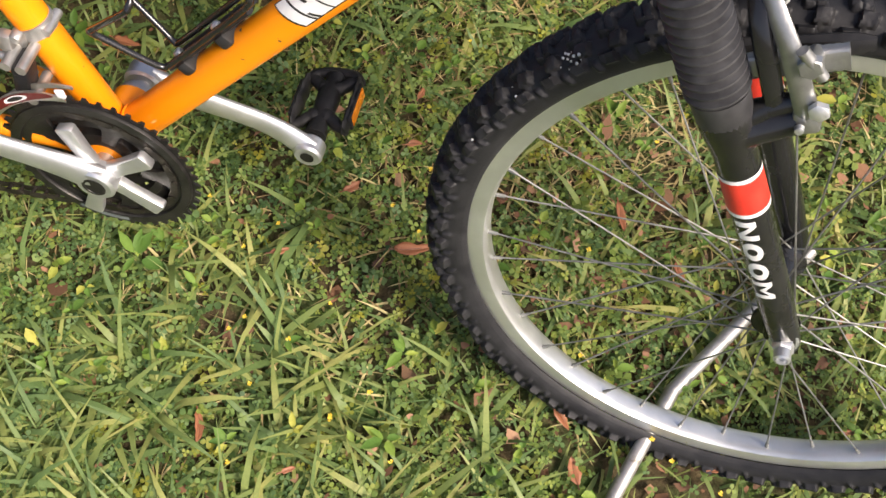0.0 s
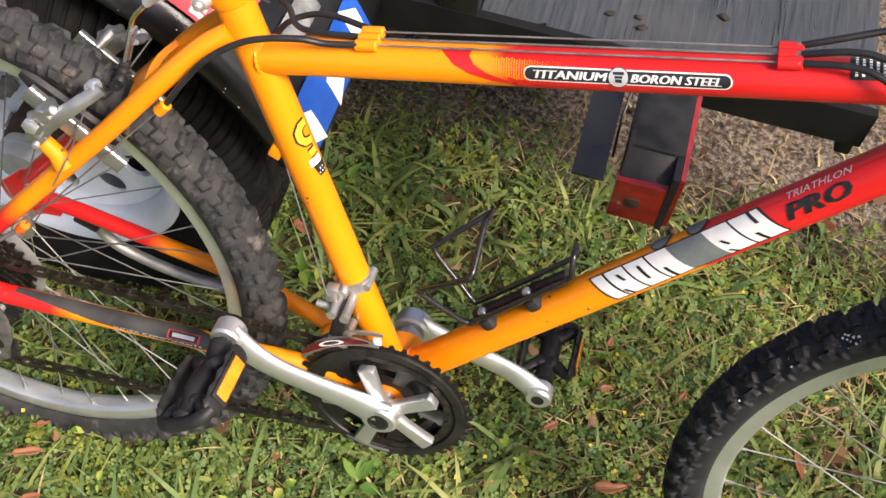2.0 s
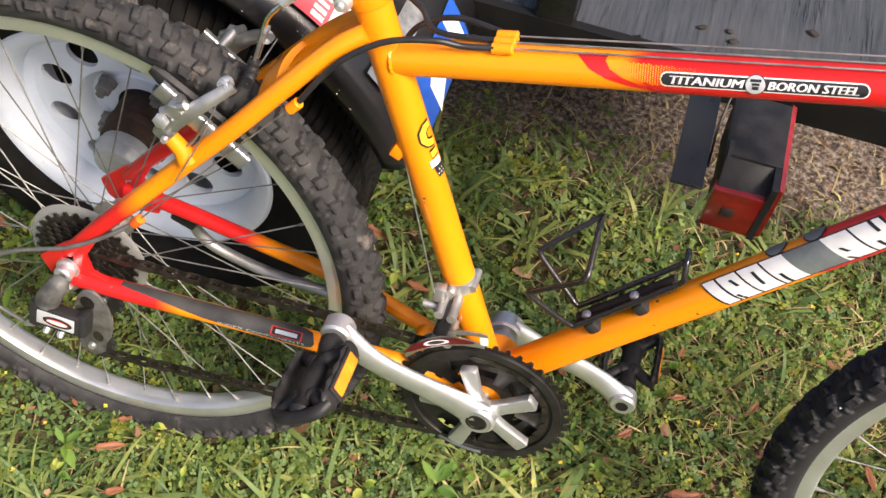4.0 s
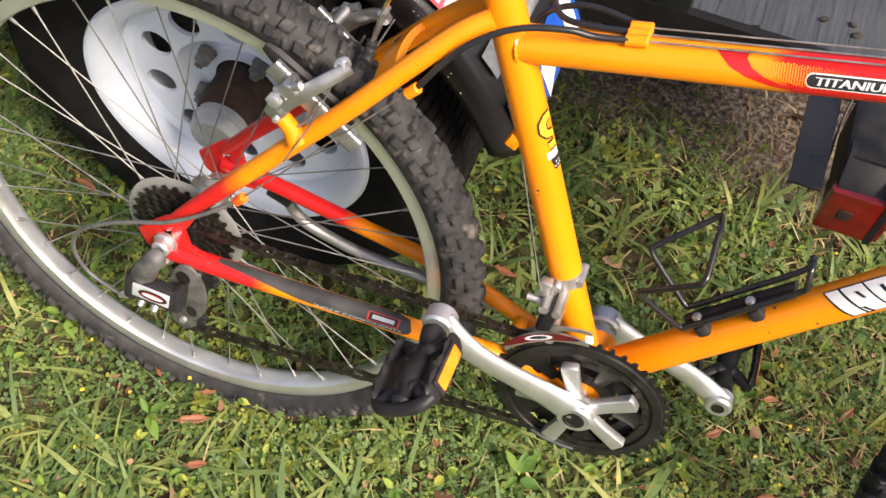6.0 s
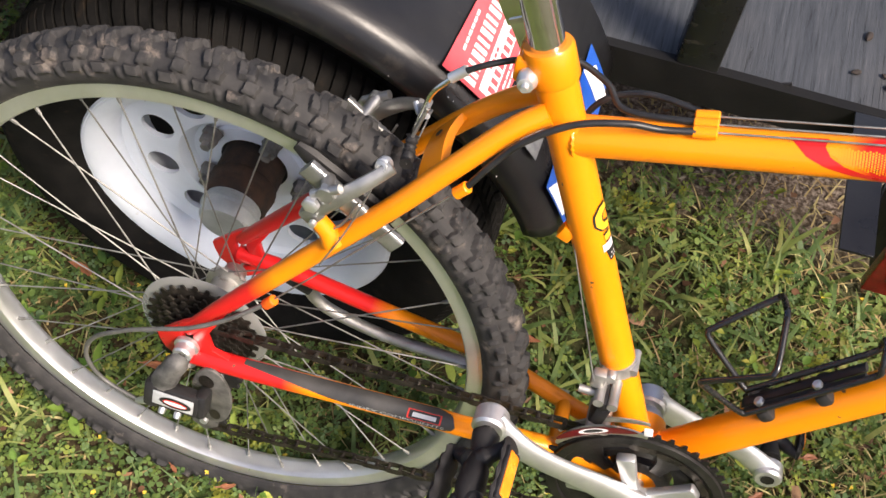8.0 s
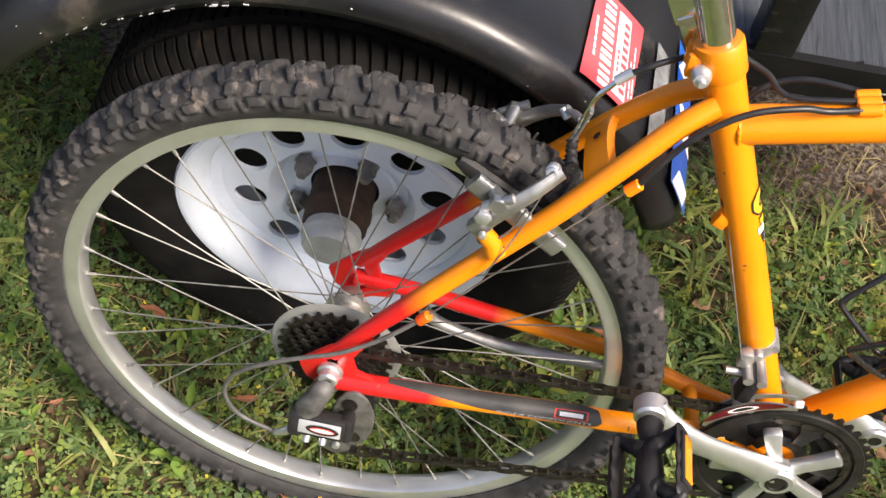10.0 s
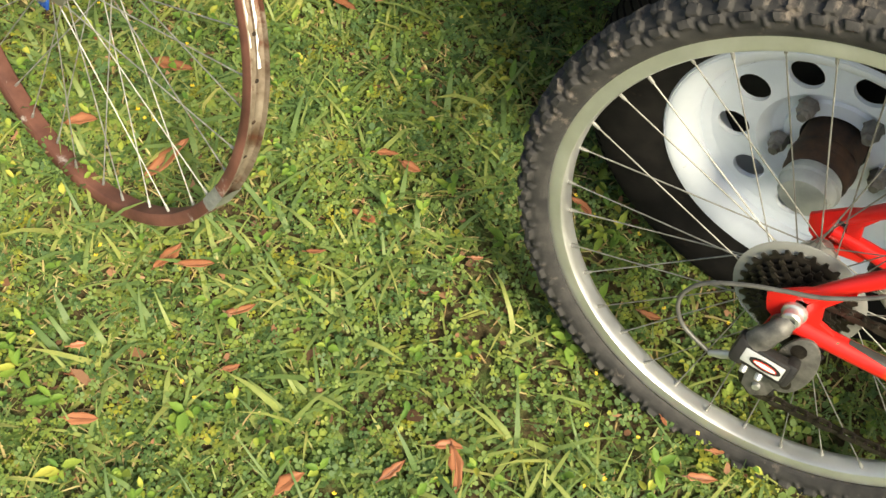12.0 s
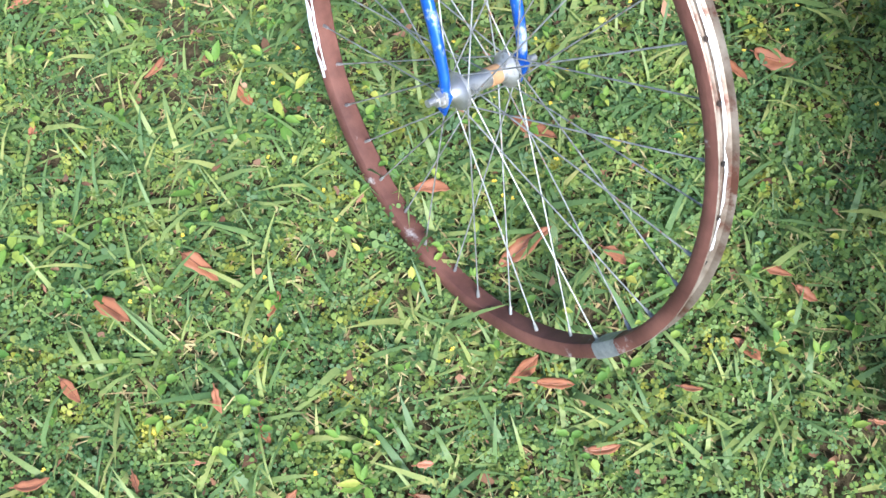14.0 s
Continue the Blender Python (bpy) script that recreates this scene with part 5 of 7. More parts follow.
def build_crankset():
    bm = B()
    ring_plate(bm, 44, 0.0888, 0.0665, -0.0012, 0.0012, V(BB.x, RING_Y, BB.z))
    lathe(bm, [(0.0845, 0.0022), (0.0845, 0.0005), (0.0838, -0.0012), (0.0755, -0.0012), (0.0745, 0.0), (0.0745, 0.0022)], 64, Matrix.Translation((BB.x, RING_Y - 0.003, BB.z)))
    webs = []
    for k in range(5):  # webs that hold the guard ring
        a = radians(36 + 72 * k + 36)
        m = Matrix.Translation((BB.x, RING_Y, BB.z)) @ Matrix.Rotation(-a, 4, "Y")
        wb = B()
        prism(wb, [(0.036, -0.006), (0.052, -0.008), (0.062, -0.014), (0.071, -0.026), (0.071, 0.026), (0.062, 0.014), (0.052, 0.008), (0.036, 0.006)], -0.001, 0.003, m, 0.0006)
        webs.append(wb)
    ring = part("chainring", bm, RING, bike, "black toothed chainring with guard")
    for w in webs:
        part("ring_web", w, RING, ring)
    bm = B()
    ring_plate(bm, 34, 0.0685, 0.055, -0.001, 0.001, V(BB.x, RING_Y + 0.007, BB.z))
    lathe(bm, [(0.058, -0.001), (0.056, -0.004), (0.048, -0.004), (0.046, 0.002)], 48, Matrix.Translation((BB.x, RING_Y + 0.008, BB.z)))
    part("chainring", bm, RING, bike)
    bm = B()
    ring_plate(bm, 24, 0.0485, 0.036, -0.001, 0.001, V(BB.x, RING_Y + 0.015, BB.z))
    lathe(bm, [(0.034, 0.012), (0.032, -0.004), (0.02, -0.006)], 32, Matrix.Translation((BB.x, RING_Y + 0.012, BB.z)))
    part("chainring", bm, RING, bike)
    bm = B()  # pale print on the guard
    for k in range(1):
        a0 = radians(244 + k * 4.2)
        g = [[bm.verts.new((BB.x + r * math.cos(a), RING_Y - 0.0045, BB.z + r * math.sin(a))) for r in (0.0772, 0.082)] for a in [a0 + radians(3.2 * i) for i in range(12)]]
        for p, q in zip(g, g[1:]):
            bm.faces.new((p[0], p[1], q[1], q[0]))
    part("print_row", bm, PRINT_GREY, bike)

    def arm(p0, p1, s, name, spider):
        bm = B()
        d = (p1 - p0)
        pts, ws = [], []
        for k in range(13):
            f = k / 12
            bow = math.sin(f ** 2.0 * math.pi)
            pts.append(p0.lerp(p1, f) + V(0, s * bow * 0.009, -0.001 * bow))
            ws.append(0.0205 - 0.0045 * math.sin(f * math.pi) ** 0.8 - 0.0035 * f)
        tube(bm, pts, ws, 18, flat=0.5, flat_dir=(0, 1, 0))
        for p, r in ((p0, 0.019), (p1, 0.0155)):
            lathe(bm, [(0, -0.0105), (r * 0.85, -0.0105), (r, -0.008), (r, 0.008), (r * 0.85, 0.0105), (0, 0.0105)], 28, Matrix.Translation(p))
        ob = part(name, bm, ALLOY, bike, "silver alloy crank arm")
        if spider:
            base = math.atan2(d.z, d.x)
            for k in range(1, 6):
                bm = B()
                a = base + (k - 0.5) * math.tau / 5
                mm = Matrix.Translation(p0 + V(0, 0.004, 0)) @ Matrix.Rotation(-a, 4, "Y")
                prism(bm, [(0.008, -0.009), (0.03, -0.0072), (0.062, -0.0088), (0.064, -0.0065), (0.064, 0.0065), (0.062, 0.0088), (0.03, 0.0072), (0.008, 0.009)], -0.003, 0.007, mm, 0.0018)
                part("spider_arm", bm, ALLOY, ob)
        bm = B()
        lathe(bm, [(0.0, s * 0.0105), (0.0112, s * 0.0109)], 24, Matrix.Translation(p0))
        lathe(bm, [(0.0112, s * 0.0112), (0.0085, s * 0.0116), (0.0075, s * 0.009), (0.0, s * 0.009)], 24, Matrix.Translation(p0))
        part("crank_bolt", bm, RING, ob, "dark recessed crank bolt")
        # Dark discs on both faces paint the shaded bore of the pedal eye.
        bm = B()
        for q in (s, -s):
            lathe(bm, [(0.0, q * 0.0108), (0.006, q * 0.011), (0.0075, q * 0.0112)], 20, Matrix.Translation(p1))
        part("eye_bore_shade", bm, RING, ob)
    arm(V(BB.x + 0.001, -0.058, BB.z - 0.001), CRANK_R, -1, "crank_arm", True)
    arm(V(BB.x, 0.064, BB.z), CRANK_L, 1, "crank_arm", False)
    bm = B()
    tube(bm, [BB + V(0, -0.06, 0), BB + V(0, 0.06, 0)], 0.009, 16)
    lathe(bm, [(0.0175, 0.034), (0.0185, 0.037), (0.0185, 0.041), (0.0165, 0.042), (0.0165, 0.046), (0.01, 0.047)], 28, Matrix.Translation(BB))
    part("bottom_bracket", bm, ALLOY_DULL, bike)


build_crankset()


def build_pedal(c, s, tilt):
    """A moulded cage pedal: two side rails, four cross webs and a spindle barrel; amber reflectors fore and aft."""
    m = Matrix.Translation(c) @ Matrix.Rotation(radians(-tilt), 4, "Y") @ Matrix.Diagonal((0.82, 1, 1, 1))

    def P(x, y, z):
        return m @ V(x, s * y, z)
    bm = B()
    tube(bm, [P(0, 0.012, 0), P(0, 0.02, 0), P(0, 0.034, 0), P(0, 0.05, 0), P(0, 0.068, 0), P(0, 0.085, 0), P(0, 0.096, 0), P(0, 0.1, 0)], [0.0125, 0.0115, 0.0085, 0.012, 0.013, 0.0085, 0.011, 0.008], 20)
    ob = part("pedal", bm, BLACK, bike, "black plastic cage pedal with amber reflector")
    wide = tuple((m.to_3x3() @ V(1, 0, 0)).normalized())
    for x in (-0.037, 0.037):  # tall thin sides, waved along their edges
        bm = B()
        n = 17
        tube(bm, [P(x * (1 - 0.06 * abs(k / 8 - 1) ** 3), 0.022 + 0.0045 * k, 0) for k in range(n)], [0.0075 if k in (0, n - 1) else 0.0115 + 0.0014 * math.cos(k * 1.57) for k in range(n)], 12, flat=0.34, flat_dir=wide)
        part("cage_side", bm, BLACK, ob)
    bm = B()  # bowed outer end
    tube(bm, smooth_path([P(-0.036, 0.09, 0), P(-0.027, 0.099, 0), P(-0.01, 0.1025, 0), P(0.01, 0.1025, 0), P(0.027, 0.099, 0), P(0.036, 0.09, 0)], 5), 0.0066, 10)
    part("cage_end", bm, BLACK, ob)
    for y0, y1, z in ((0.04, 0.025, 0.002), (0.078, 0.094, 0.0)):  # arms that spread from the barrel to the corners
        for sx in (-1, 1):
            bm = B()
            tube(bm, smooth_path([P(sx * 0.004, y0, z), P(sx * 0.014, y0 + (y1 - y0) * 0.25, z), P(sx * 0.026, y0 + (y1 - y0) * 0.75, 0), P(sx * 0.036, y1, 0)], 5), [0.009] * 5 + [0.0072] * 5 + [0.0065] * 6, 10)
            part("web", bm, BLACK, ob)
    for x in (-1, 1):
        bm = B()
        block(bm, (0.006, 0.052, 0.019), m @ Matrix.Translation((x * 0.0402, s * 0.058, 0)), 0.002)
        part("reflector_housing", bm, BLACK, ob)
    for x in (-1, 1):
        bm = B()
        block(bm, (0.004, 0.044, 0.0135), m @ Matrix.Translation((x * 0.0426, s * 0.058, 0)), 0.0012)
        part("reflector", bm, AMBER, ob, "amber reflector")
    bm = B()
    tube(bm, [P(0, -0.012, 0), P(0, 0.014, 0)], 0.0072, 12)
    part("spindle", bm, RING, ob)


build_pedal(CRANK_R + V(0, -0.004, 0), -1, 38)
build_pedal(CRANK_L + V(0, 0.006, 0), 1, 12)


def build_chain():
    """Links along the upper and lower runs and round the sprockets."""
    c1, r1 = V(0.0, -0.046, 0.335), 0.031
    c2, r2 = V(BB.x, -0.042, BB.z), 0.0695
    jl = V(0.012, -0.05, 0.222)
    path = []
    for k in range(10):
        a = radians(215 - k * 14)
        path.append(c1 + V(r1 * math.cos(a), 0, r1 * math.sin(a)))
    for k in range(1, 40):
        path.append((c1 + V(0.003, 0, r1)).lerp(c2 + V(-0.012, 0, r2), k / 40))
    for k in range(19):
        a = radians(100 - k * 11)
        path.append(c2 + V(r2 * math.cos(a), 0, r2 * math.sin(a)))
    for k in range(1, 40):
        path.append((c2 + V(-0.02, 0, -r2)).lerp(jl + V(0.006, 0, -0.019), k / 40))
    for k in range(8):
        a = radians(270 - k * 24)
        path.append(jl + V(0.019 * math.cos(a), 0, 0.019 * math.sin(a)))
    # even steps of half an inch
    steps, last, acc = [path[0]], path[0], 0.0
    for a, b in zip(path, path[1:]):
        while (b - last).length >= 0.0127:
            last = last + (b - last).normalized() * 0.0127
            steps.append(last)
    bm = B()
    for i, (a, b) in enumerate(zip(steps, steps[1:])):
        d = (b - a).normalized()
        m = along(a, b, (0, 1, 0))
        wide = 0.0036 if i % 2 else 0.0024
        for sgn in (-1, 1):
            out = []
            for k in range(14):
                t = k * math.tau / 14
                yy = 0.0127 * 0.5 + (0.0127 * 0.5 + 0.0036) * math.cos(t)
                pinch = 0.0042 - 0.0012 * math.exp(-((yy - 0.00635) / 0.003) ** 2)
                out.append((yy, pinch * math.sin(t) * 1.05))
            v0 = [bm.verts.new(m @ V(x, y, sgn * wide)) for y, x in out]
            v1 = [bm.verts.new(m @ V(x, y, sgn * (wide + 0.001))) for y, x in out]
            bm.faces.new(v0)
            bm.faces.new(v1[::-1])
            for k in range(14):
                j = (k + 1) % 14
                bm.faces.new((v0[j], v0[k], v1[k], v1[j]))
        tube(bm, [a + V(0, -0.0042, 0), a + V(0, 0.0042, 0)], 0.0022, 8)
    bmesh.ops.recalc_face_normals(bm, faces=bm.faces[:])
    part("chain", bm, CHAIN, bike, "dark oily roller chain", False)


build_chain()


def build_front_derailleur():
    bm = B()
    c = st(0.437)

    ax = (st(0.6) - st(0.4)).normalized()
    tube(bm, [c - ax * 0.007, c - ax * 0.006, c + ax * 0.006, c + ax * 0.007], [0.0158, 0.0172, 0.0172, 0.0158], 28)
    block(bm, (0.012, 0.014, 0.016), Matrix.Translation(c + V(-0.008, -0.016, -0.003)), 0.003)
    tube(bm, [c + V(0.014, -0.012, 0.004), c + V(0.014, 0.014, 0.004)], 0.0045, 10)
    lathe(bm, [(0, 0), (0.0055, 0), (0.0055, 0.006), (0.004, 0.008), (0, 0.008)], 12, along(c + V(-0.004, -0.022, 0.008), c + V(-0.004, -0.036, 0.008)))
    fd = part("front_derailleur", bm, ALLOY_DULL, bike, "dull alloy front derailleur with black link")
    bm = B()
    block(bm, (0.014, 0.022, 0.034), Matrix.Translation(c + V(-0.003, -0.032, -0.03)) @ Matrix.Rotation(radians(8), 4, "Y"), 0.004)
    block(bm, (0.008, 0.026, 0.012), Matrix.Translation(c + V(-0.003, -0.032, -0.014)), 0.003)
    part("link", bm, BLACK, fd, "black moulded link")
    bm = B()
    for dx, dz in ((-0.009, -0.008), (0.004, -0.009), (-0.008, -0.046), (0.005, -0.047)):
        tube(bm, [c + V(dx, -0.046, dz), c + V(dx, -0.014, dz)], 0.0048, 12)
    block(bm, (0.014, 0.012, 0.02), Matrix.Translation(c + V(-0.014, -0.026, 0.002)), 0.004)
    tube(bm, [c + V(-0.028, -0.03, -0.014), c + V(-0.008, -0.03, -0.014)], 0.004, 10)
    part("pivot", bm, ALLOY_DULL, fd)
    for y, mat, nm in ((-0.053, CAST_ALLOY, "cage_plate"), (-0.039, ALLOY_DULL, "cage_plate")):
        bm = B()
        g = []
        for k in range(19):
            f = k / 18
            a = radians(150 - 54 * f)
            lo, hi = 0.096, 0.099 + (0.0095 if y < -0.05 else 0.003) * math.sin(f * math.pi) ** 0.8
            g.append([bm.verts.new((BB.x + r * math.cos(a), y + dy, BB.z + r * math.sin(a))) for r, dy in ((lo, 0), (hi, 0), (hi, 0.0016), (lo, 0.0016))])
        for k in range(18):
            for j in range(4):
                bm.faces.new((g[k][j], g[k][(j + 1) % 4], g[k + 1][(j + 1) % 4], g[k + 1][j]))
        bm.faces.new(g[0])
        bm.faces.new(g[-1][::-1])
        bmesh.ops.recalc_face_normals(bm, faces=bm.faces[:])
        part(nm, bm, mat, fd)
    # oval maker's badge as a plain shape
    for rr, mat in ((1.0, PRINT_DARK_RED), (0.74, PRINT_WHITE), (0.5, PRINT_BLACK)):
        bm = B()
        ring = []
        for k in range(24):
            t = k * math.tau / 24
            a = radians(124 - (23 if rr == 1 else 11) * rr * math.cos(t))
            r = 0.1025 + 0.0046 * rr * math.sin(t)
            ring.append(bm.verts.new((BB.x + r * math.cos(a), -0.0534 - 0.0004 * (2 - rr), BB.z + r * math.sin(a))))
        bm.faces.new(ring)
        part("badge", bm, mat, fd)
    bm = B()
    block(bm, (0.008, 0.003, 0.009), Matrix.Translation((BB.x - 0.012, -0.054, BB.z + 0.107)) @ Matrix.Rotation(radians(-12), 4, "Y"), 0.001)
    part("label", bm, PRINT_WHITE, fd)


build_front_derailleur()


def build_rear_derailleur():
    bm = B()
    tube(bm, smooth_path([(0.003, -0.076, 0.354), (0.0, -0.082, 0.347), (-0.006, -0.087, 0.336), (-0.014, -0.09, 0.318)], 4), [0.0095] * 4 + [0.0115] * 5 + [0.0128] * 4, 14, flat=0.8, flat_dir=(0, 1, 0))
    rd = part("rear_derailleur", bm, WORN_GREY, bike, "grey rear derailleur with white label plate")
    bm = B()
    mm = along((0.0035, -0.066, 0.357), (0.0035, -0.09, 0.357))
    lathe(bm, [(0, 0), (0.0125, 0), (0.0125, 0.004), (0.0098, 0.005), (0.0098, 0.013), (0.008, 0.015), (0.0045, 0.015), (0.004, 0.012), (0, 0.012)], 24, mm)
    part("hanger_bolt", bm, ALLOY, rd, "bright hanger bolt")
    tilt = pose(0.002, -0.094, 0.306, -14, 2, 0)
    bm = B()
    block(bm, (0.05, 0.016, 0.026), tilt, 0.004)
    block(bm, (0.016, 0.022, 0.032), tilt @ Matrix.Translation((-0.024, 0.002, 0.0)), 0.005)
    block(bm, (0.014, 0.02, 0.03), tilt @ Matrix.Translation((0.025, 0.004, 0.0)), 0.005)
    part("linkage", bm, BLACK, rd, "black linkage body")
    bm = B()
    block(bm, (0.042, 0.002, 0.016), tilt @ Matrix.Translation((0.0, -0.009, 0.001)), 0.001)
    part("label_plate", bm, PRINT_SILVER, rd, "white label plate with a badge")
    for sx, sz, mat, yy in ((0.0165, 0.0058, PRINT_BLACK, -0.0106), (0.0125, 0.0034, PRINT_RED, -0.011), (0.0115, 0.0022, PRINT_WHITE, -0.0114)):
        bm = B()
        bm.faces.new([bm.verts.new(tilt @ V(0.003 + sx * math.cos(t), yy, 0.001 + sz * math.sin(t))) for t in [k * math.tau / 24 for k in range(24)]])
        part("badge", bm, mat, rd)
    bm = B()  # two adjusting screws under the linkage
    for x in (-0.012, 0.004):
        p = tilt @ V(x, -0.002, -0.016)
        lathe(bm, [(0, 0), (0.0038, 0), (0.0038, 0.005), (0.0028, 0.007), (0, 0.007)], 10, along(p, p + V(0, -0.01, -0.006)))
    part("screws", bm, ALLOY, rd)
    bm = B()  # outer cage: broad curved plate round the upper jockey wheel
    out = [(0.03 + 0.021 * math.cos(k * math.tau / 28), 0.298 + 0.044 * math.sin(k * math.tau / 28)) for k in range(28)]
    prism(bm, out, -0.077, -0.073, None, 0.0012)
    cage = part("cage", bm, WORN_GREY, rd, "grey pressed cage")
    # Flat dark ovals paint the shade of two openings; the plate stays whole.
    for cx, cz, rx, rz in ((0.026, 0.322, 0.008, 0.01), (0.033, 0.27, 0.006, 0.008)):
        bm = B()
        bm.faces.new([bm.verts.new((cx + rx * math.cos(k * math.tau / 16), -0.0776, cz + rz * math.sin(k * math.tau / 16))) for k in range(16)])
        part("opening_shade", bm, CHAIN, cage)
    bm = B()
    prism(bm, [(0.0, 0.262), (0.03, 0.268), (0.032, 0.25), (0.026, 0.218), (0.012, 0.206), (-0.002, 0.216), (-0.006, 0.24)], -0.06, -0.057, None, 0.0012)
    part("cage_plate", bm, WORN_GREY, rd)
    for cx, cz in ((0.028, 0.3), (0.012, 0.226)):
        bm = B()
        out = []
        for k in range(11):
            for f, rr in ((-0.28, 0.0195), (-0.1, 0.0235), (0.1, 0.0235), (0.28, 0.0195)):
                a = (k + f) * math.tau / 11
                out.append((cx + rr * math.cos(a), cz + rr * math.sin(a)))
        prism(bm, out, -0.052, -0.048)
        part("jockey_wheel", bm, BLACK, rd)
        bm = B()
        lathe(bm, [(0.0, -0.064), (0.004, -0.064), (0.0045, -0.062), (0.0045, -0.045)], 12, Matrix.Translation((cx, 0, cz)))
        part("pivot_bolt", bm, ALLOY, rd)
    bm = B()
    tube(bm, [(-0.046, -0.088, 0.268), (-0.036, -0.09, 0.277), (-0.022, -0.092, 0.29)], [0.003, 0.0045, 0.0042], 10)
    part("barrel_adjuster", bm, ALLOY, rd)


build_rear_derailleur()


def knurled(bm, p, q, r, thin, flat, rings=14, seg=24):
    """A flattened bar from p to q whose skin is cut into small diamonds."""
    n = (q - p).length
    up = (q - p).normalized()
    side = (thin - up * thin.dot(up)).normalized()
    wide = up.cross(side)
    cols = []
    for i in range(rings + 1):
        col = []
        for k in range(seg):
            a = k * math.tau / seg
            rr = r + (0.0005 if (i + k) % 2 else -0.0005)
            c, d = math.cos(a), math.sin(a)
            # rounded-square section, thin across
            g = (abs(c) ** 4 + abs(d) ** 4) ** -0.25
            col.append(bm.verts.new(p + up * (n * i / rings) + wide * (rr * g * c) + side * (rr * flat * g * d)))
        cols.append(col)
    for g, h in zip(cols, cols[1:]):
        for k in range(seg):
            bm.faces.new((g[k], g[(k + 1) % seg], h[(k + 1) % seg], h[k]))
    bm.faces.new(cols[0][::-1])
    bm.faces.new(cols[-1])
    bmesh.ops.recalc_face_normals(bm, faces=bm.faces[:])


def build_v_brake(boss_mat, boss, up, out, fwd, low=0.024):
    """Two arms on bosses beside the rim, each with its pad, knurled carrier, eye bolt and spring. up/out/fwd: axes in the bike's frame."""
    for s in (-1, 1):
        def Q(o, u, f=0.0):
            return boss + out * (s * o) + up * u + fwd * f
        bm = B()
        pts = smooth_path([Q(0.058, low, 0.03), Q(0.06, low + 0.016, 0.031), Q(0.058, 0.062, 0.029), Q(0.052, 0.086, 0.025), Q(0.041, 0.107, 0.02)], 5)
        n = len(pts)
        tube(bm, pts, [0.0086 - 0.0026 * (k / (n - 1)) ** 1.2 for k in range(n)], 10, flat=0.5, flat_dir=tuple(out))
        block(bm, (0.017, 0.012, 0.02), along(Q(0.05, low + 0.004, 0.03), Q(0.066, low + 0.004, 0.03), tuple(up)) @ Matrix.Translation((0, 0.008, 0)), 0.004)
        arm = part("brake_arm", bm, BRAKE_GREY, bike, "silver brake arm", angle=30)
        bm = B()  # socket bolt that clamps the cable; a plain pin on the far arm
        if s < 0:
            mm = along(Q(0.036, 0.101, 0.024), Q(0.055, 0.103, 0.03))
            lathe(bm, [(0, 0), (0.0062, 0), (0.0066, 0.004), (0.006, 0.0065), (0.005, 0.007), (0.005, 0.01), (0.0028, 0.0105), (0.0025, 0.008), (0, 0.008)], 18, mm)
        else:
            tube(bm, [Q(0.036, 0.102, 0.017), Q(0.042, 0.103, 0.025)], 0.0035, 10)
        part("cable_bolt", bm, ALLOY, arm)
        bm = B()
        knurled(bm, Q(0.043, 0.046, 0.06), Q(0.043, 0.05, -0.04), 0.0092, out, 0.45, 34, 28)
        part("pad_holder", bm, BRAKE_GREY, arm, "knurled pad holder", angle=8)
        bm = B()  # eye bolt with its nut and washers
        hexnut(bm, 0.0085, 0.008, along(Q(0.058, 0.058, 0.039), Q(0.08, 0.058, 0.039)))
        tube(bm, [Q(0.04, 0.05, 0.04), Q(0.062, 0.06, 0.04)], 0.0058, 14)
        tube(bm, [Q(0.062, 0.047, 0.045), Q(0.062, 0.072, 0.036)], 0.0042, 12)
        part("eye_bolt", bm, BRAKE_GREY, arm)
        bm = B()
        hexnut(bm, 0.0072, 0.006, along(Q(0.064, low + 0.018, 0.04), Q(0.08, low + 0.018, 0.04)))
        lathe(bm, [(0, 0), (0.0034, 0), (0.003, 0.004), (0, 0.005)], 12, along(Q(0.066, low + 0.004, 0.026), Q(0.08, low + 0.004, 0.026)))
        part("pivot_bolt", bm, ALLOY, arm)
        bm = B()
        tube(bm, [Q(0.052, 0.012, -0.004), Q(0.053, 0.018, 0.008), Q(0.054, 0.022, 0.026)], [0.0105, 0.008, 0.0072], 16)
        part("brake_boss", bm, boss_mat, bike)
        bm = B()
        g = [Q(0.026, 0.04 + 0.012 * k / 8, 0.074 - 0.0125 * k) for k in range(9)]
        tube(bm, g, [0.005] + [0.0085] * 7 + [0.005], 8, flat=0.75, flat_dir=tuple(out))
        part("brake_pad", bm, BLACK, arm, "black rubber brake pad")
        bm = B()
        tube(bm, smooth_path([Q(0.054, low - 0.004, 0.026), Q(0.054, low - 0.014, 0.012), Q(0.053, low + 0.01, 0.006), Q(0.05, low + 0.04, 0.014)], 4), 0.0011, 6)
        part("spring", bm, STEEL, arm)


UPS = V(0.62, 0, 0.785)  # along the seat stays
build_v_brake(PAINT, V(0.126, 0, 0.535), UPS, V(0, 1, 0), V(-0.785, 0, 0.62) * 1.0)
fork_up, fork_fwd = FORK_UP, FORK_FWD
build_v_brake(BLACK_GLOSS, FOOT[-1].lerp(FOOT[1], 0.5) + fork_up * 0.256 + fork_fwd * 0.022, fork_up, e3, fork_fwd, 0.004)


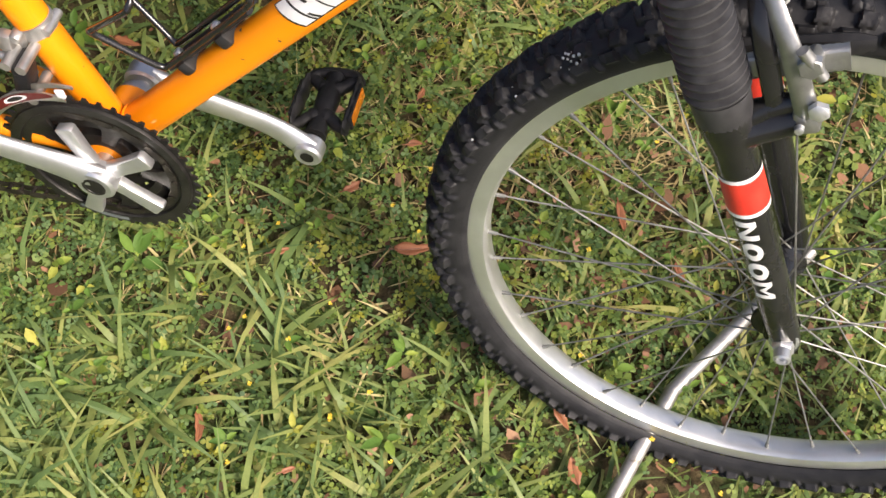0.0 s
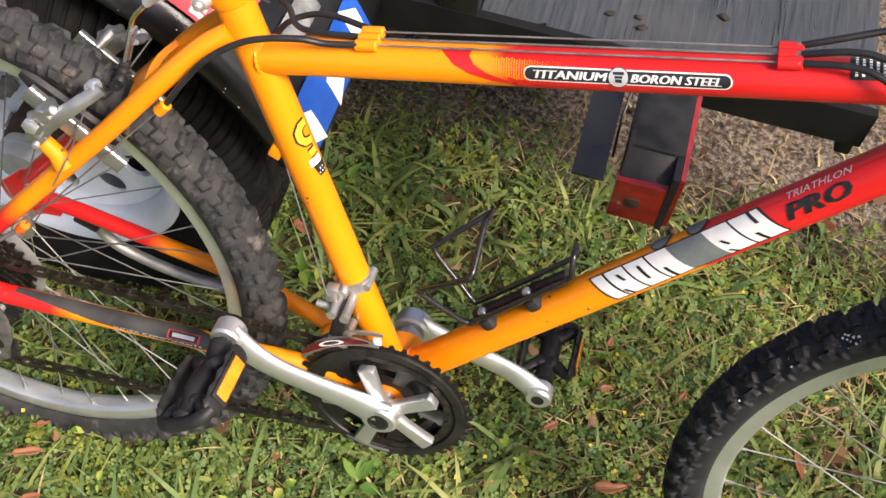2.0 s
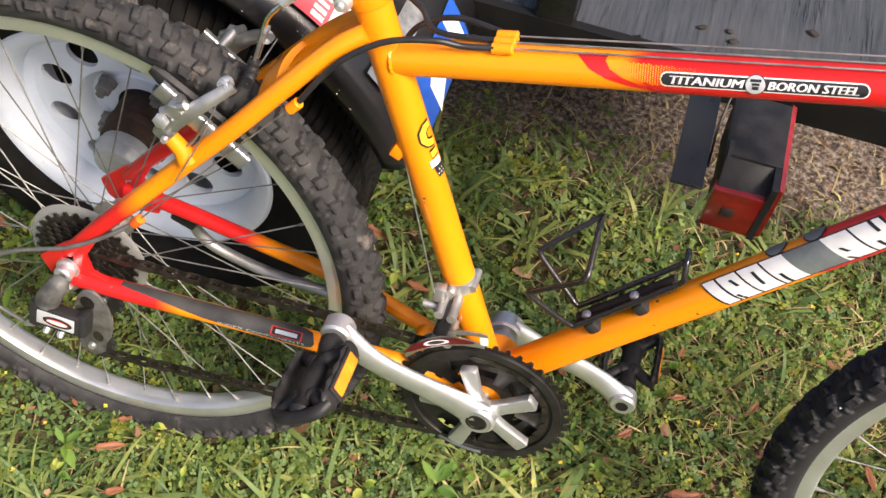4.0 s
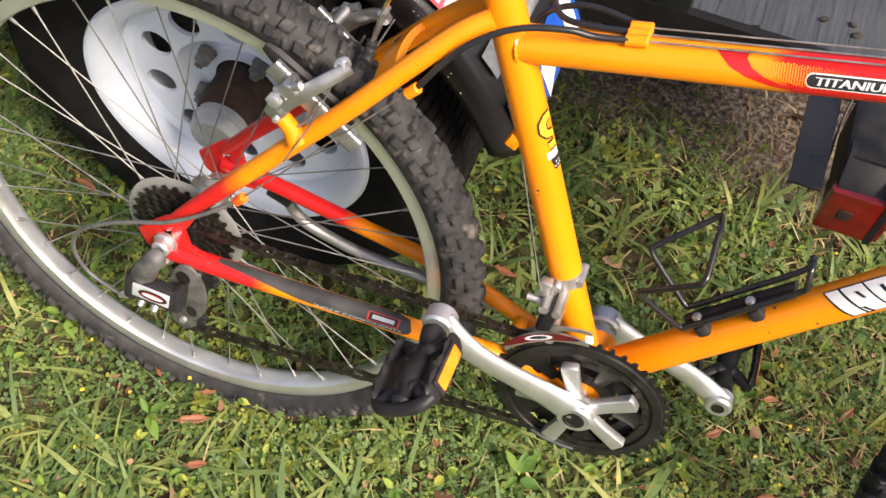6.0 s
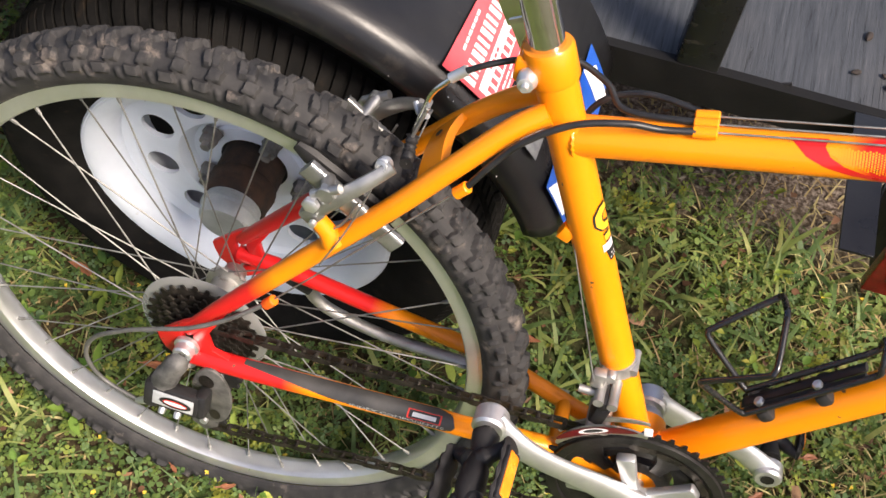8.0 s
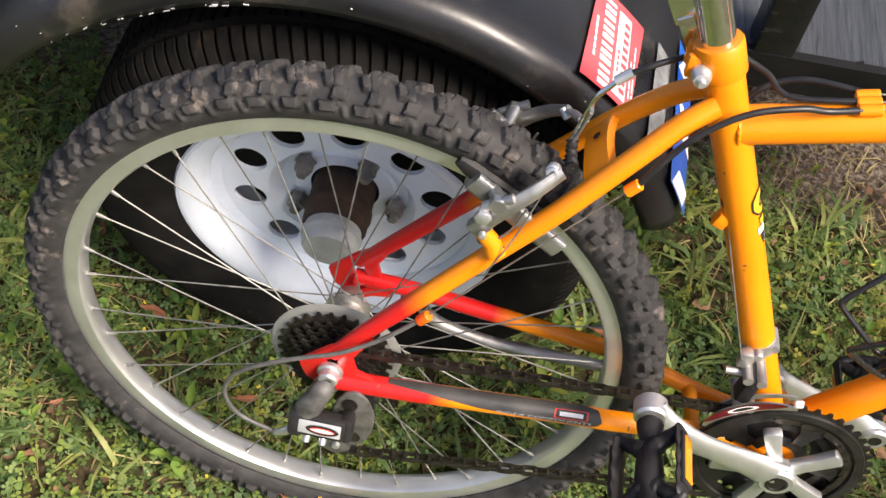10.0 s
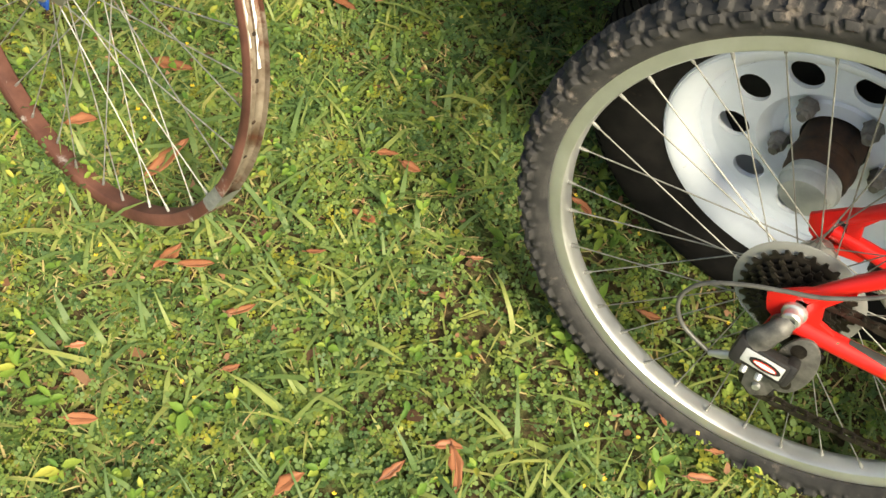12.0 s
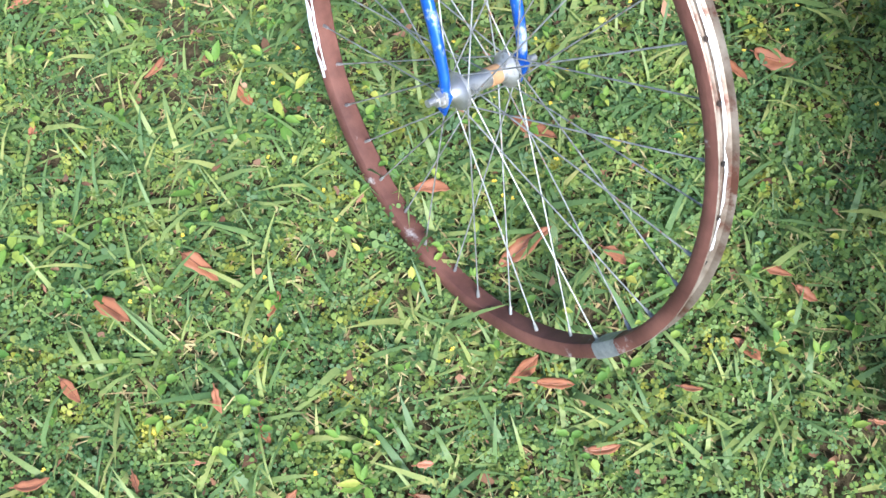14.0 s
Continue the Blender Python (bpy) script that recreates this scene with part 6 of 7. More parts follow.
def build_cables():
    def cable(name, pts, r, mat, label="", n=8):
        bm = B()
        tube(bm, smooth_path(pts, n), r, 10)
        return part(name, bm, mat, bike, label)
    H = CABLE
    top = lambda u, w=0.0, h=0.0185: tt(u) + V(-0.0045, w, h)
    # along the top tube: bare inner wires between the clips
    for w in (-0.0095, 0.0, 0.0095):
        cable("bare_cable", [top(0.396, w), top(0.55, w, 0.0187), top(0.699, w)], 0.0008, STEEL)
    for pts in ([top(0.697, -0.0095), V(0.739, -0.018, 0.808), V(0.775, -0.029, 0.802), V(0.81, -0.036, 0.7995), V(0.86, -0.04, 0.803), V(0.93, -0.045, 0.82)],
                [top(0.697, 0.0), V(0.742, -0.008, 0.8145), V(0.79, -0.024, 0.811), V(0.837, -0.034, 0.8095), V(0.88, -0.036, 0.814), V(0.94, -0.03, 0.835)],
                [top(0.697, 0.0095), V(0.7225, 0.011, 0.8085), V(0.76, 0.019, 0.823), V(0.80, 0.028, 0.835), V(0.86, 0.034, 0.85), V(0.94, 0.03, 0.88)]):
        cable("cable_housing", pts, 0.0026, H)
        bm = B()
        d = (pts[1] - pts[0]).normalized()
        tube(bm, [pts[0] - d * 0.001, pts[0] + d * 0.009], 0.0031, 12)
        part("ferrule", bm, STEEL, bike)
    # rear brake housing, over the seat cluster to the noodle
    cable("cable_housing", [top(0.399, 0.0), top(0.34, 0.004, 0.022), V(0.315, 0.021, 0.715), V(0.285, 0.028, 0.722), V(0.252, 0.012, 0.722), V(0.228, 0.002, 0.716), V(0.207, 0.0, 0.702)], 0.0026, H, "black brake cable housing")
    cable("noodle", [V(0.207, 0.0, 0.702), V(0.201, -0.001, 0.694), V(0.191, -0.002, 0.68), V(0.186, -0.002, 0.66), V(0.182, -0.003, 0.64)], 0.0024, CHROME, "bright bent brake noodle")
    cable("ferrule", [V(0.214, 0.001, 0.7075), V(0.203, 0.0, 0.697)], 0.0042, ALLOY, "", 2)
    bm = B()
    for s in (-1, 1):
        tube(bm, [V(0.19, s * 0.005 - 0.002, 0.668), V(0.18, s * 0.005 - 0.002, 0.632)], 0.0016, 6)
    tube(bm, [V(0.19, -0.007, 0.668), V(0.19, 0.003, 0.668)], 0.002, 6)
    tube(bm, smooth_path([V(0.1755, 0.043, 0.628), V(0.18, 0.03, 0.637), V(0.184, 0.012, 0.646), V(0.186, 0.003, 0.652)], 4), 0.0052, 10, flat=0.55, flat_dir=(0, 0.3, 0.95))
    part("noodle_cradle", bm, BRAKE_GREY, bike)
    bm = B()
    pts = smooth_path([V(0.181, -0.004, 0.635), V(0.182, -0.015, 0.628), V(0.184, -0.03, 0.628)], 8)
    tube(bm, pts, [0.0048 + 0.0009 * math.cos(k * 2.4) for k in range(len(pts))], 12)
    part("bellows", bm, BLACK, bike, "pleated rubber cable boot")
    cable("bare_cable", [V(0.1695, -0.046, 0.629), V(0.15, -0.058, 0.57), V(0.13, -0.066, 0.525)], 0.0008, STEEL)
    cable("bare_cable", [V(0.184, -0.03, 0.628), V(0.186, 0.034, 0.634)], 0.0008, STEEL)
    # gear housing down the seat stay
    cable("cable_housing", [top(0.399, -0.0095), V(0.362, -0.015, 0.7145), V(0.3385, -0.022, 0.717), V(0.302, -0.029, 0.709), V(0.271, -0.035, 0.687), V(0.2515, -0.04, 0.662), V(0.237, -0.045, 0.638)], 0.0027, H, "black gear cable housing")
    cable("bare_cable", [V(0.237, -0.045, 0.638), V(0.083, -0.062, 0.45)], 0.0008, STEEL, "", 1)
    cable("cable_housing", [V(0.083, -0.062, 0.45), V(0.05, -0.072, 0.424), V(0.015, -0.08, 0.404), V(-0.018, -0.084, 0.392), V(-0.05, -0.085, 0.376), V(-0.085, -0.085, 0.349), V(-0.097, -0.085, 0.315), V(-0.083, -0.085, 0.283), V(-0.046, -0.086, 0.266)], 0.0023, HOUSING_GREY, "looped grey derailleur cable housing")
    # front derailleur wire down the back of the seat tube
    cable("cable_housing", [top(0.399, 0.0095), V(0.345, 0.024, 0.712), V(0.312, 0.022, 0.692), V(0.305, 0.006, 0.66), V(0.312, -0.006, 0.612), V(0.319, -0.007, 0.594)], 0.0026, H)
    cable("bare_cable", [V(0.319, -0.007, 0.594), V(0.378, -0.032, 0.44)], 0.0007, STEEL, "", 1)
    for u, mat, nm in ((0.396, PAINT, "cable_clip"), (0.699, PAINT, "cable_clip")):
        bm = B()
        for w in (-0.0095, 0.0, 0.0095):
            mm = along(top(u - 0.009, w, 0.018), top(u + 0.009, w, 0.018), (0, 1, 0))
            tube(bm, [mm @ V(0, 0, 0), mm @ V(0, 0.001, 0), mm @ V(0, 0.017, 0), mm @ V(0, 0.018, 0)], [0.0038, 0.0048, 0.0048, 0.0038], 10)
        mm = along(top(u - 0.009, 0, 0.0135), top(u + 0.009, 0, 0.0135), (0, 1, 0))
        part(nm, bm, mat, bike)
    for p, d in ((V(0.233, -0.045, 0.632), V(0.62, 0, 0.785)), (V(0.085, -0.062, 0.452), V(0.62, 0, 0.785))):
        bm = B()
        mm = along(p - d * 0.007, p + d * 0.007, (0, 1, 0))
        tube(bm, [mm @ V(0, 0, 0), mm @ V(0, 0.001, 0), mm @ V(0, 0.013, 0), mm @ V(0, 0.014, 0)], [0.0042, 0.0052, 0.0052, 0.0042], 10)
        block(bm, (0.008, 0.012, 0.007), mm @ Matrix.Translation((0.0, 0.007, 0.0)) @ Matrix.Translation(V(0, 0, 0)), 0.001)
        part("cable_stop", bm, PAINT, bike)
    # front brake housing
    fu = fork_up
    c = FOOT[-1].lerp(FOOT[1], 0.5) + fu * 0.247 + fork_fwd * 0.03
    cable("cable_housing", [V(0.947, 0, 0.662), V(0.928, 0, 0.717), V(0.9085, 0, 0.7725), V(0.89, -0.005, 0.85), V(0.9, -0.02, 0.9)], 0.0028, H, "black front brake housing")
    cable("noodle", [V(0.944, 0, 0.671), V(0.95, 0, 0.655), V(0.956, 0.004, 0.645), V(0.96, 0.02, 0.645)], 0.0032, CHROME)
    bm = B()
    pts = smooth_path([V(0.96, -0.006, 0.648), V(0.956, -0.02, 0.662), V(0.951, -0.038, 0.678)], 8)
    tube(bm, pts, [0.0048 + 0.0009 * math.cos(k * 2.4) for k in range(len(pts))], 12)
    part("bellows", bm, BLACK, bike)


build_cables()


def build_bottle_cage():
    d = (dt(1) - dt(0)).normalized()
    n = V(-d.z, 0, d.x)  # away from the tube, up and back

    def K(s, side, h):
        return dt(0) + d * s + V(0, side, 0) + n * (0.0178 + h)
    r = 0.0029
    bm = B()
    loop = []
    for sg in (-1, 1):
        half = [K(0.274, 0, 0.03), K(0.272, sg * 0.008, 0.029), K(0.264, sg * 0.0137, 0.02), K(0.255, sg * 0.0137, 0.0145), K(0.2, sg * 0.0137, 0.0135), K(0.14, sg * 0.0137, 0.0135), K(0.133, sg * 0.0142, 0.016), K(0.132, sg * 0.018, 0.03), K(0.132, sg * 0.026, 0.07), K(0.134, sg * 0.029, 0.079), K(0.141, sg * 0.031, 0.0805), K(0.196, sg * 0.043, 0.078), K(0.205, sg * 0.043, 0.079), K(0.21, sg * 0.036, 0.082), K(0.222, sg * 0.006, 0.094), K(0.223, 0, 0.095)]
        tube(bm, smooth_path(half, 5), r, 10)
    cage = part("bottle_cage", bm, BLACK_GLOSS, bike, "black wire bottle cage on the down tube")
    bm = B()
    for side in (-0.006, 0.006):
        tube(bm, [K(0.13, side, 0.008), K(0.245, side, 0.008)], 0.0052, 10, flat=0.55, flat_dir=tuple(n))
    part("backbone", bm, BLACK, cage)
    for s in (0.1475, 0.2037):
        bm = B()
        block(bm, (0.03, 0.014, 0.014), along(K(s - 0.007, 0, 0.002), K(s + 0.01, 0, 0.002), tuple(n)) @ Matrix.Translation((0, 0.007, 0)), 0.004)
        part("mount", bm, BLACK, cage)
        bm = B()
        lathe(bm, [(0, 0), (0.0045, 0), (0.0045, 0.003), (0.003, 0.0045), (0, 0.0045)], 14, along(K(s, -0.004, 0.012), K(s, -0.004, 0.03)))
        part("bolt", bm, ALLOY, cage)
    return cage


build_bottle_cage()


def build_kickstand():
    bm = B()
    tube(bm, smooth_path([(0.072, 0.08, 0.312), (0.078, 0.084, 0.294), (0.1, 0.087, 0.275), (0.16, 0.086, 0.262), (0.25, 0.085, 0.259), (0.33, 0.084, 0.257), (0.37, 0.082, 0.258)], 6), 0.0068, 14)
    ks = part("kickstand", bm, ALLOY_DULL, bike, "folded alloy kickstand")
    bm = B()
    block(bm, (0.03, 0.016, 0.02), pose(0.066, 0.074, 0.328, 0, 20, 0), 0.003)
    part("kickstand_bracket", bm, BLACK, ks)


build_kickstand()


# ---- bike: printed decoration ----
def wrap(name, c0, c1, radius, shapes, mat, parent=bike, lift=0.0004, label=""):
    """Flat shapes, each a list of (along, round) in metres and degrees, laid on a tube from c0 towards c1; 0 degrees faces the near side, 90 up."""
    d = (c1 - c0).normalized()
    side = V(0, -1, 0)
    up = d.cross(side).normalized()
    if up.z < 0:
        up = -up
    bm = B()
    for sh in shapes:
        # split into short strips so that the shape follows the tube
        vs = [bm.verts.new(V(s, a, 0)) for s, a in sh]
        bm.faces.new(vs)
    bmesh.ops.triangulate(bm, faces=bm.faces[:])
    for a in range(-170, 171, 12):
        bmesh.ops.bisect_plane(bm, geom=bm.verts[:] + bm.edges[:] + bm.faces[:], plane_co=(0, a, 0), plane_no=(0, 1, 0))
    for v in bm.verts:
        s, a = v.co.x, radians(v.co.y)
        v.co = c0 + d * s + (side * math.cos(a) + up * math.sin(a)) * (radius + lift)
    return part(name, bm, mat, parent, label)


def rect(s0, s1, a0, a1, skew=0.0):
    return [(s0 - skew, a0), (s1 - skew, a0), (s1 + skew, a1), (s0 + skew, a1)]


def pill(s0, s1, a0, a1, deg_len):
    """A bar with rounded ends; deg_len: metres to a degree."""
    ra, mid = (a1 - a0) / 2, (a0 + a1) / 2
    rs = ra * deg_len
    out = []
    for k in range(13):
        t = radians(90 + 180 * k / 12)
        out.append((s0 + rs + rs * math.cos(t), mid + ra * math.sin(t)))
    for k in range(13):
        t = radians(-90 + 180 * k / 12)
        out.append((s1 - rs + rs * math.cos(t), mid + ra * math.sin(t)))
    return out


def disc(s, a, rs, deg_len, n=24):
    return [(s + rs * math.cos(k * math.tau / n), a + rs / deg_len * math.sin(k * math.tau / n)) for k in range(n)]


def stroke(pts, w, deg_len):
    """A broad line along (along, round) points, as a row of quads with round joints."""
    out = []
    for (s0, a0), (s1, a1) in zip(pts, pts[1:]):
        ds, da = s1 - s0, (a1 - a0) * deg_len
        n = math.hypot(ds, da)
        ns, na = -da / n * w, ds / n * w / deg_len
        out.append([(s0 - ns, a0 - na), (s1 - ns, a1 - na), (s1 + ns, a1 + na), (s0 + ns, a0 + na)])
    return out + [disc(s, a, w, deg_len, 12) for s, a in pts[1:-1]]


def lettering(text, s0, s1, a0, a1, shear=0.25):
    """The words as flat shapes scaled into a box on the tube."""
    cu = bpy.data.curves.new("words", "FONT")
    cu.body, cu.resolution_u = text, 2
    ob = bpy.data.objects.new("words", cu)
    scene.collection.objects.link(ob)
    bpy.context.view_layer.update()
    me = bpy.data.meshes.new_from_object(ob.evaluated_get(bpy.context.evaluated_depsgraph_get()))
    co = np.array([v.co[:] for v in me.vertices])
    lo, hi = co.min(0), co.max(0)
    shapes = []
    for p in me.polygons:
        sh = []
        for i in p.vertices:
            x, y = (co[i, 0] - lo[0]) / (hi[0] - lo[0]), (co[i, 1] - lo[1]) / (hi[1] - lo[1])
            sh.append((s0 + (s1 - s0) * x + shear * (y - 0.5) * 0.006, a0 + (a1 - a0) * y))
        shapes.append(sh)
    bpy.data.objects.remove(ob)
    bpy.data.meshes.remove(me)
    bpy.data.curves.remove(cu)
    return shapes


def bold(shapes, by):
    """The same shapes laid twice, shifted along the tube, for a heavier stroke."""
    return [[(x + d, y) for x, y in sh] for d in (-by, 0.0, by) for sh in shapes]


FLAME_RED = worn("flame_red", (0.56, 0.012, 0.012), (0.66, 0.018, 0.016), 0.3, 0.0, 20, 200, 0.02, coat=0.5)
FLAME_ORANGE = worn("flame_orange", (0.86, 0.27, 0.008), (0.93, 0.33, 0.012), 0.3, 0.0, 20, 200, 0.02, coat=0.5)


def build_prints():
    c0, c1 = tt(0.374), tt(0.83)
    r = 0.0161
    dl = r * math.pi / 180
    L0, L1, mid = 0.1475, 0.2965, 15.0
    wrap("print_bar", c0, c1, r, [pill(L0 - 0.0012, L1 + 0.0012, mid - 21, mid + 21, dl)], PRINT_WHITE, lift=0.0003, label="white outlined caption bar")
    wrap("print_bar", c0, c1, r, [pill(L0, L1, mid - 17, mid + 17, dl)], PRINT_BLACK, lift=0.0006)
    wrap("caption", c0, c1, r, bold(lettering("TITANIUM", L0 + 0.006, L0 + 0.0605, mid - 11, mid + 11), 0.00045), PRINT_WHITE, lift=0.0009, label="TITANIUM")
    wrap("caption", c0, c1, r, bold(lettering("BORON STEEL", L0 + 0.0795, L1 - 0.006, mid - 11, mid + 11), 0.00045), PRINT_WHITE, lift=0.0009, label="BORON STEEL")
    wrap("badge", c0, c1, r, [disc(L0 + 0.0695, mid, 0.0078, dl)], PRINT_BLACK, lift=0.001)
    wrap("badge", c0, c1, r, [disc(L0 + 0.0695, mid, 0.0071, dl)], PRINT_SILVER, lift=0.0013, label="silver round badge")
    wrap("badge", c0, c1, r, [rect(L0 + 0.0655, L0 + 0.0735, mid + 8, mid + 15), rect(L0 + 0.0668, L0 + 0.0725, mid - 1, mid + 5), rect(L0 + 0.0673, L0 + 0.072, mid - 12, mid - 3)], PRINT_BLACK, lift=0.0016)
    # dark notice on the top of the tube, its rows too small to read
    wrap("notice", c0, c1, r, [rect(0.375, 0.41, 36, 112)], PRINT_BLACK, lift=0.0005, label="dark notice with rows of tiny white print")
    rows = []
    for k, (i, j) in enumerate(((44, 100), (44, 92), (46, 103), (44, 84), (44, 98), (48, 104), (44, 90))):
        s = 0.379 + k * 0.0045
        for q in range(i, j, 9):
            rows.append(rect(s - 0.001, s + 0.001, q, q + 6.5))
    wrap("caption", c0, c1, r, rows, PRINT_WHITE, lift=0.0009)
    # flame: a red crescent on the orange and a screened orange tongue in the red
    cres = [(0.08, 78), (0.084, 60), (0.092, 30), (0.105, 5), (0.125, -18), (0.15, -32), (0.15, -22), (0.132, -8), (0.118, 10), (0.108, 32), (0.104, 55), (0.106, 80)]
    wrap("print_flame", c0, c1, r, [cres], FLAME_RED, lift=0.00025)
    dots = []
    for i in range(44):
        for j in range(11):
            s, a = 0.106 + i * 0.00195, -10 + j * 6.2 + (3.1 if i % 2 else 0)
            lo_a = 60 * math.exp(-i / 9) - 12
            if a < lo_a or a > 58 - i * 0.35:
                continue
            rad = 0.00125 * (1 - i / 44)
            dots.append(disc(s, a, rad, dl, 6))
    tagged(wrap("print_dots", c0, c1, r, dots, FLAME_ORANGE, lift=0.0003), kind="stuff")
    # down tube: seven slanted plain blocks on a black ground, two grey dots, thin bars and three dark blocks
    c0, c1 = dt(0), dt(1)
    r = 0.018
    s0, s1, a0, a1 = 0.276, 0.441, -16, 70
    wrap("print_ground", c0, c1, r, [rect(s0 - 0.002, s1 + 0.002, a0 - 5, a1 + 5, -0.008)], PRINT_BLACK, lift=0.0003, label="black edged print")
    spans = ((0.0, 0.07, 0), (0.085, 0.2, 0), (0.212, 0.335, 0), (0.347, 0.475, 0), (0.475, 0.69, 1), (0.69, 0.83, 0), (0.842, 1.0, 0))
    for f0, f1, grey in spans:
        wrap("print_block", c0, c1, r, [rect(s0 + (s1 - s0) * f0, s0 + (s1 - s0) * f1, a0, a1, -0.008)], PRINT_GREY if grey else PRINT_WHITE, lift=0.0006)
    for f, b0, b1 in ((0.135, 30, 52), (0.27, 10, 52), (0.41, -16, 22), (0.745, 14, 30), (0.76, -16, 0), (0.92, 35, 70), (0.93, -16, 14), (0.14, -16, 8)):
        s = s0 + (s1 - s0) * f
        wrap("print_gap", c0, c1, r, [rect(s - 0.0016, s + 0.0016, b0, b1, -0.003)], PRINT_BLACK, lift=0.0009)
    for s in (0.342, 0.378):
        wrap("print_dot", c0, c1, r, [disc(s, 104, 0.0105, r * math.pi / 180)], PRINT_BLACK, lift=0.0008)
        wrap("print_dot", c0, c1, r, [disc(s, 104, 0.0095, r * math.pi / 180)], PRINT_GREY, lift=0.0012)
    wrap("caption", c0, c1, r, lettering("TRIATHLON", 0.459, 0.513, 60, 79, 0.3), PRINT_SILVER, label="TRIATHLON")
    wrap("caption", c0, c1, r, bold(lettering("PRO", 0.457, 0.508, 8, 50, 0.8), 0.0016), PRINT_BLACK, label="PRO")
    # seat tube mark: a yellow hooked shape outlined in black over a dotted dark tab
    c0, c1 = st(0.55), st(0.70)
    r = 0.0165
    def turn(shape, by=60):
        return [(s, a + by) for s, a in shape]
    marks = [[(0.067, 28), (0.0665, 6), (0.0615, -9), (0.0545, -10), (0.05, 2), (0.0485, 26)], [(0.0375, -2), (0.0385, 26)]]
    for w, mat, lift in ((0.0049, PRINT_BLACK, 0.0004), (0.0031, PRINT_YELLOW, 0.0007)):
        wrap("print_mark", c0, c1, r, [turn(q) for mark in marks for q in stroke(mark, w, r * math.pi / 180)], mat, lift=lift, label="black and yellow mark")
    wrap("print_mark", c0, c1, r, [turn(rect(0.0245, 0.032, -14, 32))], PRINT_WHITE)
    wrap("print_mark", c0, c1, r, [turn([(0.012, 4), (0.0245, -6), (0.0245, 44), (0.012, 38)])], PRINT_BLACK)
    wrap("print_mark", c0, c1, r, [turn(disc(0.0155 + 0.004 * (k % 2), 6 + 6 * k, 0.0008, r * math.pi / 180, 8)) for k in range(5)], PRINT_WHITE, lift=0.0008)
    # chain stay: black guard film with a red framed label and a row of tiny print
    c0, c1 = V(0.06, -0.062, 0.341), V(0.27, -0.05, 0.3405)
    r = 0.0106
    wrap("stay_guard", c0, c1, r, [[(0.0, 75), (0.04, 50), (0.09, 14), (0.13, 0), (0.2, -6), (0.207, 6), (0.21, 30), (0.205, 90), (0.19, 120), (0.0, 110)]], GUARD_FILM, lift=0.0005, label="black chain stay guard film")
    wrap("stay_label", c0, c1, r, [rect(0.163, 0.196, 24, 72)], PRINT_RED, lift=0.0008)
    wrap("stay_label", c0, c1, r, [rect(0.1645, 0.1945, 28, 68)], PRINT_BLACK, lift=0.0011)
    wrap("stay_label", c0, c1, r, [rect(0.168, 0.191, 38, 58)], PRINT_SILVER, lift=0.0014)
    wrap("caption", c0, c1, r, lettering("INDEX COMPONENTS", 0.108, 0.2, 5, 19, 0.0), PRINT_SILVER, lift=0.0009, label="INDEX COMPONENTS")


build_prints()


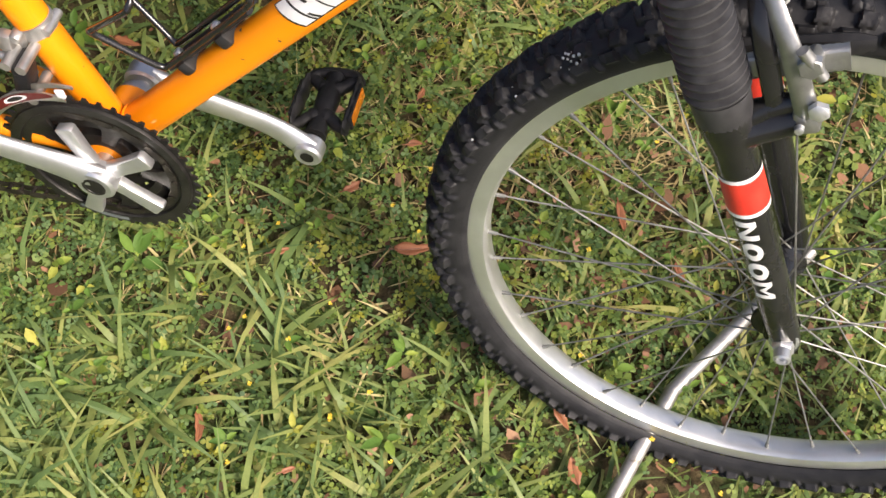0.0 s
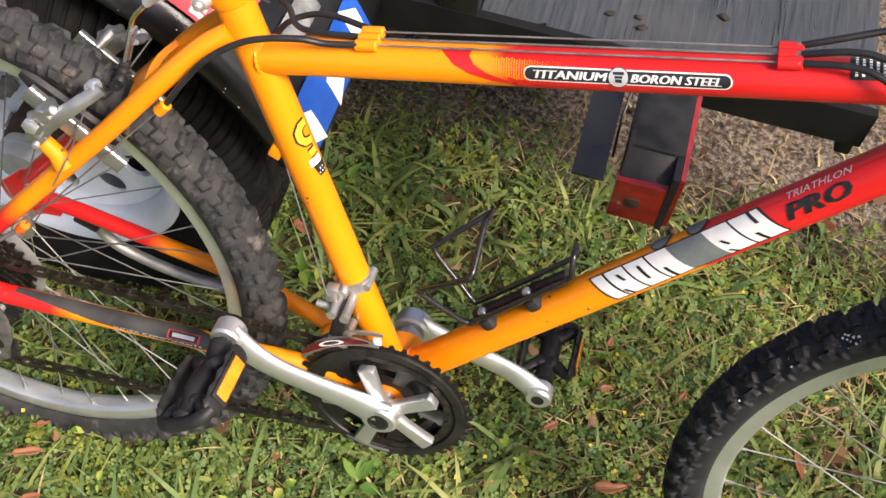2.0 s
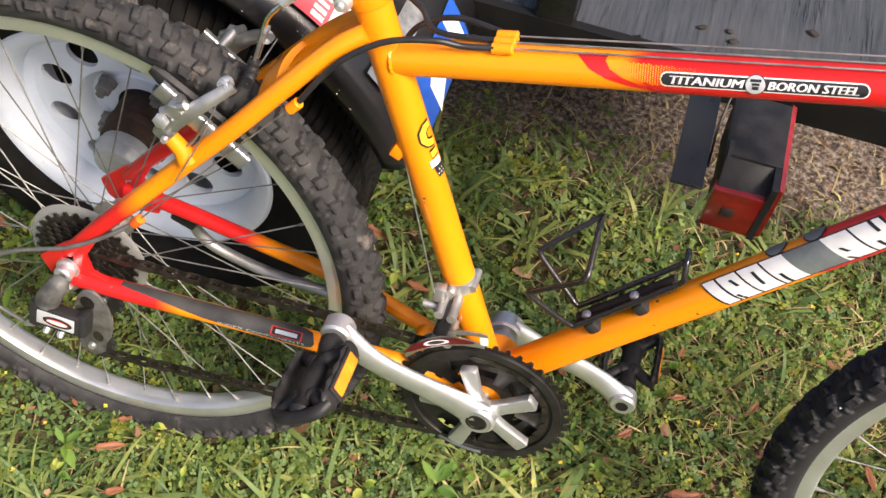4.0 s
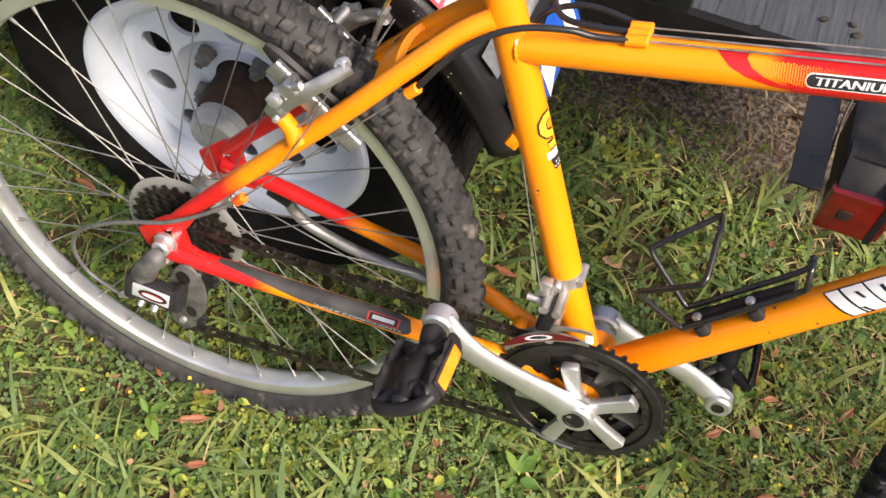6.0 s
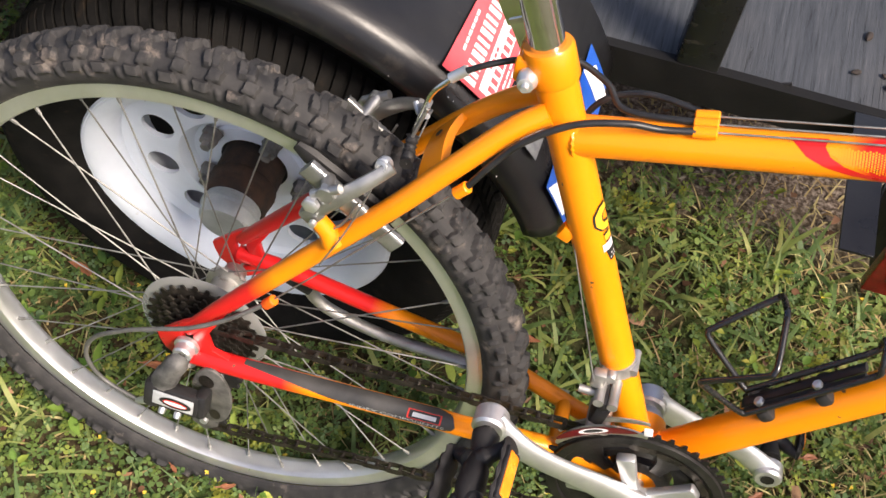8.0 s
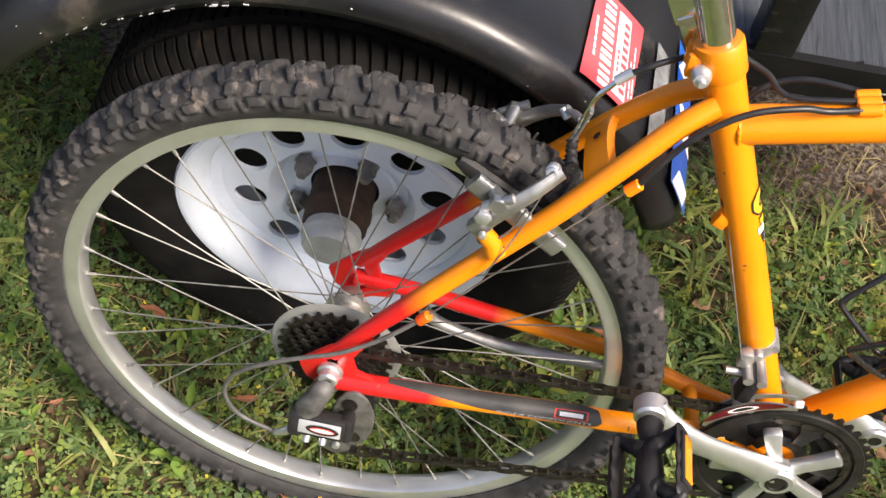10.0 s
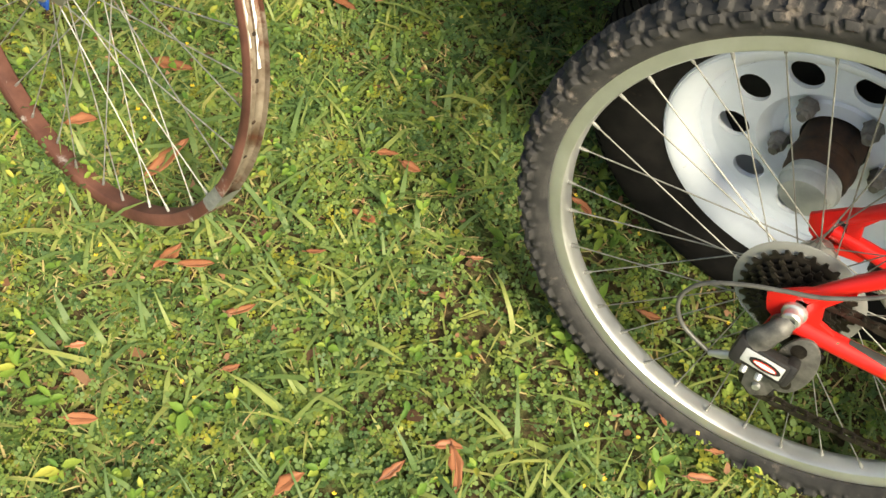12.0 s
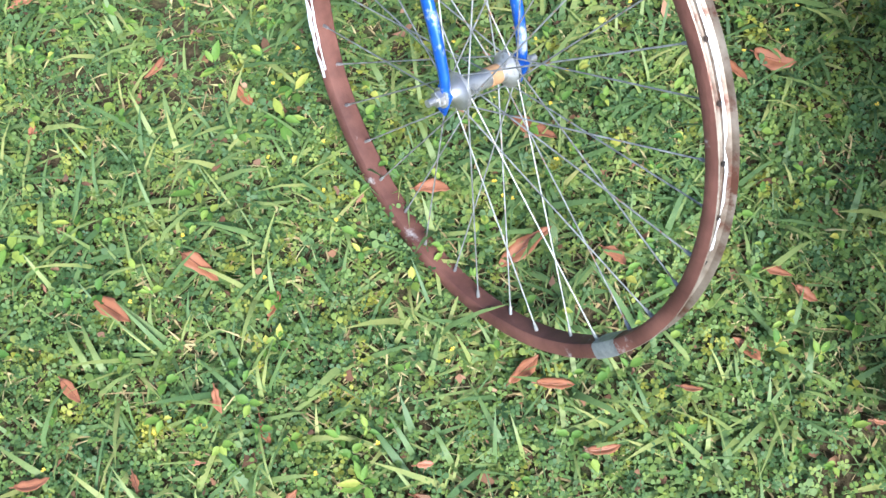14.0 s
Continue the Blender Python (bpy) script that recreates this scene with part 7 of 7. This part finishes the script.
# ---- rusty wheel with a blue fork ----
def build_old_wheel():
    stx, tl, R = -0.19, 0.351, 0.3122
    a1 = V(math.cos(stx), math.sin(stx), 0)
    a2 = V(-math.sin(stx) * math.sin(tl), math.cos(stx) * math.sin(tl), math.cos(tl))
    a3 = a2.cross(a1)
    M = Matrix((a1, a3, a2)).transposed().to_4x4()
    M.translation = Vector((-0.886, -0.026, 0.277))
    w = thing("old_bicycle_wheel", M, label="bare rusty bicycle wheel without tyre in a blue fork", category="wheel")
    k = R
    prof = [(k, -0.0135), (k + 0.0008, -0.0125), (k - 0.002, -0.0115), (k - 0.006, -0.0115), (k - 0.0085, -0.0085), (k - 0.0085, -0.003), (k - 0.0068, 0.0), (k - 0.0085, 0.003), (k - 0.0085, 0.0085), (k - 0.006, 0.0115), (k - 0.002, 0.0115), (k + 0.0008, 0.0125), (k, 0.0135)]
    bm = B()
    lathe(bm, prof, 128)
    part("rim_bed", bm, RUST_BED, w, "scraped pale rim bed")
    out = [(k, 0.0135), (k - 0.004, 0.0142), (k - 0.0125, 0.0138), (k - 0.0155, 0.0115), (k - 0.0165, 0.004), (k - 0.0165, -0.004), (k - 0.0155, -0.0115), (k - 0.0125, -0.0138), (k - 0.004, -0.0142), (k, -0.0135)]
    bm = B()
    lathe(bm, out, 128)
    part("rim", bm, RUST_RIM, w, "brown rusty steel rim with flaking white paint")
    flake = random.Random(8)

    def remnant(a0, a1, prof):
        """Torn strips of old white paint left on the metal."""
        bm = B()
        n = int((a1 - a0) / 2)
        rows = []
        for i in range(n + 1):
            a = radians(a0 + (a1 - a0) * i / n)
            c0, c1 = flake.uniform(0, 0.3), flake.uniform(0.6, 1.0)
            if flake.random() < 0.12:
                c1 = c0 + 0.1
            rows.append([bm.verts.new(((p[0][0] * (1 - f) + p[1][0] * f) * math.cos(a), p[0][1] * (1 - f) + p[1][1] * f, (p[0][0] * (1 - f) + p[1][0] * f) * math.sin(a))) for p in (prof,) for f in (c0, (c0 + c1) / 2, c1)])
        for p, q in zip(rows, rows[1:]):
            for j in range(2):
                bm.faces.new((p[j], p[j + 1], q[j + 1], q[j]))
        part("paint_remnant", bm, PRINT_WHITE, w, "flaking white paint")
    remnant(196, 224, ((k - 0.0005, -0.0146), (k - 0.0135, -0.0143)))
    remnant(198, 222, ((k - 0.0128, -0.0142), (k - 0.0157, -0.012)))
    remnant(34, 82, ((k - 0.0076, -0.0083), (k - 0.0076, -0.0032)))
    remnant(44, 84, ((k - 0.0076, 0.0032), (k - 0.0076, 0.0083)))
    remnant(19, 36, ((k - 0.0076, -0.0085), (k - 0.0076, -0.0028)))
    remnant(14, 46, ((k - 0.0076, 0.0028), (k - 0.0076, 0.0085)))
    remnant(17, 40, ((k - 0.001, -0.0126), (k - 0.0058, -0.011)))
    bm = B()  # a wrap of grey tape round the rim
    lathe(bm, [(k - 0.0172, 0.0), (k - 0.0172, -0.005), (k - 0.0162, -0.0122), (k - 0.013, -0.0146), (k - 0.004, -0.015), (k + 0.0012, -0.0143), (k + 0.0014, -0.012), (k + 0.0002, 0), (k + 0.0014, 0.012), (k + 0.0012, 0.0143), (k - 0.004, 0.015), (k - 0.013, 0.0146), (k - 0.0162, 0.0122), (k - 0.0172, 0.005)], 8, None, True, radians(7.5), radians(-28))
    part("tape_wrap", bm, FOIL, w, "grey tape wrapped round the rim")
    # Flat dark discs on the uncut bed paint the shade inside spoke holes.
    bm = B()
    for i in range(36):
        a = i * math.tau / 36 + 0.03
        mm = Matrix.Rotation(-a, 4, "Y") @ Matrix.Translation((k - 0.0066, 0.0, 0))
        lathe(bm, [(0, 0), (0.0028, 0)], 10, mm @ Matrix.Rotation(radians(90), 4, "Z") @ Matrix.Translation((0, -0.0009, 0)))
    part("spoke_hole_shade", bm, HUB_RUST, w)
    spokes(w, 36, 0.018, 0.032, k - 0.0165, RUST_SPOKE, 0.0009, 3, 0.03)
    bm = B()
    lathe(bm, [(0.0, -0.046), (0.006, -0.046), (0.012, -0.038), (0.02, -0.036), (0.02, -0.032), (0.011, -0.026), (0.0095, 0.0), (0.011, 0.026), (0.02, 0.032), (0.02, 0.036), (0.012, 0.038), (0.006, 0.046), (0, 0.046)], 28)
    hub = part("hub", bm, ALLOY_DULL, w, "dull hub with a tan band")
    bm = B()
    lathe(bm, [(0.0098, 0.006), (0.0108, 0.007), (0.0108, 0.02), (0.0098, 0.021)], 28)
    part("hub_band", bm, worn("tan_rubber", (0.3, 0.16, 0.07), (0.42, 0.25, 0.12), 0.7), hub)
    for s in (-1, 1):
        bm = B()
        y = s * 0.052
        pts = smooth_path([(0.0, y, 0.0), (-0.005, y, 0.018), (-0.036, y * 1.02, 0.06), (-0.102, y * 1.0, 0.13), (-0.195, y * 0.94, 0.24), (-0.295, y * 0.9, 0.36)], 6)
        n = len(pts)
        tube(bm, pts, [0.0055 + 0.0032 * min(1.0, i / (n * 0.6)) for i in range(n)], 16, flat=0.75, flat_dir=(0, 1, 0))
        block(bm, (0.021, 0.004, 0.03), Matrix.Translation((0, y, -0.004)), 0.0015)
        part("fork_blade", bm, BLUE_PAINT, w, "scuffed metallic blue fork blade")
        bm = B()
        mm = along((0, s * 0.054, 0), (0, s * 0.09, 0))
        hexnut(bm, 0.0088, 0.009, mm)
        tube(bm, [mm @ V(0, 0, 0), mm @ V(0, 0.019, 0)], 0.0042, 10)
        lathe(bm, [(0, 0), (0.011, 0), (0.011, 0.002), (0, 0.002)], 18, mm)
        part("axle_nut", bm, ALLOY_DULL, w)
    bm = B()
    tube(bm, [(-0.296, -0.047, 0.362), (-0.301, -0.03, 0.374), (-0.303, 0.0, 0.378), (-0.301, 0.03, 0.374), (-0.296, 0.047, 0.362)], 0.012, 14)
    part("fork_crown", bm, BLUE_PAINT, w)
    bm = B()
    tube(bm, [(-0.303, 0.0, 0.376), (-0.39, 0.0, 0.5)], 0.0135, 16)
    part("steerer", bm, ALLOY_DULL, w)
    return w


build_old_wheel()


# ---- lying pole and litter on the lawn ----
def build_pole():
    bm = B()
    tube(bm, [(1.175, 0.22, 0.017), (1.115, 0.125, 0.017), (1.042, 0.015, 0.016), (1.003, -0.1, 0.015), (0.985, -0.16, 0.015)], [0.009, 0.0088, 0.0085, 0.0082, 0.0078], 14)
    tagged(part("metal_pole", bm, ALLOY_DULL), "thin dull grey metal pole lying on the grass", "pole")


build_pole()


def dead_leaf(x, y, length, turn, seed, curl=0.25, lift=0.018):
    rnd = random.Random(seed)
    bm = B()
    w = length * rnd.uniform(0.36, 0.56)
    rows = []
    n = 9
    bow = rnd.uniform(-0.45, 0.45)
    for i in range(n):
        f = i / (n - 1)
        half = w * 0.5 * (math.sin(math.pi * min(1, f * 1.02 + 0.02)) ** 0.55) * (1.06 - 0.3 * f) * rnd.uniform(0.68, 1.12)
        bend = curl * length * ((f - 0.5) ** 2 - 0.1)
        row = []
        for j in (-1, -0.5, 0, 0.5, 1):
            z = bend + abs(j) * half * rnd.uniform(0.25, 0.55)
            row.append(bm.verts.new(((f - 0.5) * length + bow * 0.3 * j * half, j * half * rnd.uniform(0.88, 1.1) + bow * length * (0.25 - (f - 0.5) ** 2), z)))
        rows.append(row)
    for i in range(n - 1):
        for j in range(4):
            bm.faces.new((rows[i][j], rows[i][j + 1], rows[i + 1][j + 1], rows[i + 1][j]))
    tube(bm, [V(-0.5 * length - 0.006, 0, 0.002), V(-0.2 * length, bow * length * 0.16, 0.0), V(0.4 * length, bow * length * 0.09, 0.0)], [0.0009, 0.0007, 0.0003], 5)
    m = pose(x, y, float(ground_height(x, y)) + lift + 0.008, rnd.uniform(-22, 22), rnd.uniform(-15, 15), turn)
    bmesh.ops.transform(bm, matrix=m, verts=bm.verts[:])
    ob = part("dead_leaf", bm, LEAF_DEAD)
    sol = ob.modifiers.new("thick", "SOLIDIFY")
    sol.thickness = 0.0005
    return tagged(ob, "curled orange-brown dead leaf on the lawn", "leaf", "dead leaves on the lawn")


def build_leaves():
    by_bike = [(0.72, 0.11, 0.046, 21), (0.57, 0.07, 0.024, 34), (0.63, 0.17, 0.023, 43), (0.69, 0.24, 0.020, 14), (0.68, 0.31, 0.017, 80), (0.54, -0.15, 0.037, -72), (0.65, -0.17, 0.016, 35), (0.95, 0.21, 0.040, -70), (1.03, 0.16, 0.029, -61), (1.11, -0.06, 0.025, 16), (0.02, -0.06, 0.039, 29), (0.05, -0.11, 0.027, 22), (0.02, -0.02, 0.019, 27), (0.31, 0.29, 0.037, -4), (-0.05, -0.02, 0.014, -36), (-0.13, 0.10, 0.031, 17), (-0.29, -0.25, 0.038, 70), (-0.23, -0.21, 0.058, -53), (-0.25, -0.19, 0.034, 28)]
    by_old_wheel = [(-0.36, 0.05, 0.017, 36), (-0.51, 0.12, 0.031, 3), (-1.08, -0.34, 0.059, 6), (-0.80, -0.05, 0.080, 77), (-0.90, 0.08, 0.068, 12), (-0.71, -0.33, 0.021, 51), (-0.64, -0.40, 0.043, 30), (-0.38, -0.33, 0.046, 76), (-0.67, -0.57, 0.070, -15), (-0.53, -0.25, 0.023, 48), (-0.70, -0.17, 0.052, 88), (-0.66, -0.16, 0.047, 43), (-1.08, -0.55, 0.044, -2), (-1.12, -0.45, 0.063, 10), (-0.94, -0.07, 0.047, 36), (-0.71, 0.01, 0.037, -3), (-0.76, 0.31, 0.050, -7), (-0.73, 0.36, 0.056, 18), (-0.57, -0.18, 0.039, 51), (-0.54, -0.06, 0.026, 34), (-0.55, 0.12, 0.034, 22), (-1.03, -0.65, 0.046, 54), (-0.94, -0.44, 0.032, -30), (-0.94, -0.57, 0.024, -25)]
    for i, (x, y, l, a) in enumerate(by_bike + by_old_wheel):
        dead_leaf(x, y, l, a, 50 + i)
    rnd = random.Random(11)
    for i in range(60):
        x, y = rnd.uniform(-1.6, 1.3), rnd.uniform(-0.75, 0.95)
        dead_leaf(x, y, rnd.uniform(0.018, 0.042), rnd.uniform(0, 360), 200 + i, rnd.uniform(0.1, 0.6), 0.01)


build_leaves()


def build_weeds():
    """Broad-leaved seedlings: pairs of pale oval leaves on short stems."""
    mat = island_mix("weed_leaf", [(0.0, (0.09, 0.19, 0.035)), (0.5, (0.18, 0.3, 0.05)), (0.85, (0.32, 0.4, 0.07)), (1.0, (0.5, 0.47, 0.09))], 0.6, 0.35, 30, 0.3)
    rnd = random.Random(4)
    verts, faces = [], []
    for i in range(1050):
        x, y = rnd.uniform(-1.75, 1.5), rnd.uniform(-0.9, 0.85)
        if rnd.random() > float(cover(np.array([x]), np.array([y]))[0]):
            continue
        for k in range(rnd.choice((2, 3, 4, 4, 5)) + (2 if i % 9 == 0 else 0)):
            a = rnd.uniform(0, math.tau)
            l, wd = rnd.uniform(0.007, 0.017), rnd.uniform(0.42, 0.66)
            if i % 9 == 0:
                l, wd = l * 1.7, wd * 0.8
            z = float(ground_height(x, y)) + rnd.uniform(0.02, 0.045)
            tilt = rnd.uniform(-0.4, 0.8)
            b = len(verts)
            for f, h in ((0.1, 0), (0.35, -0.5), (0.7, -0.5), (1.15, 0), (0.7, 0.5), (0.35, 0.5), (0.5, 0)):
                u, v = f * l, h * l * wd
                verts.append((x + u * math.cos(a) - v * math.sin(a), y + u * math.sin(a) + v * math.cos(a), z + u * tilt - (0.003 if h == 0 else 0)))
            for p in range(6):
                faces.append((b + 6, b + p, b + (p + 1) % 6))
    scatter("weeds", mat, np.array(verts), faces, "pale broad-leaved seedlings among the grass", "weeds")
    verts, faces = [], []
    for i in range(420):
        x, y = rnd.uniform(-1.75, 1.4), rnd.uniform(-0.9, 0.6)
        if math.sin(7 * x + 2) + math.sin(8 * y + 3 * x) < -0.2:
            continue
        z = float(ground_height(x, y)) + rnd.uniform(0.028, 0.042)
        for k in range(5):
            a = k * math.tau / 5 + rnd.random()
            b = len(verts)
            r = rnd.uniform(0.002, 0.0034)
            for f, h in ((0, 0), (0.7, -0.45), (1.1, 0), (0.7, 0.45)):
                verts.append((x + r * (f * math.cos(a) - h * math.sin(a)), y + r * (f * math.sin(a) + h * math.cos(a)), z + 0.3 * r * f))
            faces.append((b, b + 1, b + 2, b + 3))
    scatter("yellow_flowers", FLOWER, np.array(verts), faces, "tiny yellow clover flowers in the lawn", "flowers")


build_weeds()
